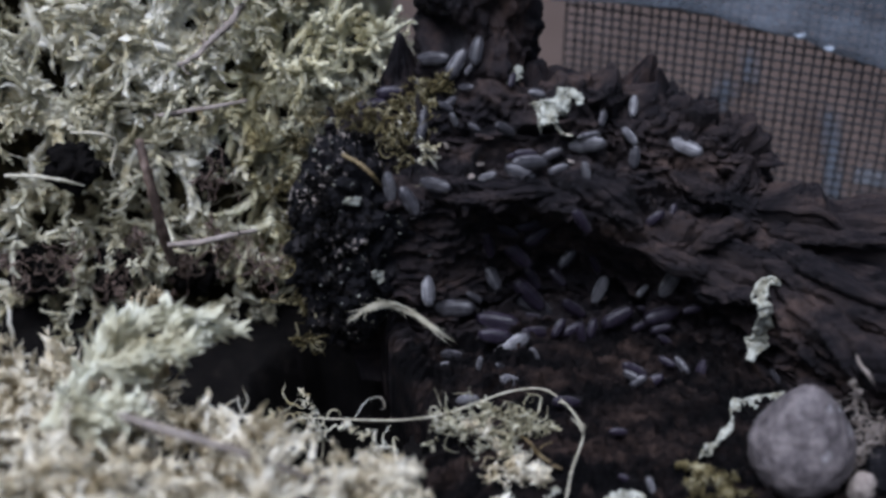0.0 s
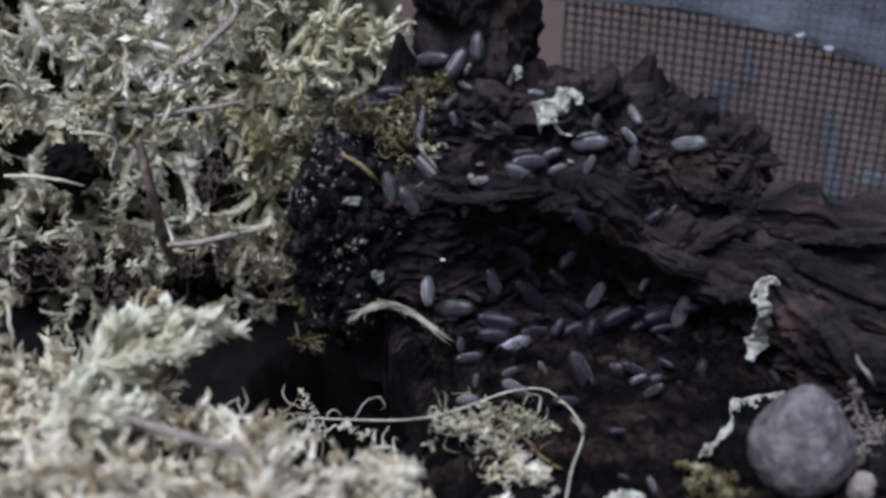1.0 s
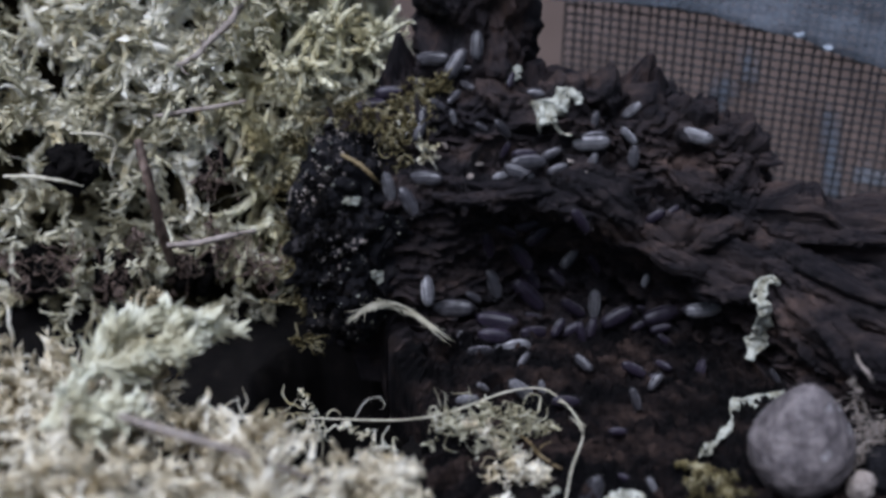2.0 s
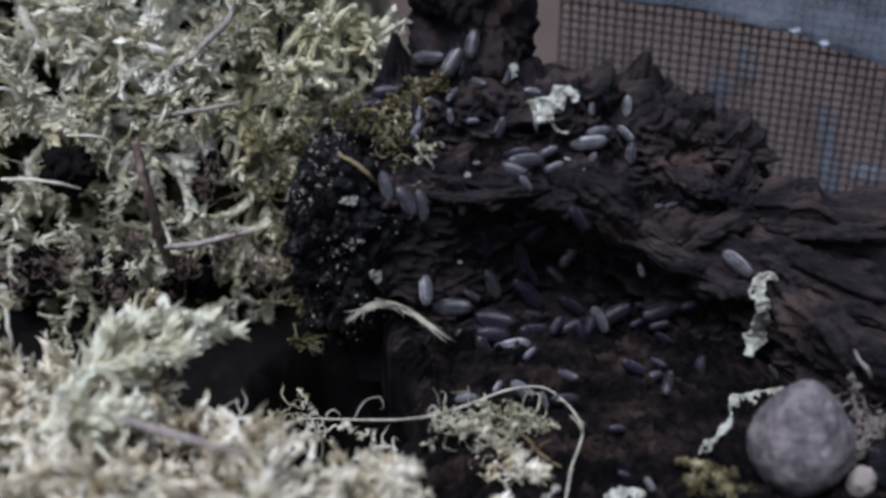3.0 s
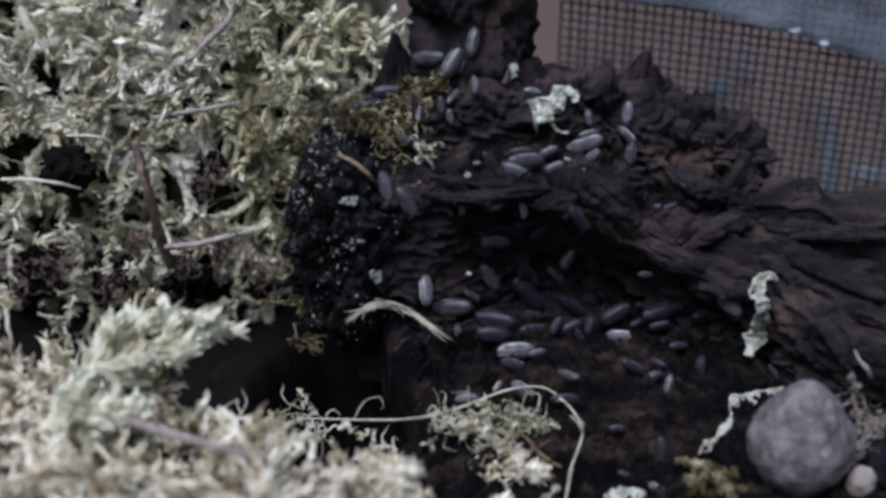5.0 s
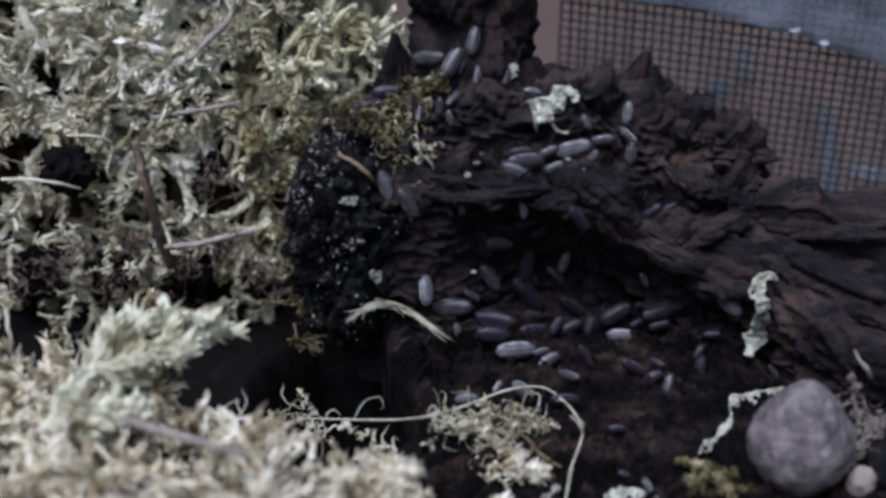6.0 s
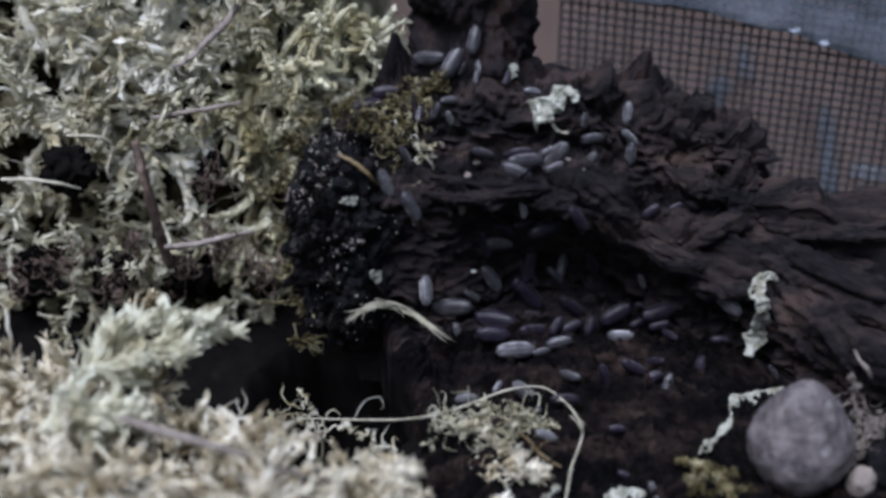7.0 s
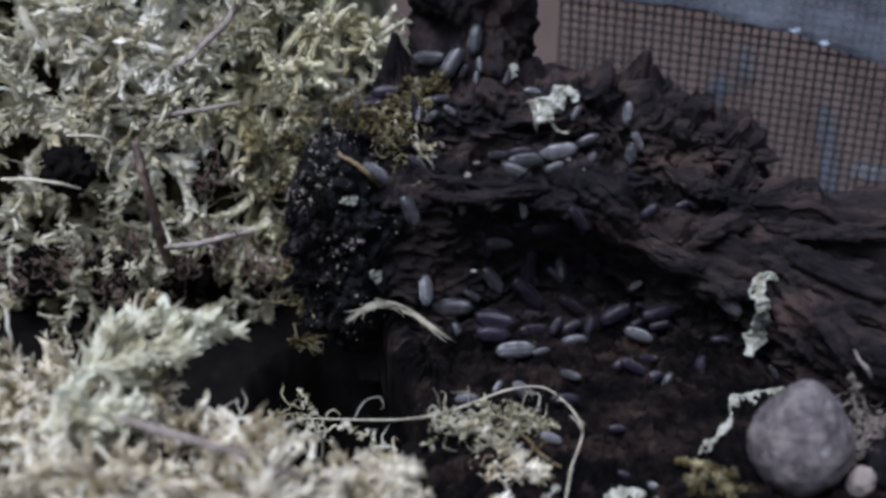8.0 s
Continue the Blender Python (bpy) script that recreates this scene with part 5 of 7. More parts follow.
def build_louse_meshes():
    """Meshes of a woodlouse 10 mm long, head toward +x, belly at z = 0."""
    out = {}
    wide = lambda x: 0.00200 * max(0.0, 1 - abs((x + 0.0001) / 0.0051) ** 2.9) ** 0.50
    tall = lambda x: 0.00150 * max(0.0, 1 - abs((x - 0.0001) / 0.0052) ** 2.8) ** 0.52
    cut = np.linspace(0.0034, -0.0026, 8)
    for k in range(7):
        f, b = cut[k], cut[k + 1] - 0.00012
        out["plate_%d" % k] = dome(b, f, wide(b) * 1.05, wide(f) * 0.93, tall(b) * 1.10, tall(f) * 0.89, 6, 17, 0.00034, 0.04)
    vs, fs, n = [], [], 0
    cut = np.linspace(-0.0026, -0.0043, 6)
    for k in range(5):
        f, b = cut[k], cut[k + 1] - 0.00008
        v, q = dome(b, f, wide(b) * 0.95, wide(f) * 0.95, tall(b) * 0.98, tall(f) * 0.89, 3, 13, 0.00020, 0.025)
        vs.append(v), fs.append(q + n)
        n += len(v)
    v, q = dome(-0.0051, -0.0043, 0.00010, wide(-0.0043) * 0.85, 0.00010, tall(-0.0043) * 0.8, 5, 11)
    vs.append(v), fs.append(q + n)
    out["tail"] = (np.concatenate(vs), np.concatenate(fs))
    v, q = dome(0.0033, 0.0043, wide(0.0033) * 0.96, wide(0.0043) * 0.92, tall(0.0033) * 0.96, tall(0.0043) * 0.9, 5, 13)
    v2, q2 = dome(0.0043, 0.0049, wide(0.0043) * 0.92, 0.0004, tall(0.0043) * 0.9, 0.0002, 4, 13)
    out["head"] = (np.concatenate([v, v2]), np.concatenate([q, q2 + len(v)]))
    for side, name in ((1, "antenna_a"), (-1, "antenna_b")):
        out[name] = tube(bend([(0.0041, 0.0005 * side, 0.0004), (0.0049, 0.0011 * side, 0.0005), (0.0050, 0.0016 * side, 0.0004), (0.0046, 0.0019 * side, 0.0002), (0.0043, 0.0020 * side, 0.0001)], 12), (0.00010, 0.00009, 0.00006, 0.00003), 5)
        out["leg" + name[-2:]] = tube(np.array([(0, 0.0007 * side, 0.0006), (0, 0.0012 * side, 0.0006), (-0.0001, 0.0019 * side, 0.0003), (-0.0002, 0.0024 * side, 0.0)]), (0.00012, 0.00010, 0.00005), 4)
        out["uropod" + name[-2:]] = tube(np.array([(-0.0044, 0.0003 * side, 0.0002), (-0.0050, 0.0004 * side, 0.0002), (-0.0053, 0.0005 * side, 0.0001)]), (0.00012, 0.00010, 0.00004), 5)
    return out


SHAPES = build_louse_meshes()
PROTO = {}
WORDS = {"g": "grey segmented woodlouse", "p": "pale grey segmented woodlouse", "d": "dark grey segmented woodlouse"}


def louse_meshes(tone):
    if tone not in PROTO:
        PROTO[tone] = {}
        for key, (v, f) in SHAPES.items():
            me = mesh_of(key.split("_")[0], v, f)
            me.materials.append(LOUSE[tone] if key[:4] in ("plat", "tail", "head") else LIMB)
            PROTO[tone][key] = me
    return PROTO[tone]


def woodlouse(size, tone, m):
    """A woodlouse of size times 10 mm at the pose m."""
    louse = new("woodlouse")
    louse.empty_display_size = 0.002
    louse.matrix_basis = m
    louse.scale = (size, size, size)
    age = "young " if size < 0.5 else "large " if size > 0.95 else ""
    tagged(louse, "a %s%s clinging to the rotten wood" % (age, WORDS[tone]), "woodlouse", "woodlice on the log")
    meshes = louse_meshes(tone)
    for key in (*("plate_%d" % k for k in range(7)), "head", "tail", "antenna_a", "antenna_b", "uropod_a", "uropod_b"):
        new(key.split("_")[0], meshes[key]).parent = louse
    for k in range(7):
        for key in ("leg_a", "leg_b"):
            leg = new("leg", meshes[key])
            leg.parent = louse
            leg.location = (0.0029 - 0.00085 * k, 0, 0)
            leg.rotation_euler = (0, 0, (1 if key == "leg_a" else -1) * (3 - k) * -0.12)
    return louse


woodlouse(0.83, 'g', pose(-0.0034, 0.0204, 0.0825, -64, 2, 177))
woodlouse(0.90, 'g', pose(0.0022, 0.0179, 0.0823, 42, -54, 32))
woodlouse(0.81, 'd', pose(-0.0139, 0.0207, 0.0728, 70, -12, -13))
woodlouse(0.88, 'd', pose(-0.0187, 0.0195, 0.0695, 5, -16, -9))
woodlouse(0.84, 'g', pose(0.0174, 0.0003, 0.0628, -66, -26, -176))
woodlouse(0.92, 'g', pose(0.0198, 0.0019, 0.0646, 71, -2, 7))
woodlouse(0.57, 'g', pose(0.0269, 0.0009, 0.0634, 73, -28, -3))
woodlouse(0.63, 'g', pose(0.0456, 0.0063, 0.0637, -6, -78, 79))
woodlouse(0.51, 'g', pose(0.0216, 0.0125, 0.0774, 50, -3, -25))
woodlouse(0.63, 'd', pose(0.0190, 0.0047, 0.0653, 77, -7, -5))
woodlouse(0.56, 'g', pose(-0.0206, 0.0267, 0.0635, 14, -10, -2))
woodlouse(0.55, 'g', pose(0.0254, 0.0027, 0.0667, 79, -31, -3))
woodlouse(0.41, 'g', pose(-0.0057, 0.0090, 0.0731, 12, -49, 75))
woodlouse(0.41, 'd', pose(0.0155, 0.0154, 0.0796, 32, -50, 66))
woodlouse(0.83, 'p', pose(-0.0044, -0.0030, 0.0297, 4, -63, 100))
woodlouse(1.08, 'g', pose(0.0023, -0.0002, 0.0223, -63, -0, -180))
woodlouse(1.17, 'd', pose(0.0135, 0.0003, 0.0178, -65, -11, 177))
woodlouse(0.96, 'd', pose(0.0125, -0.0057, 0.0178, -70, -17, -166))
woodlouse(0.61, 'p', pose(0.0057, -0.0261, 0.0138, 58, 7, 15))
woodlouse(0.99, 'd', pose(0.0444, 0.0018, 0.0185, 67, -37, 1))
woodlouse(1.02, 'd', pose(0.0555, 0.0006, 0.0201, 51, -23, 0))
woodlouse(0.59, 'd', pose(0.0553, -0.0012, 0.0171, 59, -25, -10))
woodlouse(0.70, 'd', pose(0.0468, -0.0194, 0.0183, 64, 16, -20))
woodlouse(0.69, 'd', pose(0.0509, -0.0215, 0.0164, 55, -35, 2))
woodlouse(0.65, 'd', pose(0.0645, -0.0132, 0.0132, -3, -72, 54))
woodlouse(0.46, 'd', pose(0.0413, -0.0385, 0.0151, 61, -9, -10))
woodlouse(0.42, 'd', pose(0.0421, -0.0521, 0.0128, 67, 7, -29))
woodlouse(0.71, 'd', pose(0.0295, -0.0293, 0.0163, 65, -1, -2))
woodlouse(0.77, 'd', pose(0.0225, 0.0118, 0.0233, 42, 39, -43))
woodlouse(1.09, 'd', pose(0.0219, 0.0082, 0.0203, 46, 36, -28))
woodlouse(0.68, 'd', pose(0.0322, -0.0087, 0.0549, 55, 49, -28))
woodlouse(0.71, 'd', pose(0.0107, 0.0058, 0.0377, 28, 67, -50))
woodlouse(0.76, 'd', pose(0.0333, 0.0044, 0.0191, 67, 27, -19))
woodlouse(0.67, 'd', pose(0.0327, -0.0023, 0.0175, 59, -32, 5))
woodlouse(0.84, 'd', pose(0.0233, -0.0019, 0.0160, 71, 2, 8))
woodlouse(0.89, 'd', pose(0.0220, 0.0056, 0.0149, 82, 9, 3))
woodlouse(0.67, 'd', pose(0.0204, 0.0048, 0.0444, 75, -15, 5))
woodlouse(0.67, 'd', pose(0.0292, 0.0115, 0.0237, 37, 21, -46))
woodlouse(0.47, 'd', pose(0.0500, 0.0003, 0.0168, 66, -31, 9))
woodlouse(0.47, 'g', pose(0.0073, 0.0017, 0.0243, 46, 25, -17))
woodlouse(0.38, 'd', pose(0.0513, 0.0047, 0.0189, 54, 2, -22))
woodlouse(0.60, 'd', pose(0.0375, -0.0026, 0.0182, 21, -68, 55))
woodlouse(0.54, 'd', pose(0.0382, 0.0085, 0.0302, 52, 53, -33))
woodlouse(0.58, 'd', pose(0.0153, 0.0049, 0.0427, 74, 18, -9))
woodlouse(0.60, 'd', pose(0.0289, -0.0031, 0.0185, 47, -57, 32))
woodlouse(0.42, 'g', pose(0.0813, -0.0199, 0.0170, 52, 45, -45))

WALKERS = []
WALKERS.append(woodlouse(0.77, 'g', pose(0.0070, 0.0183, 0.0858, 7, -69, 64)))
WALKERS.append(woodlouse(0.32, 'p', pose(-0.0077, 0.0205, 0.0760, 62, 49, -28)))
WALKERS.append(woodlouse(0.42, 'g', pose(0.0045, 0.0150, 0.0776, -52, 7, 169)))
WALKERS.append(woodlouse(0.58, 'g', pose(-0.0060, 0.0075, 0.0698, 29, -66, 53)))
WALKERS.append(woodlouse(0.38, 'p', pose(0.0016, 0.0088, 0.0722, 45, 65, -37)))
WALKERS.append(woodlouse(0.45, 'g', pose(-0.0005, 0.0112, 0.0743, 51, 23, -9)))
WALKERS.append(woodlouse(0.82, 'g', pose(-0.0025, -0.0011, 0.0599, -65, -7, 165)))
WALKERS.append(woodlouse(0.73, 'p', pose(-0.0138, -0.0020, 0.0598, 8, 63, -66)))
WALKERS.append(woodlouse(0.83, 'g', pose(-0.0089, -0.0030, 0.0562, 19, 41, -48)))
WALKERS.append(woodlouse(0.47, 'p', pose(0.0098, -0.0006, 0.0621, -63, 18, -172)))
WALKERS.append(woodlouse(0.50, 'p', pose(0.0331, -0.0020, 0.0647, 32, 63, -64)))
WALKERS.append(woodlouse(0.93, 'p', pose(0.0337, 0.0050, 0.0682, 91, 165, -11)))
WALKERS.append(woodlouse(0.66, 'g', pose(0.0338, 0.0052, 0.0702, 90, -3, 19)))
WALKERS.append(woodlouse(0.55, 'p', pose(0.0442, 0.0083, 0.0684, 58, 36, -37)))
WALKERS.append(woodlouse(0.57, 'p', pose(0.0454, 0.0151, 0.0728, -6, -52, 82)))
WALKERS.append(woodlouse(0.87, 'p', pose(0.0579, 0.0075, 0.0660, -51, -14, 162)))
WALKERS.append(woodlouse(0.40, 'd', pose(0.0556, 0.0027, 0.0505, 18, -63, 62)))
WALKERS.append(woodlouse(0.60, 'd', pose(0.0505, -0.0035, 0.0526, 76, -49, -4)))
WALKERS.append(woodlouse(0.46, 'g', pose(0.0374, 0.0089, 0.0731, 30, -68, 69)))
WALKERS.append(woodlouse(0.58, 'g', pose(0.0138, 0.0059, 0.0714, 58, 34, 4)))
WALKERS.append(woodlouse(0.36, 'g', pose(0.0065, 0.0058, 0.0718, 63, 17, -29)))
WALKERS.append(woodlouse(0.47, 'g', pose(0.0005, 0.0120, 0.0749, 42, -31, 28)))
WALKERS.append(woodlouse(0.36, 'g', pose(0.0051, 0.0169, 0.0814, 54, -57, 26)))
WALKERS.append(woodlouse(0.45, 'd', pose(0.0165, 0.0049, 0.0645, 74, -5, 12)))
WALKERS.append(woodlouse(1.03, 'p', pose(0.0171, -0.0058, 0.0149, 64, -28, 18)))
WALKERS.append(woodlouse(0.75, 'g', pose(0.0022, -0.0105, 0.0150, 74, 24, 15)))
WALKERS.append(woodlouse(0.47, 'g', pose(0.0006, -0.0136, 0.0146, -78, -11, -162)))
WALKERS.append(woodlouse(0.37, 'p', pose(0.0086, -0.0159, 0.0171, -37, 62, -110)))
WALKERS.append(woodlouse(0.48, 'g', pose(0.0143, -0.0155, 0.0148, 53, 50, -4)))
WALKERS.append(woodlouse(0.81, 'p', pose(0.0170, -0.0199, 0.0143, 66, 30, 8)))
WALKERS.append(woodlouse(0.93, 'p', pose(0.0561, -0.0019, 0.0326, 114, 114, 11)))
WALKERS.append(woodlouse(0.78, 'p', pose(0.0397, 0.0065, 0.0235, -33, 50, -130)))
WALKERS.append(woodlouse(0.41, 'p', pose(0.0505, 0.0046, 0.0247, 42, -39, 26)))
WALKERS.append(woodlouse(0.47, 'd', pose(0.0553, -0.0142, 0.0168, -60, -22, 160)))
WALKERS.append(woodlouse(0.58, 'g', pose(0.0463, -0.0210, 0.0175, -66, -22, 160)))
WALKERS.append(woodlouse(1.13, 'g', pose(0.0234, 0.0080, 0.0170, 75, 28, -3)))
WALKERS.append(woodlouse(0.44, 'p', pose(0.0226, -0.0106, 0.0157, 54, 55, -30)))
WALKERS.append(woodlouse(0.59, 'g', pose(0.0596, -0.0121, 0.0140, -62, -36, 143)))
WALKERS.append(woodlouse(0.52, 'd', pose(0.0619, -0.0046, 0.0259, 62, -21, -1)))
WALKERS.append(woodlouse(0.50, 'd', pose(0.0564, -0.0024, 0.0143, 61, 15, -29)))
WALKERS.append(woodlouse(0.60, 'd', pose(0.0347, -0.0044, 0.0173, 26, 59, -69)))
WALKERS.append(woodlouse(0.56, 'p', pose(0.0201, -0.0359, 0.0133, 53, 22, -3)))
WALKERS.append(woodlouse(0.42, 'p', pose(0.0475, -0.0547, 0.0133, 41, 42, -62)))
WALKERS.append(woodlouse(0.95, 'd', pose(0.0234, 0.0073, 0.0405, 69, -39, 16)))
WALKERS.append(woodlouse(0.95, 'd', pose(0.0182, 0.0074, 0.0336, 52, 32, -25)))
WALKERS.append(woodlouse(0.85, 'g', pose(0.0120, 0.0076, 0.0261, 3, 26, -64)))
WALKERS.append(woodlouse(0.70, 'g', pose(0.0313, 0.0104, 0.0307, 59, -51, 18)))
WALKERS.append(woodlouse(0.55, 'g', pose(0.0476, -0.0221, 0.0170, 57, -43, -7)))

# a tiny white springtail crossing the hollow's wall
MITE = material("springtail_white", [(0.4, (0.55, 0.55, 0.50)), (0.7, (0.75, 0.75, 0.70))], scale=900, rough=0.5, bump=0.0)
v, f = displaced_ball((0, 0, 0.0004), (0.0007, 0.00045, 0.0005), 0.00008, 900, 151, 14, 18)
springtail = mesh_part("springtail", v, f, MITE)
springtail.location = (0.0045, 0.0046, 0.0303)
tagged(springtail, "tiny white springtail crawling on dark wood", "springtail")


def motions():
    walk(WALKERS[0], [
        (0.00, pose(0.0070, 0.0183, 0.0858, 7, -69, 64)),
        (1.50, pose(0.0073, 0.0185, 0.0871, -16, -69, 98)),
        (3.00, pose(0.0071, 0.0186, 0.0871, 8, -68, 69)),
        (6.00, pose(0.0074, 0.0190, 0.0878, 11, -67, 64)),
        (8.00, pose(0.0077, 0.0185, 0.0885, 15, -70, 67))])
    walk(WALKERS[1], [
        (0.00, pose(-0.0077, 0.0205, 0.0760, 62, 49, -28)),
        (1.50, pose(-0.0075, 0.0194, 0.0764, 47, 55, -30)),
        (2.15, pose(-0.0063, 0.0194, 0.0763, 64, 16, -16)),
        (2.80, pose(-0.0039, 0.0191, 0.0765, 58, -14, 4)),
        (3.50, pose(-0.0030, 0.0193, 0.0771, 54, -25, 5)),
        (4.50, pose(-0.0020, 0.0173, 0.0789, 60, -32, 14)),
        (6.00, pose(-0.0029, 0.0167, 0.0789, 61, -21, 3)),
        (7.00, pose(-0.0048, 0.0192, 0.0767, 59, -27, 2)),
        (8.00, pose(-0.0060, 0.0202, 0.0752, 60, -28, 10))])
    walk(WALKERS[2], [
        (0.00, pose(0.0045, 0.0150, 0.0776, -52, 7, 169)),
        (1.50, pose(0.0045, 0.0155, 0.0778, -52, -20, 156)),
        (2.25, pose(0.0060, 0.0141, 0.0786, -61, -9, 149)),
        (3.00, pose(0.0086, 0.0112, 0.0808, -46, -11, 160)),
        (4.50, pose(0.0073, 0.0111, 0.0793, -45, -41, 115)),
        (5.25, pose(0.0082, 0.0134, 0.0801, -25, -54, 112)),
        (6.00, pose(0.0085, 0.0151, 0.0810, -22, -61, 101)),
        (8.00, pose(0.0088, 0.0163, 0.0827, -22, -59, 100))])
    walk(WALKERS[3], [
        (0.00, pose(-0.0060, 0.0075, 0.0698, 29, -66, 53)),
        (1.50, pose(-0.0064, 0.0076, 0.0697, 36, -61, 46)),
        (3.00, pose(-0.0063, 0.0075, 0.0696, 49, -52, 35)),
        (4.50, pose(-0.0081, 0.0095, 0.0666, 66, -22, 11)),
        (5.00, pose(-0.0086, 0.0087, 0.0662, 64, 6, -4)),
        (5.50, pose(-0.0090, 0.0087, 0.0647, 66, 37, -13)),
        (6.00, pose(-0.0096, 0.0086, 0.0642, 41, 61, -48)),
        (6.50, pose(-0.0097, 0.0078, 0.0637, 63, 67, -33)),
        (7.25, pose(-0.0084, 0.0053, 0.0635, 70, 47, -33)),
        (8.00, pose(-0.0062, 0.0055, 0.0616, 67, 36, -18))])
    walk(WALKERS[4], [
        (0.00, pose(0.0016, 0.0088, 0.0722, 45, 65, -37)),
        (3.50, pose(0.0017, 0.0093, 0.0726, 14, 62, -68)),
        (7.00, pose(0.0016, 0.0091, 0.0722, 41, 68, -46)),
        (8.00, pose(0.0017, 0.0101, 0.0736, 36, 31, -17))])
    walk(WALKERS[5], [
        (0.00, pose(-0.0005, 0.0112, 0.0743, 51, 23, -9)),
        (1.40, pose(-0.0019, 0.0111, 0.0749, 37, 24, -11)),
        (2.80, pose(-0.0025, 0.0109, 0.0752, 34, 22, -22)),
        (3.50, pose(-0.0016, 0.0114, 0.0754, 43, 13, -16)),
        (4.00, pose(-0.0010, 0.0114, 0.0750, 30, 36, -33)),
        (4.50, pose(-0.0004, 0.0115, 0.0746, 8, 43, -70)),
        (6.00, pose(-0.0009, 0.0113, 0.0742, -22, 51, -98)),
        (7.00, pose(-0.0019, 0.0100, 0.0735, -33, 46, -131)),
        (8.00, pose(-0.0029, 0.0091, 0.0725, -51, 22, -143))])
    walk(WALKERS[6], [
        (0.00, pose(-0.0025, -0.0011, 0.0599, -65, -7, 165)),
        (0.50, pose(-0.0042, 0.0008, 0.0601, -59, -10, 160)),
        (1.00, pose(-0.0045, 0.0036, 0.0615, -50, -38, 147)),
        (1.50, pose(-0.0045, 0.0036, 0.0622, -55, -38, 156)),
        (1.70, pose(-0.0045, 0.0034, 0.0612, -62, -42, 161)),
        (1.97, pose(-0.0047, 0.0012, 0.0606, -61, -8, 175)),
        (2.25, pose(-0.0045, 0.0000, 0.0590, -52, 17, -159)),
        (2.52, pose(-0.0048, -0.0008, 0.0569, -35, 39, -129)),
        (2.80, pose(-0.0049, -0.0020, 0.0551, 1, 61, -80)),
        (3.00, pose(-0.0052, -0.0020, 0.0541, 10, 52, -74)),
        (3.17, pose(-0.0032, -0.0018, 0.0520, 30, 56, -44)),
        (3.33, pose(-0.0013, 0.0001, 0.0490, 44, 44, -30)),
        (3.50, pose(0.0008, -0.0016, 0.0480, 60, 39, -10)),
        (3.75, pose(0.0037, 0.0004, 0.0455, 70, 37, 7)),
        (4.00, pose(0.0062, 0.0018, 0.0435, 71, 27, 7)),
        (4.25, pose(0.0091, 0.0042, 0.0415, 66, 16, 6)),
        (4.50, pose(0.0120, 0.0051, 0.0400, 70, 1, 2)),
        (6.00, pose(0.0137, 0.0058, 0.0377, 77, 1, 1)),
        (8.00, pose(0.0137, 0.0058, 0.0377, 77, 1, 1))])
    walk(WALKERS[7], [
        (0.00, pose(-0.0138, -0.0020, 0.0598, 8, 63, -66)),
        (3.00, pose(-0.0138, -0.0020, 0.0597, 11, 62, -58)),
        (6.50, pose(-0.0140, -0.0017, 0.0598, 19, 58, -55)),
        (7.00, pose(-0.0139, -0.0014, 0.0603, 30, 58, -39)),
        (7.50, pose(-0.0148, -0.0018, 0.0619, 57, 51, -11)),
        (8.00, pose(-0.0160, -0.0040, 0.0651, 62, 32, -9))])
    walk(WALKERS[8], [
        (0.00, pose(-0.0089, -0.0030, 0.0562, 19, 41, -48)),
        (3.00, pose(-0.0089, -0.0031, 0.0560, 17, 40, -50)),
        (6.00, pose(-0.0086, -0.0029, 0.0556, 17, 47, -47)),
        (7.00, pose(-0.0078, -0.0029, 0.0544, 17, 45, -48)),
        (8.00, pose(-0.0080, -0.0036, 0.0536, 19, 44, -54))])
    walk(WALKERS[9], [
        (0.00, pose(0.0098, -0.0006, 0.0621, -63, 18, -172)),
        (0.50, pose(0.0085, -0.0018, 0.0619, -62, 10, -168)),
        (1.00, pose(0.0081, -0.0022, 0.0619, -64, 8, -172)),
        (1.17, pose(0.0089, -0.0020, 0.0625, -42, -39, 152)),
        (1.33, pose(0.0095, -0.0021, 0.0628, 17, -57, 67)),
        (1.50, pose(0.0109, -0.0003, 0.0622, 54, -10, 23)),
        (1.70, pose(0.0116, -0.0001, 0.0620, 64, -32, 16)),
        (2.07, pose(0.0139, -0.0002, 0.0619, 55, -6, 6)),
        (2.43, pose(0.0166, -0.0036, 0.0629, 65, 23, 4)),
        (2.80, pose(0.0188, -0.0039, 0.0622, 62, 45, -14)),
        (3.50, pose(0.0206, -0.0034, 0.0606, 27, 54, -44)),
        (3.85, pose(0.0199, -0.0046, 0.0595, 29, 59, -54)),
        (4.20, pose(0.0196, -0.0047, 0.0576, 34, 74, -46)),
        (4.70, pose(0.0194, -0.0026, 0.0537, 16, 71, -72)),
        (8.00, pose(0.0194, -0.0026, 0.0537, 16, 71, -72))])
    walk(WALKERS[10], [
        (0.00, pose(0.0331, -0.0020, 0.0647, 32, 63, -64)),
        (0.50, pose(0.0336, -0.0014, 0.0647, -3, 67, -98)),
        (1.00, pose(0.0341, -0.0005, 0.0657, -40, 62, -146)),
        (1.50, pose(0.0345, 0.0000, 0.0658, -43, 61, -142)),
        (3.00, pose(0.0355, 0.0027, 0.0640, 122, 122, 14)),
        (4.50, pose(0.0357, 0.0026, 0.0655, 117, 141, 4)),
        (6.00, pose(0.0355, 0.0027, 0.0648, 113, 131, 6)),
        (8.00, pose(0.0353, 0.0029, 0.0640, 125, 124, 18))])
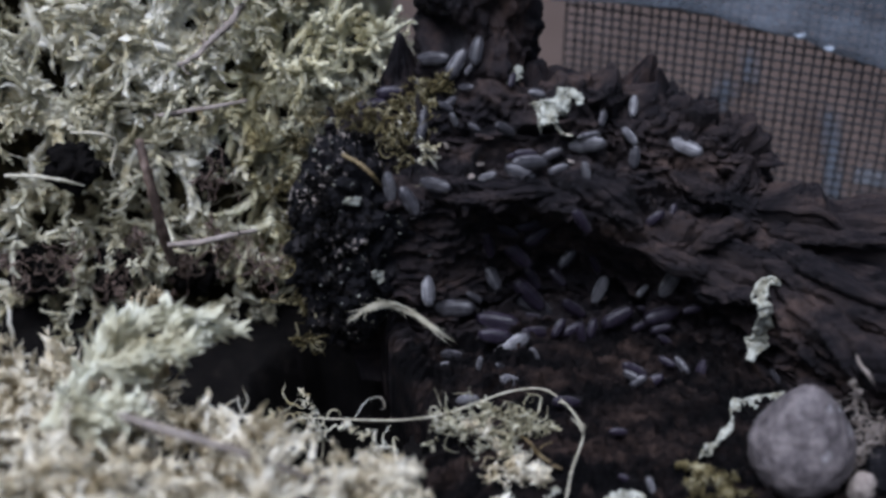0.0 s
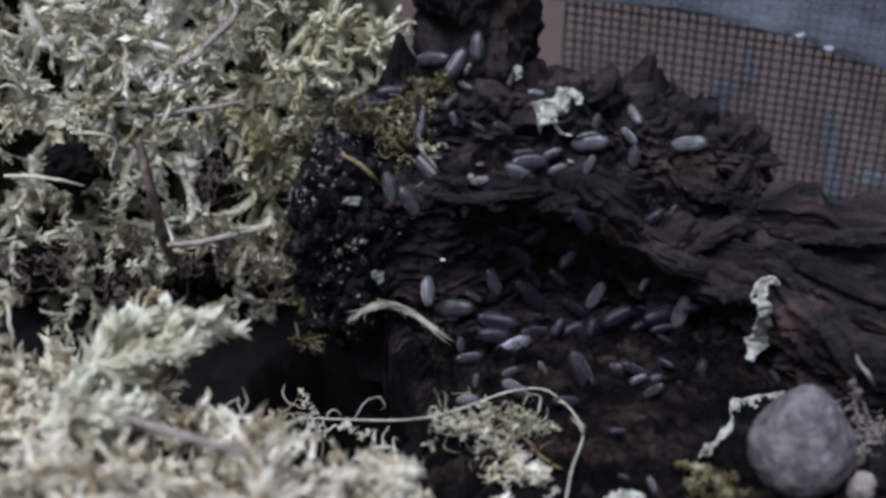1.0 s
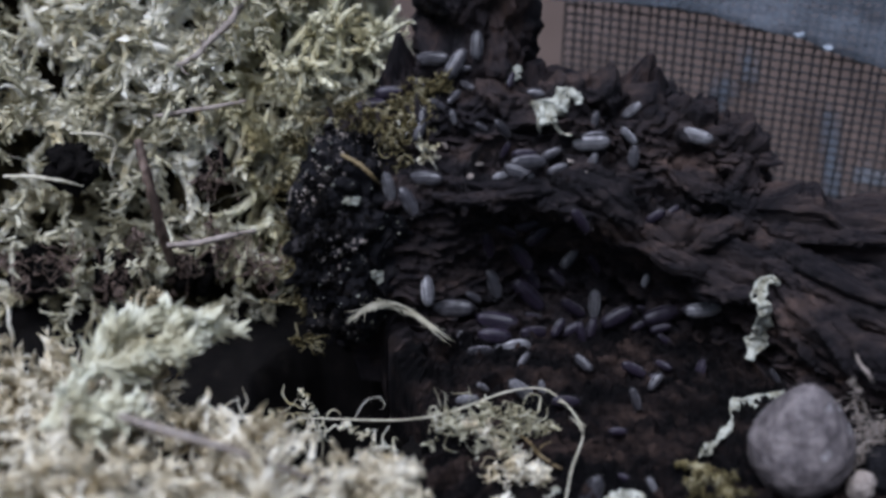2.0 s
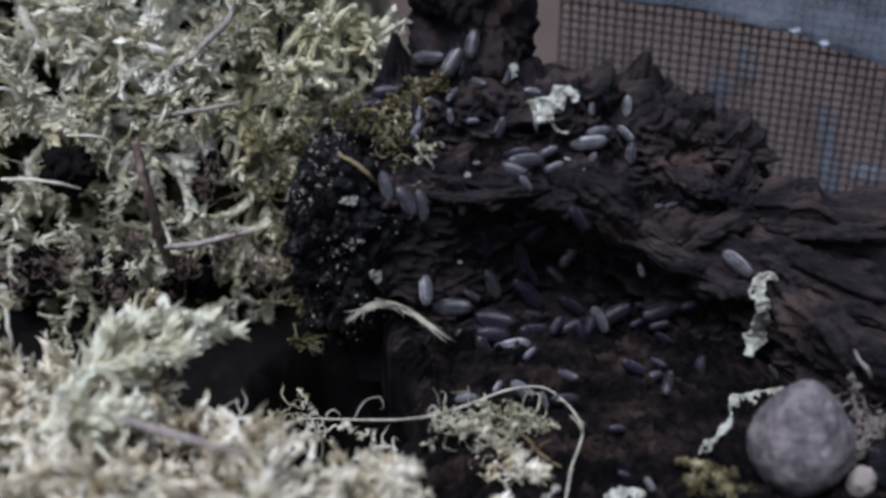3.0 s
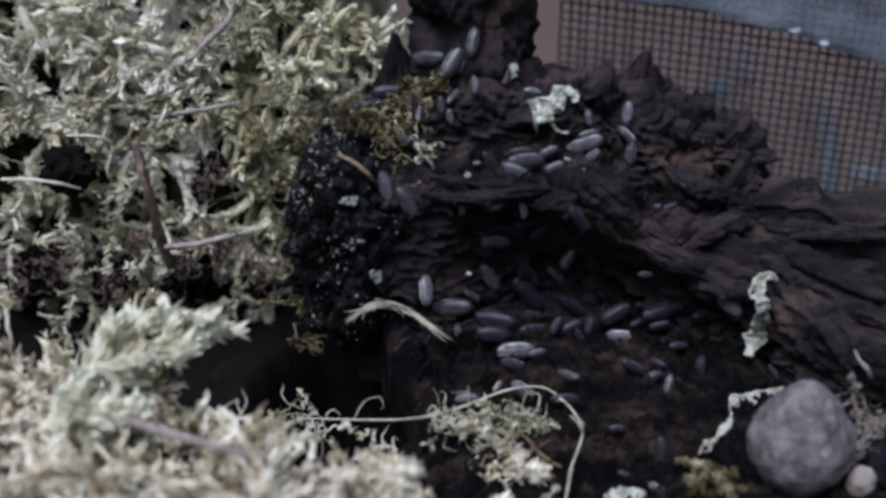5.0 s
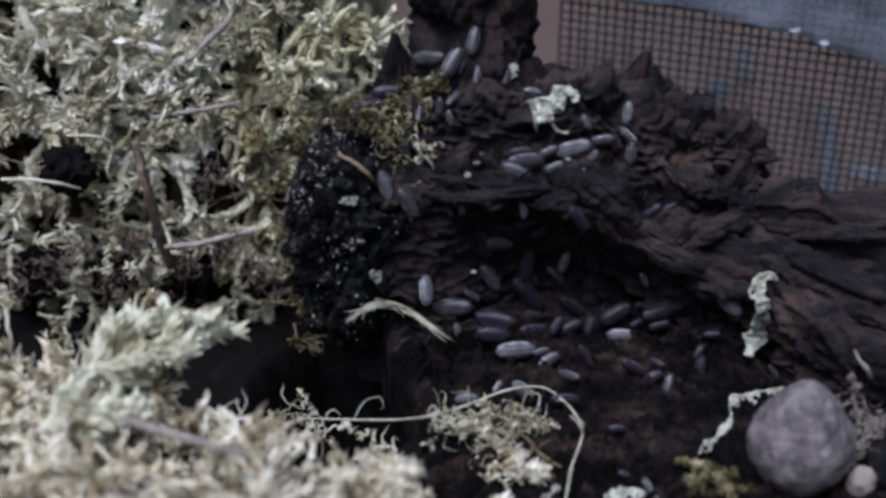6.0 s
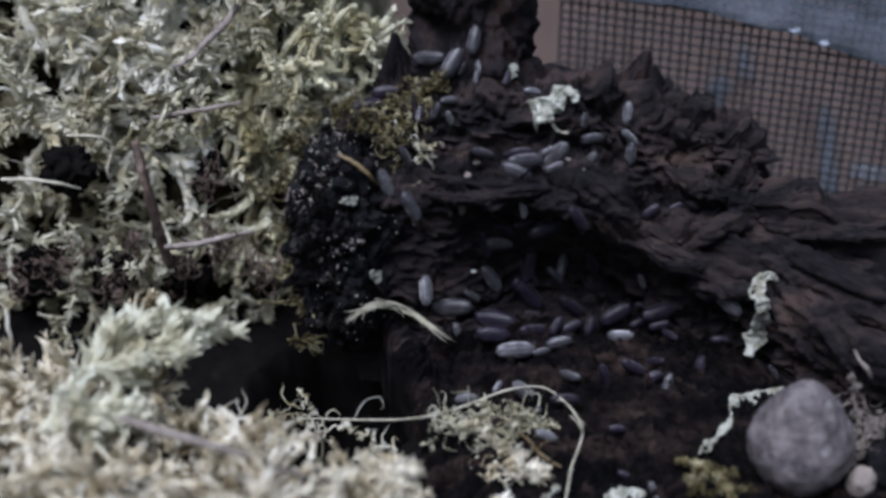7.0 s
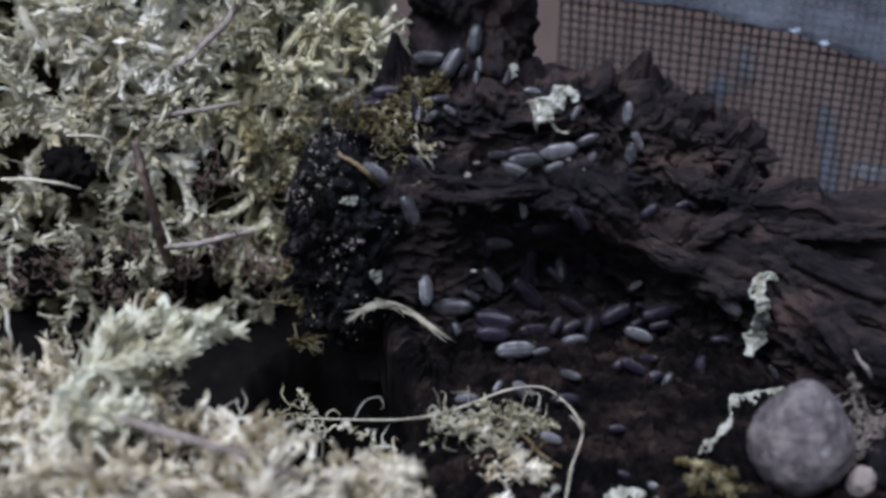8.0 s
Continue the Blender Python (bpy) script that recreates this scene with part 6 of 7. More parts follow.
    walk(WALKERS[11], [
        (0.00, pose(0.0337, 0.0050, 0.0682, 91, 165, -11)),
        (1.50, pose(0.0346, 0.0050, 0.0686, -83, 6, 178)),
        (3.00, pose(0.0349, 0.0053, 0.0678, 94, 172, 2)),
        (4.50, pose(0.0345, 0.0053, 0.0682, 95, 159, 4)),
        (5.80, pose(0.0318, 0.0033, 0.0672, 99, 166, -1)),
        (6.00, pose(0.0310, 0.0034, 0.0672, -75, 15, -178)),
        (6.50, pose(0.0293, 0.0036, 0.0662, -78, -18, 171)),
        (6.75, pose(0.0280, 0.0022, 0.0667, 104, 160, -4)),
        (7.00, pose(0.0269, 0.0026, 0.0655, 102, 125, 3)),
        (8.00, pose(0.0276, 0.0026, 0.0669, -77, 10, -176))])
    walk(WALKERS[12], [
        (0.00, pose(0.0338, 0.0052, 0.0702, 90, -3, 19)),
        (1.50, pose(0.0341, 0.0054, 0.0698, 78, -11, 4)),
        (2.15, pose(0.0359, 0.0059, 0.0698, 84, -8, 6)),
        (2.80, pose(0.0377, 0.0069, 0.0697, 65, -14, -4)),
        (3.65, pose(0.0354, 0.0059, 0.0695, 82, -15, 4)),
        (4.50, pose(0.0329, 0.0046, 0.0705, 90, -17, 10)),
        (5.25, pose(0.0360, 0.0056, 0.0691, 81, -11, 10)),
        (6.00, pose(0.0386, 0.0060, 0.0680, 84, -11, -4)),
        (6.50, pose(0.0365, 0.0079, 0.0674, 71, -17, -13)),
        (7.00, pose(0.0357, 0.0062, 0.0682, 78, -5, 11)),
        (8.00, pose(0.0347, 0.0051, 0.0685, 87, -26, -0))])
    walk(WALKERS[13], [
        (0.00, pose(0.0442, 0.0083, 0.0684, 58, 36, -37)),
        (7.00, pose(0.0453, 0.0085, 0.0672, 82, 43, -14)),
        (8.00, pose(0.0472, 0.0090, 0.0658, 51, 55, -41))])
    walk(WALKERS[14], [
        (0.00, pose(0.0454, 0.0151, 0.0728, -6, -52, 82)),
        (0.50, pose(0.0453, 0.0137, 0.0727, 5, -59, 72)),
        (1.00, pose(0.0457, 0.0126, 0.0718, -41, -35, 125)),
        (1.17, pose(0.0459, 0.0128, 0.0718, -52, -21, 152)),
        (1.33, pose(0.0458, 0.0128, 0.0718, -63, 0, 167)),
        (1.50, pose(0.0455, 0.0131, 0.0724, -50, 24, -180)),
        (1.70, pose(0.0452, 0.0132, 0.0726, -45, 26, -172)),
        (2.25, pose(0.0450, 0.0134, 0.0725, -28, 46, -144)),
        (2.80, pose(0.0448, 0.0137, 0.0727, 7, 49, -98)),
        (4.50, pose(0.0446, 0.0113, 0.0723, -5, 48, -106)),
        (8.00, pose(0.0446, 0.0113, 0.0723, -5, 48, -106))])
    walk(WALKERS[15], [
        (0.00, pose(0.0579, 0.0075, 0.0660, -51, -14, 162)),
        (0.50, pose(0.0588, 0.0067, 0.0664, -72, -6, 171)),
        (1.00, pose(0.0585, 0.0069, 0.0673, -64, 10, 173)),
        (1.50, pose(0.0585, 0.0071, 0.0675, -76, 14, 173)),
        (1.70, pose(0.0600, 0.0085, 0.0665, -69, 20, -173)),
        (1.93, pose(0.0604, 0.0104, 0.0670, -70, -1, 168)),
        (2.17, pose(0.0621, 0.0119, 0.0672, 109, -148, -8)),
        (2.40, pose(0.0627, 0.0128, 0.0679, -64, -53, 150)),
        (2.60, pose(0.0616, 0.0129, 0.0710, -54, -59, 144)),
        (2.80, pose(0.0607, 0.0146, 0.0728, -27, -53, 116)),
        (3.00, pose(0.0545, 0.0216, 0.0619, 28, -28, 95)),
        (3.20, pose(0.0545, 0.0216, 0.0619, 28, -28, 95)),
        (8.00, pose(0.0545, 0.0216, 0.0619, 28, -28, 95))])
    walk(WALKERS[16], [
        (0.00, pose(0.0556, 0.0027, 0.0505, 18, -63, 62)),
        (1.50, pose(0.0558, 0.0028, 0.0503, 59, -47, 27)),
        (3.00, pose(0.0558, 0.0035, 0.0504, 68, -25, -2)),
        (6.00, pose(0.0558, 0.0033, 0.0502, 61, -27, 6)),
        (7.00, pose(0.0571, 0.0029, 0.0507, 68, -30, 1)),
        (8.00, pose(0.0584, 0.0017, 0.0520, 69, -31, -2))])
    walk(WALKERS[17], [
        (0.00, pose(0.0505, -0.0035, 0.0526, 76, -49, -4)),
        (1.50, pose(0.0506, -0.0035, 0.0528, 81, -47, -10)),
        (3.00, pose(0.0514, -0.0009, 0.0521, 79, -39, -7)),
        (8.00, pose(0.0498, -0.0039, 0.0539, 84, -49, -3))])
    walk(WALKERS[18], [
        (0.00, pose(0.0374, 0.0089, 0.0731, 30, -68, 69)),
        (1.50, pose(0.0358, 0.0081, 0.0722, 42, -80, 49)),
        (3.00, pose(0.0359, 0.0102, 0.0742, 11, -66, 81)),
        (4.50, pose(0.0354, 0.0084, 0.0736, -19, -66, 106)),
        (6.00, pose(0.0342, 0.0060, 0.0729, -46, -54, 151)),
        (7.00, pose(0.0338, 0.0066, 0.0730, 125, -93, -11)),
        (8.00, pose(0.0316, 0.0058, 0.0754, 40, -54, 35))])
    walk(WALKERS[19], [
        (0.00, pose(0.0138, 0.0059, 0.0714, 58, 34, 4)),
        (1.70, pose(0.0133, 0.0057, 0.0716, 53, 38, -0)),
        (2.25, pose(0.0135, 0.0059, 0.0713, 18, 65, -43)),
        (2.80, pose(0.0136, 0.0059, 0.0713, -46, 48, -121)),
        (3.50, pose(0.0133, 0.0046, 0.0714, -56, 49, -130)),
        (3.83, pose(0.0128, 0.0029, 0.0688, -52, 74, -127)),
        (4.17, pose(0.0117, 0.0043, 0.0659, 11, 77, -72)),
        (4.50, pose(0.0113, 0.0031, 0.0637, 22, 63, -47)),
        (6.00, pose(0.0108, 0.0036, 0.0636, 61, 46, -2)),
        (7.00, pose(0.0094, 0.0024, 0.0665, 80, 21, 7)),
        (7.50, pose(0.0112, 0.0038, 0.0657, 57, 11, 5)),
        (8.00, pose(0.0132, 0.0049, 0.0642, 66, 9, 16))])
    walk(WALKERS[20], [
        (0.00, pose(0.0065, 0.0058, 0.0718, 63, 17, -29)),
        (2.80, pose(0.0087, 0.0060, 0.0719, 46, 28, -13)),
        (2.97, pose(0.0071, 0.0061, 0.0730, 52, -12, -22)),
        (3.15, pose(0.0078, 0.0076, 0.0727, 56, -29, 11)),
        (3.33, pose(0.0075, 0.0081, 0.0737, 18, -46, 43)),
        (3.50, pose(0.0070, 0.0088, 0.0745, -14, -53, 90)),
        (4.00, pose(0.0072, 0.0095, 0.0761, -37, -63, 113)),
        (4.50, pose(0.0076, 0.0099, 0.0788, -37, -36, 114)),
        (5.25, pose(0.0073, 0.0114, 0.0799, -35, -51, 102)),
        (6.00, pose(0.0080, 0.0141, 0.0803, -5, -56, 82)),
        (8.00, pose(0.0080, 0.0141, 0.0803, -5, -56, 82))])
    walk(WALKERS[21], [
        (0.00, pose(0.0005, 0.0120, 0.0749, 42, -31, 28)),
        (3.00, pose(0.0022, 0.0138, 0.0758, 34, -34, 39)),
        (6.00, pose(0.0025, 0.0130, 0.0753, 34, -34, 33)),
        (7.00, pose(0.0015, 0.0126, 0.0751, 53, -8, -5)),
        (8.00, pose(-0.0004, 0.0121, 0.0758, 44, -5, 8))])
    walk(WALKERS[22], [
        (0.00, pose(0.0051, 0.0169, 0.0814, 54, -57, 26)),
        (1.50, pose(0.0049, 0.0171, 0.0817, 41, -59, 38)),
        (1.76, pose(0.0045, 0.0174, 0.0814, 66, -34, 5)),
        (2.02, pose(0.0044, 0.0174, 0.0814, 71, -4, -7)),
        (2.28, pose(0.0045, 0.0172, 0.0814, 68, 29, -17)),
        (2.54, pose(0.0047, 0.0170, 0.0813, 51, 59, -38)),
        (2.80, pose(0.0045, 0.0173, 0.0812, -22, 71, -121)),
        (6.00, pose(0.0045, 0.0174, 0.0816, -40, 59, -146)),
        (8.00, pose(0.0050, 0.0167, 0.0808, -49, 56, -152))])
    walk(WALKERS[23], [
        (0.00, pose(0.0165, 0.0049, 0.0645, 74, -5, 12)),
        (0.50, pose(0.0153, 0.0058, 0.0647, 81, 31, 9)),
        (1.00, pose(0.0142, 0.0051, 0.0657, 63, 61, -5)),
        (1.50, pose(0.0134, 0.0043, 0.0667, -31, 67, -100)),
        (2.25, pose(0.0151, 0.0052, 0.0656, -60, 35, -146)),
        (3.00, pose(0.0168, 0.0052, 0.0646, -68, 7, -172)),
        (8.00, pose(0.0168, 0.0052, 0.0646, -68, 7, -172))])
    walk(WALKERS[24], [
        (0.00, pose(0.0171, -0.0058, 0.0149, 64, -28, 18)),
        (1.00, pose(0.0174, -0.0062, 0.0149, 66, -20, 17)),
        (1.50, pose(0.0173, -0.0059, 0.0141, 68, -5, 13)),
        (3.00, pose(0.0175, -0.0061, 0.0142, 69, -2, 13)),
        (4.50, pose(0.0181, -0.0100, 0.0161, 68, -0, 8)),
        (6.00, pose(0.0181, -0.0116, 0.0174, 59, 2, 11)),
        (8.00, pose(0.0181, -0.0116, 0.0174, 58, 3, 11))])
    walk(WALKERS[25], [
        (0.00, pose(0.0022, -0.0105, 0.0150, 74, 24, 15)),
        (0.50, pose(0.0026, -0.0101, 0.0142, 77, 15, 12)),
        (0.75, pose(0.0045, -0.0084, 0.0134, 69, 14, 21)),
        (1.00, pose(0.0062, -0.0138, 0.0170, 74, 3, 16)),
        (1.50, pose(0.0081, -0.0096, 0.0148, 71, -3, 20)),
        (1.70, pose(0.0089, -0.0096, 0.0151, 73, -3, 24)),
        (2.25, pose(0.0092, -0.0081, 0.0153, 68, 31, 6)),
        (2.80, pose(0.0103, -0.0087, 0.0160, 53, 63, -19)),
        (3.00, pose(0.0104, -0.0087, 0.0156, 54, 62, -22)),
        (3.50, pose(0.0107, -0.0093, 0.0154, 51, 53, -23)),
        (4.00, pose(0.0124, -0.0139, 0.0169, 61, 51, -3)),
        (4.50, pose(0.0139, -0.0152, 0.0164, 54, 41, -2)),
        (4.83, pose(0.0163, -0.0164, 0.0168, 65, 31, 5)),
        (5.15, pose(0.0187, -0.0159, 0.0159, 67, 16, 3)),
        (5.47, pose(0.0209, -0.0168, 0.0165, 62, -3, 0)),
        (5.80, pose(0.0237, -0.0166, 0.0163, 56, -11, 10)),
        (6.00, pose(0.0262, -0.0133, 0.0153, 61, -33, 11)),
        (6.25, pose(0.0265, -0.0104, 0.0155, 56, -29, 5)),
        (6.50, pose(0.0269, -0.0097, 0.0172, 67, -25, 1)),
        (7.00, pose(0.0293, -0.0089, 0.0177, 64, -22, -4)),
        (7.50, pose(0.0311, -0.0101, 0.0190, 64, -19, -5)),
        (8.00, pose(0.0332, -0.0080, 0.0175, 68, -18, -8))])
    walk(WALKERS[26], [
        (0.00, pose(0.0006, -0.0136, 0.0146, -78, -11, -162)),
        (0.50, pose(0.0005, -0.0137, 0.0145, -74, 27, -149)),
        (0.67, pose(0.0017, -0.0107, 0.0143, -76, -13, -166)),
        (0.83, pose(0.0034, -0.0095, 0.0149, 102, -127, 11)),
        (1.00, pose(0.0042, -0.0079, 0.0165, -17, -77, 115)),
        (1.50, pose(0.0042, -0.0058, 0.0169, -33, -83, 133)),
        (3.00, pose(0.0044, -0.0056, 0.0168, -45, -79, 145)),
        (4.50, pose(0.0041, -0.0052, 0.0176, -28, -68, 132)),
        (8.00, pose(0.0035, -0.0041, 0.0183, -34, -56, 137))])
    walk(WALKERS[27], [
        (0.00, pose(0.0086, -0.0159, 0.0171, -37, 62, -110)),
        (0.50, pose(0.0081, -0.0176, 0.0172, -29, 57, -104)),
        (1.00, pose(0.0078, -0.0215, 0.0162, -19, 65, -99)),
        (1.50, pose(0.0084, -0.0231, 0.0158, 14, 58, -48)),
        (1.70, pose(0.0085, -0.0233, 0.0152, 24, 57, -41)),
        (1.97, pose(0.0093, -0.0233, 0.0155, 62, 39, -2)),
        (2.25, pose(0.0114, -0.0243, 0.0157, 63, 15, 14)),
        (2.52, pose(0.0131, -0.0227, 0.0144, 65, -7, 34)),
        (2.80, pose(0.0132, -0.0252, 0.0168, 52, -41, 48)),
        (8.00, pose(0.0132, -0.0252, 0.0168, 52, -41, 48))])
    walk(WALKERS[28], [
        (0.00, pose(0.0143, -0.0155, 0.0148, 53, 50, -4)),
        (0.50, pose(0.0147, -0.0183, 0.0172, 58, 15, -1)),
        (1.00, pose(0.0163, -0.0194, 0.0172, 61, -12, 18)),
        (1.25, pose(0.0177, -0.0177, 0.0169, 63, -27, 31)),
        (1.50, pose(0.0183, -0.0159, 0.0166, 45, -51, 41)),
        (2.15, pose(0.0202, -0.0136, 0.0164, 52, -43, 39)),
        (2.80, pose(0.0215, -0.0132, 0.0175, 57, -44, 28)),
        (4.50, pose(0.0228, -0.0126, 0.0170, 68, -16, 4)),
        (6.00, pose(0.0246, -0.0124, 0.0175, 68, -15, 6)),
        (8.00, pose(0.0246, -0.0124, 0.0175, 68, -15, 6))])
    walk(WALKERS[29], [
        (0.00, pose(0.0170, -0.0199, 0.0143, 66, 30, 8)),
        (0.50, pose(0.0168, -0.0237, 0.0162, 62, 26, -6)),
        (1.00, pose(0.0175, -0.0236, 0.0153, 57, 33, -6)),
        (1.50, pose(0.0184, -0.0235, 0.0150, 51, 36, -10)),
        (3.00, pose(0.0197, -0.0252, 0.0152, 53, 36, -20)),
        (8.00, pose(0.0200, -0.0251, 0.0148, 51, 39, -19))])
    walk(WALKERS[30], [
        (0.00, pose(0.0561, -0.0019, 0.0326, 114, 114, 11)),
        (0.25, pose(0.0565, -0.0017, 0.0288, 1, 69, -114)),
        (0.50, pose(0.0573, -0.0011, 0.0246, 30, 60, -71)),
        (0.80, pose(0.0595, -0.0025, 0.0239, -36, 63, -135)),
        (1.00, pose(0.0597, -0.0031, 0.0240, -23, 62, -134)),
        (1.20, pose(0.0607, -0.0049, 0.0256, -3, 62, -103)),
        (1.35, pose(0.0628, -0.0038, 0.0234, 34, 61, -57)),
        (1.50, pose(0.0647, -0.0016, 0.0210, 51, 40, -41)),
        (1.70, pose(0.0657, -0.0023, 0.0193, 46, 44, -41)),
        (1.87, pose(0.0649, -0.0042, 0.0238, 52, 11, -22)),
        (2.03, pose(0.0643, -0.0072, 0.0279, 60, -19, -1)),
        (2.20, pose(0.0636, -0.0084, 0.0306, 55, -56, 11)),
        (2.40, pose(0.0644, -0.0102, 0.0345, 60, -50, 8)),
        (2.60, pose(0.0651, -0.0120, 0.0391, 53, -40, 12)),
        (2.80, pose(0.0660, -0.0111, 0.0409, 63, -38, 5)),
        (2.90, pose(0.0684, -0.0095, 0.0416, 72, 0, -17)),
        (3.00, pose(0.0714, -0.0089, 0.0420, 64, 33, -24)),
        (3.10, pose(0.0707, -0.0120, 0.0407, 60, 34, -30)),
        (3.20, pose(0.0702, -0.0132, 0.0394, 64, 38, -26)),
        (3.40, pose(0.0695, -0.0116, 0.0324, 51, 33, -33)),
        (8.00, pose(0.0695, -0.0116, 0.0324, 51, 33, -33))])
    walk(WALKERS[31], [
        (0.00, pose(0.0397, 0.0065, 0.0235, -33, 50, -130)),
        (1.00, pose(0.0388, 0.0059, 0.0220, -46, 48, -141)),
        (1.50, pose(0.0388, 0.0069, 0.0218, -36, 38, -126)),
        (1.70, pose(0.0384, 0.0055, 0.0215, -17, 62, -118)),
        (2.25, pose(0.0389, 0.0035, 0.0197, 24, 63, -79)),
        (2.80, pose(0.0394, 0.0004, 0.0183, 55, 58, -44)),
        (3.00, pose(0.0401, 0.0000, 0.0181, 57, 52, -36)),
        (3.20, pose(0.0405, -0.0004, 0.0176, 65, 36, -38)),
        (3.50, pose(0.0436, -0.0005, 0.0150, 70, 10, -17)),
        (4.50, pose(0.0456, -0.0024, 0.0147, 76, -7, -13)),
        (6.50, pose(0.0457, -0.0024, 0.0150, 69, -9, -12)),
        (7.00, pose(0.0458, -0.0027, 0.0150, 77, -13, -17)),
        (7.50, pose(0.0476, -0.0050, 0.0172, 64, -0, -16)),
        (8.00, pose(0.0495, -0.0059, 0.0178, 69, 16, -12))])
    walk(WALKERS[32], [
        (0.00, pose(0.0505, 0.0046, 0.0247, 42, -39, 26)),
        (0.50, pose(0.0505, 0.0050, 0.0250, 37, -40, 26)),
        (1.00, pose(0.0507, 0.0044, 0.0269, 46, -54, 28)),
        (1.70, pose(0.0508, 0.0024, 0.0290, 49, -61, 27)),
        (2.25, pose(0.0505, 0.0023, 0.0301, 7, -75, 74)),
        (2.80, pose(0.0496, 0.0005, 0.0327, -57, -66, 135)),
        (3.00, pose(0.0496, -0.0001, 0.0337, -51, -64, 130)),
        (3.50, pose(0.0504, 0.0002, 0.0337, 14, -70, 68)),
        (4.50, pose(0.0506, 0.0003, 0.0335, 66, -44, -3)),
        (4.93, pose(0.0508, 0.0003, 0.0324, 74, -14, -7)),
        (5.37, pose(0.0508, 0.0022, 0.0300, 75, 15, -17)),
        (5.80, pose(0.0509, 0.0024, 0.0287, 69, 44, -24)),
        (6.00, pose(0.0509, 0.0024, 0.0290, 48, 57, -38)),
        (7.00, pose(0.0507, 0.0045, 0.0270, 29, 57, -60)),
        (7.50, pose(0.0496, 0.0051, 0.0254, -32, 64, -139)),
        (8.00, pose(0.0492, 0.0045, 0.0255, -52, 23, -160))])
    walk(WALKERS[33], [
        (0.00, pose(0.0553, -0.0142, 0.0168, -60, -22, 160)),
        (1.50, pose(0.0551, -0.0145, 0.0161, -68, -15, 158)),
        (3.00, pose(0.0538, -0.0139, 0.0151, -61, -15, 157)),
        (6.00, pose(0.0536, -0.0138, 0.0150, -61, -14, 157)),
        (7.00, pose(0.0532, -0.0135, 0.0154, -66, 11, 166)),
        (8.00, pose(0.0518, -0.0122, 0.0151, -65, 9, 167))])
    walk(WALKERS[34], [
        (0.00, pose(0.0463, -0.0210, 0.0175, -66, -22, 160)),
        (0.50, pose(0.0456, -0.0207, 0.0176, -67, -11, 156)),
        (0.75, pose(0.0448, -0.0161, 0.0153, -64, -5, 160)),
        (1.00, pose(0.0436, -0.0170, 0.0169, -70, -5, 170)),
        (1.25, pose(0.0409, -0.0148, 0.0162, -71, -11, 168)),
        (1.50, pose(0.0379, -0.0159, 0.0167, -61, -14, 163)),
        (1.70, pose(0.0362, -0.0153, 0.0183, -63, -43, 152)),
        (2.25, pose(0.0339, -0.0179, 0.0171, -59, -20, 153)),
        (2.80, pose(0.0322, -0.0191, 0.0159, -66, -10, 168)),
        (3.00, pose(0.0308, -0.0207, 0.0167, -58, -8, 161)),
        (8.00, pose(0.0316, -0.0195, 0.0158, -60, -7, 161))])
    walk(WALKERS[35], [
        (0.00, pose(0.0234, 0.0080, 0.0170, 75, 28, -3)),
        (0.25, pose(0.0259, 0.0074, 0.0163, 70, 23, -9)),
        (0.50, pose(0.0282, 0.0047, 0.0167, 64, 20, -15)),
        (0.65, pose(0.0289, 0.0011, 0.0152, 68, 43, -23)),
        (0.80, pose(0.0292, -0.0058, 0.0160, 51, 59, -47)),
        (1.00, pose(0.0340, -0.0181, 0.0164, 44, 51, -47)),
        (1.20, pose(0.0371, -0.0303, 0.0141, 36, 50, -66)),
        (1.35, pose(0.0385, -0.0357, 0.0139, 9, 47, -75)),
        (1.50, pose(0.0389, -0.0414, 0.0137, 26, 57, -79)),
        (1.70, pose(0.0361, -0.0525, 0.0140, -22, 62, -134)),
        (1.90, pose(0.0349, -0.0543, 0.0107, -23, 55, -127)),
        (2.10, pose(0.0322, -0.0612, 0.0117, -7, 49, -124)),
        (2.40, pose(0.0297, -0.0702, 0.0111, -5, 10, -112)),
        (8.00, pose(0.0297, -0.0707, 0.0112, -10, 10, -112))])
    walk(WALKERS[36], [
        (0.00, pose(0.0226, -0.0106, 0.0157, 54, 55, -30)),
        (0.50, pose(0.0228, -0.0131, 0.0162, 56, 54, -33)),
        (1.00, pose(0.0244, -0.0169, 0.0162, 49, 57, -38)),
        (1.25, pose(0.0240, -0.0190, 0.0166, 25, 57, -64)),
        (1.50, pose(0.0241, -0.0216, 0.0162, -1, 60, -84)),
        (1.70, pose(0.0244, -0.0218, 0.0153, -8, 59, -85)),
        (2.25, pose(0.0239, -0.0222, 0.0134, 25, 54, -70)),
        (2.80, pose(0.0243, -0.0283, 0.0163, 21, 56, -52)),
        (3.65, pose(0.0235, -0.0306, 0.0156, 3, 56, -81)),
        (4.50, pose(0.0225, -0.0336, 0.0152, -16, 60, -109)),
        (8.00, pose(0.0225, -0.0336, 0.0152, -16, 60, -109))])
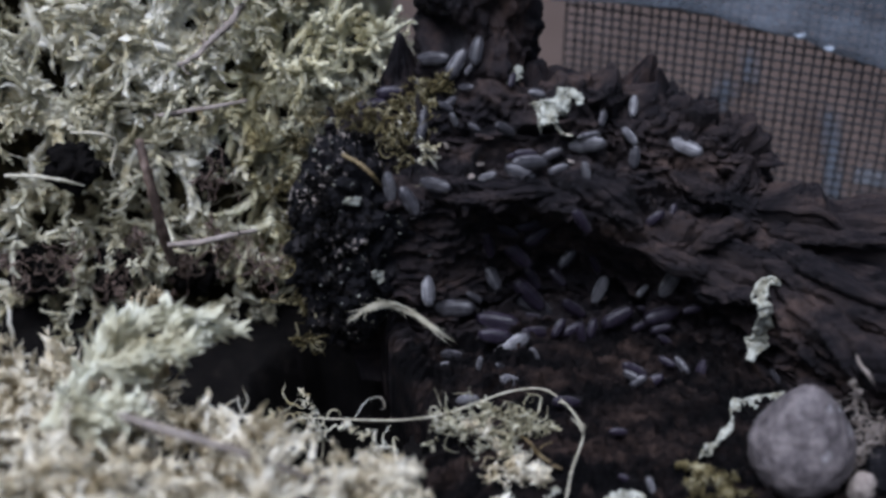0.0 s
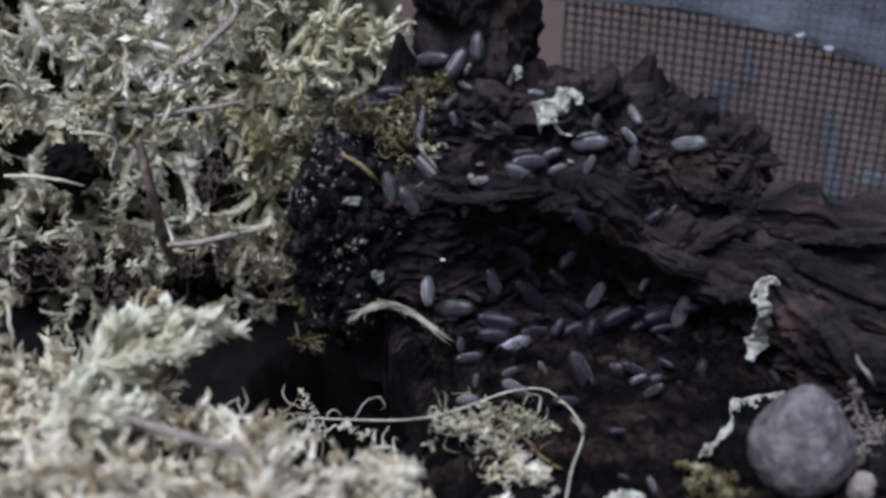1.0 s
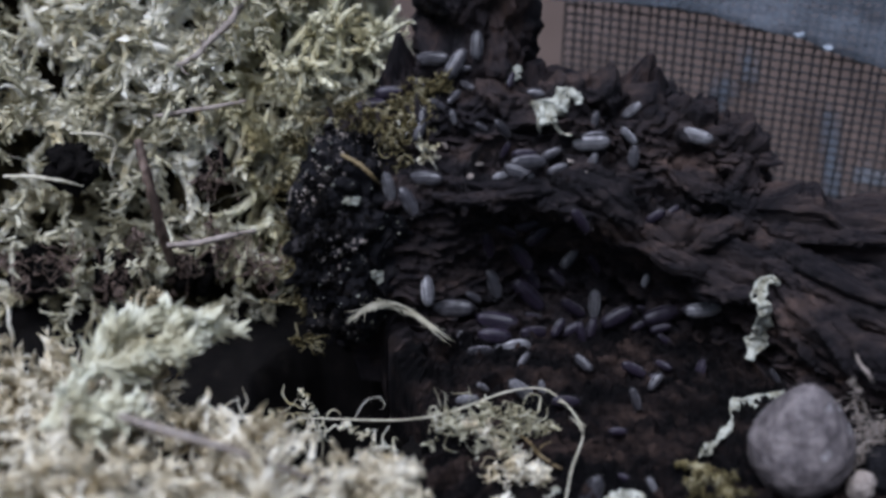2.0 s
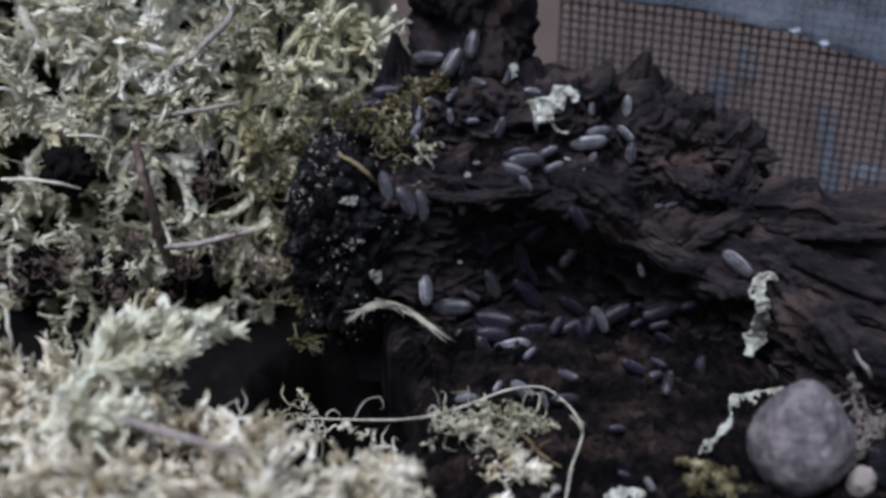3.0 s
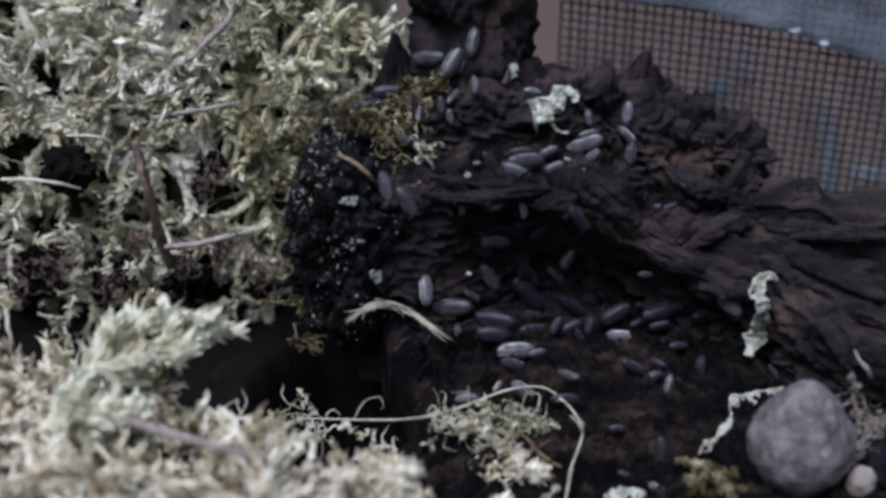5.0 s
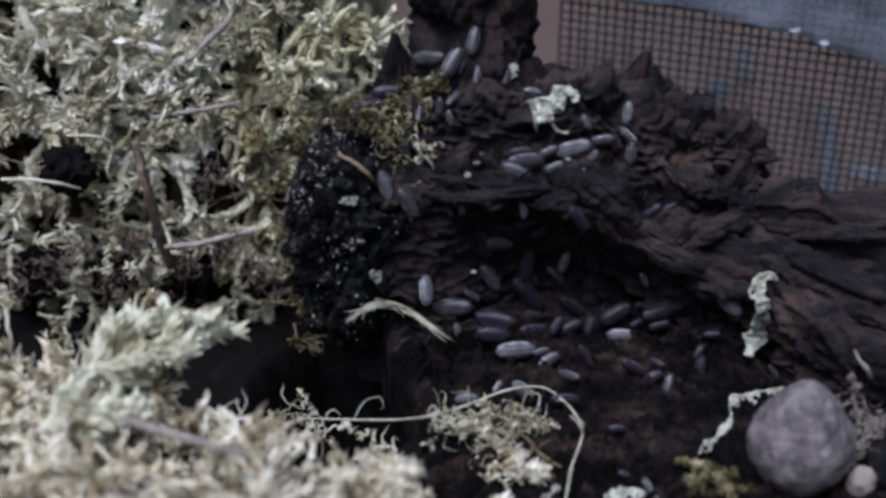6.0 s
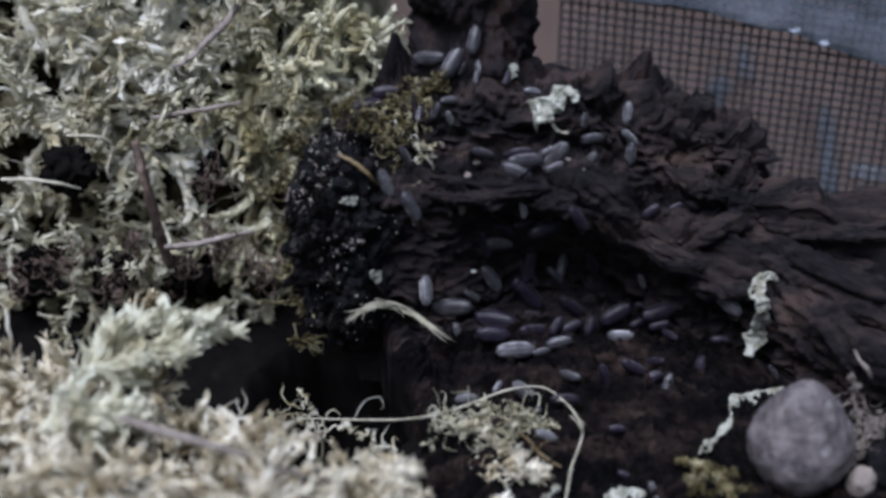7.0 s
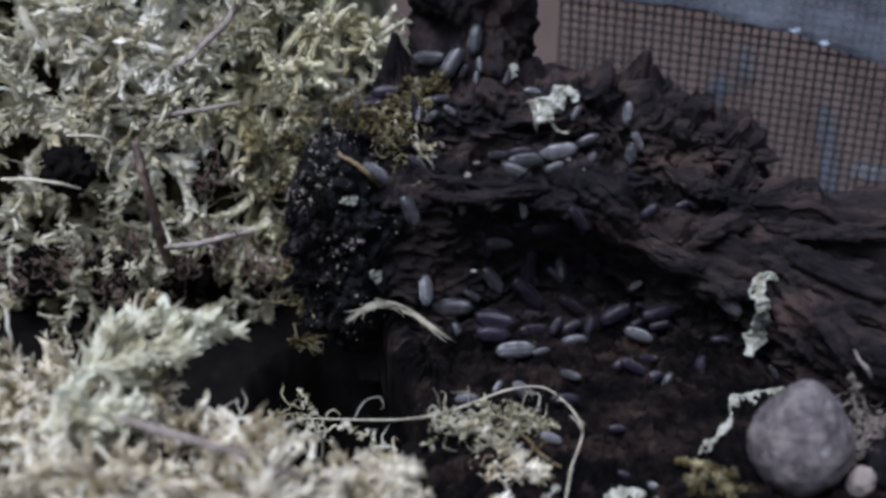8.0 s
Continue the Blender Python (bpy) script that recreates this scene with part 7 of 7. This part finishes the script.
    walk(WALKERS[37], [
        (0.00, pose(0.0596, -0.0121, 0.0140, -62, -36, 143)),
        (0.17, pose(0.0587, -0.0150, 0.0153, -66, -12, 158)),
        (0.33, pose(0.0579, -0.0149, 0.0141, -65, 17, 165)),
        (0.50, pose(0.0575, -0.0156, 0.0137, 118, 142, 2)),
        (0.67, pose(0.0544, -0.0218, 0.0174, -47, 36, -175)),
        (0.83, pose(0.0526, -0.0237, 0.0171, -47, 34, -171)),
        (1.00, pose(0.0511, -0.0249, 0.0163, -55, 33, -171)),
        (1.17, pose(0.0484, -0.0266, 0.0162, -56, 28, 179)),
        (1.33, pose(0.0465, -0.0283, 0.0162, -62, 15, 180)),
        (1.50, pose(0.0442, -0.0292, 0.0160, -59, 7, 172)),
        (1.70, pose(0.0438, -0.0289, 0.0160, -58, 2, 179)),
        (1.87, pose(0.0451, -0.0288, 0.0165, -27, 53, -140)),
        (2.03, pose(0.0466, -0.0284, 0.0165, 49, 41, -48)),
        (2.20, pose(0.0483, -0.0282, 0.0168, 59, -8, -9)),
        (2.40, pose(0.0507, -0.0260, 0.0168, 56, -31, 3)),
        (2.60, pose(0.0530, -0.0235, 0.0171, 38, -51, 21)),
        (2.80, pose(0.0558, -0.0193, 0.0156, 7, -64, 60)),
        (2.87, pose(0.0554, -0.0214, 0.0166, -59, -29, 141)),
        (2.93, pose(0.0551, -0.0234, 0.0176, -61, 24, 168)),
        (3.00, pose(0.0547, -0.0255, 0.0186, -6, 65, -121)),
        (3.25, pose(0.0546, -0.0272, 0.0163, -13, 71, -125)),
        (3.50, pose(0.0539, -0.0297, 0.0146, -4, 62, -118)),
        (4.00, pose(0.0530, -0.0323, 0.0150, 2, 61, -111)),
        (4.50, pose(0.0520, -0.0333, 0.0140, 15, 56, -104)),
        (4.67, pose(0.0522, -0.0369, 0.0134, -1, 53, -103)),
        (4.85, pose(0.0511, -0.0425, 0.0146, 3, 57, -101)),
        (5.03, pose(0.0506, -0.0466, 0.0152, 9, 63, -99)),
        (5.20, pose(0.0506, -0.0493, 0.0131, -6, 62, -97)),
        (5.40, pose(0.0498, -0.0529, 0.0120, 2, 60, -99)),
        (5.60, pose(0.0486, -0.0601, 0.0148, 3, 51, -99)),
        (5.80, pose(0.0479, -0.0627, 0.0128, 14, 46, -100)),
        (8.00, pose(0.0479, -0.0627, 0.0128, 14, 46, -100))])
    walk(WALKERS[38], [
        (0.00, pose(0.0619, -0.0046, 0.0259, 62, -21, -1)),
        (4.70, pose(0.0627, -0.0036, 0.0237, 66, -22, -4)),
        (4.97, pose(0.0649, -0.0044, 0.0232, 54, -19, 2)),
        (5.25, pose(0.0666, -0.0073, 0.0239, 56, -17, 8)),
        (5.53, pose(0.0688, -0.0074, 0.0222, 54, -22, 3)),
        (5.80, pose(0.0707, -0.0076, 0.0208, 51, -28, -4)),
        (6.00, pose(0.0676, -0.0085, 0.0198, 48, -22, -22)),
        (6.25, pose(0.0666, -0.0100, 0.0192, 58, -36, -0)),
        (6.50, pose(0.0658, -0.0095, 0.0178, 43, -56, 11)),
        (6.75, pose(0.0683, -0.0052, 0.0146, 64, -39, -12)),
        (7.00, pose(0.0695, -0.0095, 0.0189, 61, -14, -18)),
        (8.00, pose(0.0695, -0.0095, 0.0189, 61, -14, -18))])
    walk(WALKERS[39], [
        (0.00, pose(0.0564, -0.0024, 0.0143, 61, 15, -29)),
        (4.50, pose(0.0568, -0.0052, 0.0148, 70, 22, -21)),
        (4.93, pose(0.0588, -0.0093, 0.0171, 59, -4, -5)),
        (5.37, pose(0.0610, -0.0101, 0.0161, 63, -39, -2)),
        (5.80, pose(0.0634, -0.0111, 0.0148, 44, -61, 27)),
        (6.00, pose(0.0643, -0.0109, 0.0161, 38, -62, 32)),
        (6.50, pose(0.0622, -0.0092, 0.0160, 49, -47, 16)),
        (6.67, pose(0.0611, -0.0079, 0.0161, 10, -67, 71)),
        (6.83, pose(0.0593, -0.0071, 0.0168, -54, -53, 135)),
        (7.00, pose(0.0579, -0.0040, 0.0162, -63, -15, 150)),
        (7.50, pose(0.0564, -0.0016, 0.0160, -64, -16, 160)),
        (8.00, pose(0.0546, 0.0008, 0.0156, -69, -14, 165))])
    walk(WALKERS[40], [
        (0.00, pose(0.0347, -0.0044, 0.0173, 26, 59, -69)),
        (4.50, pose(0.0351, -0.0047, 0.0164, 33, 63, -67)),
        (5.15, pose(0.0345, -0.0072, 0.0164, 46, 59, -61)),
        (5.80, pose(0.0342, -0.0137, 0.0195, 45, 59, -53)),
        (6.00, pose(0.0351, -0.0146, 0.0180, 52, 50, -47)),
        (6.17, pose(0.0375, -0.0152, 0.0173, 61, 45, -21)),
        (6.33, pose(0.0397, -0.0159, 0.0164, 65, 27, -17)),
        (6.50, pose(0.0419, -0.0167, 0.0154, 67, 10, -11)),
        (6.75, pose(0.0408, -0.0172, 0.0147, 62, 36, -29)),
        (7.00, pose(0.0399, -0.0194, 0.0156, 34, 58, -59)),
        (7.33, pose(0.0417, -0.0170, 0.0146, 59, 35, -27)),
        (7.67, pose(0.0433, -0.0170, 0.0157, 69, 7, -10)),
        (8.00, pose(0.0447, -0.0160, 0.0165, 63, -27, -1))])
    walk(WALKERS[41], [
        (0.00, pose(0.0201, -0.0359, 0.0133, 53, 22, -3)),
        (6.00, pose(0.0201, -0.0362, 0.0130, 54, 24, -2)),
        (6.50, pose(0.0217, -0.0369, 0.0124, 53, 19, -9)),
        (6.75, pose(0.0233, -0.0391, 0.0134, 57, 20, -8)),
        (7.00, pose(0.0242, -0.0421, 0.0162, 52, 12, -16)),
        (8.00, pose(0.0253, -0.0429, 0.0160, 53, 9, -17))])
    walk(WALKERS[42], [
        (0.00, pose(0.0475, -0.0547, 0.0133, 41, 42, -62)),
        (1.50, pose(0.0479, -0.0546, 0.0134, 42, 46, -52)),
        (3.00, pose(0.0473, -0.0558, 0.0133, 48, 38, -52)),
        (3.50, pose(0.0482, -0.0562, 0.0127, 62, 31, -28)),
        (4.50, pose(0.0486, -0.0590, 0.0162, 64, -1, -15)),
        (5.25, pose(0.0485, -0.0562, 0.0129, 57, 30, -20)),
        (6.00, pose(0.0468, -0.0559, 0.0131, 51, 43, -48)),
        (7.00, pose(0.0479, -0.0569, 0.0129, 40, 54, -54)),
        (8.00, pose(0.0485, -0.0566, 0.0134, 62, 11, -25))])
    walk(WALKERS[43], [
        (0.00, pose(0.0234, 0.0073, 0.0405, 69, -39, 16)),
        (4.50, pose(0.0248, 0.0089, 0.0401, 74, -48, 10)),
        (6.00, pose(0.0255, 0.0092, 0.0403, 62, -36, 20)),
        (7.00, pose(0.0256, 0.0027, 0.0446, 64, -24, 10)),
        (8.00, pose(0.0261, 0.0029, 0.0448, 69, -15, 4))])
    walk(WALKERS[44], [
        (0.00, pose(0.0182, 0.0074, 0.0336, 52, 32, -25)),
        (1.70, pose(0.0190, 0.0084, 0.0329, 53, 37, -27)),
        (2.80, pose(0.0200, 0.0092, 0.0314, 24, 55, -63)),
        (4.50, pose(0.0198, 0.0100, 0.0299, 27, 63, -62)),
        (6.00, pose(0.0217, 0.0116, 0.0275, -10, 46, -105)),
        (8.00, pose(0.0222, 0.0114, 0.0265, -23, 59, -109))])
    walk(WALKERS[45], [
        (0.00, pose(0.0120, 0.0076, 0.0261, 3, 26, -64)),
        (3.00, pose(0.0126, 0.0073, 0.0239, 14, 45, -59)),
        (4.50, pose(0.0118, 0.0072, 0.0263, 12, 36, -53)),
        (8.00, pose(0.0127, 0.0072, 0.0252, 21, 37, -45))])
    walk(WALKERS[46], [
        (0.00, pose(0.0313, 0.0104, 0.0307, 59, -51, 18)),
        (4.50, pose(0.0324, 0.0098, 0.0305, 53, -53, 25)),
        (6.50, pose(0.0311, 0.0116, 0.0271, 26, -68, 52)),
        (8.00, pose(0.0307, 0.0120, 0.0255, -17, -59, 101))])
    walk(WALKERS[47], [
        (0.00, pose(0.0476, -0.0221, 0.0170, 57, -43, -7)),
        (1.00, pose(0.0477, -0.0221, 0.0175, 63, -37, -7)),
        (1.67, pose(0.0503, -0.0232, 0.0184, 51, -52, 5)),
        (2.33, pose(0.0527, -0.0238, 0.0170, 29, -55, 39)),
        (3.00, pose(0.0545, -0.0259, 0.0179, -3, -60, 71)),
        (8.00, pose(0.0550, -0.0223, 0.0159, 24, -61, 50))])
    walk(springtail, [(0.0, pose(*(-0.0040, -0.0001, 0.0382))), (1.0, pose(*(-0.0006, 0.0000, 0.0366))), (1.5, pose(*(0.0018, 0.0024, 0.0364))), (3.0, pose(*(0.0042, 0.0053, 0.0319))),
                      (3.5, pose(*(0.0045, 0.0046, 0.0303))), (4.5, pose(*(0.0056, 0.0041, 0.0289))), (6.0, pose(*(0.0078, 0.0053, 0.0288))), (8.0, pose(*(0.0078, 0.0054, 0.0290)))])


motions()
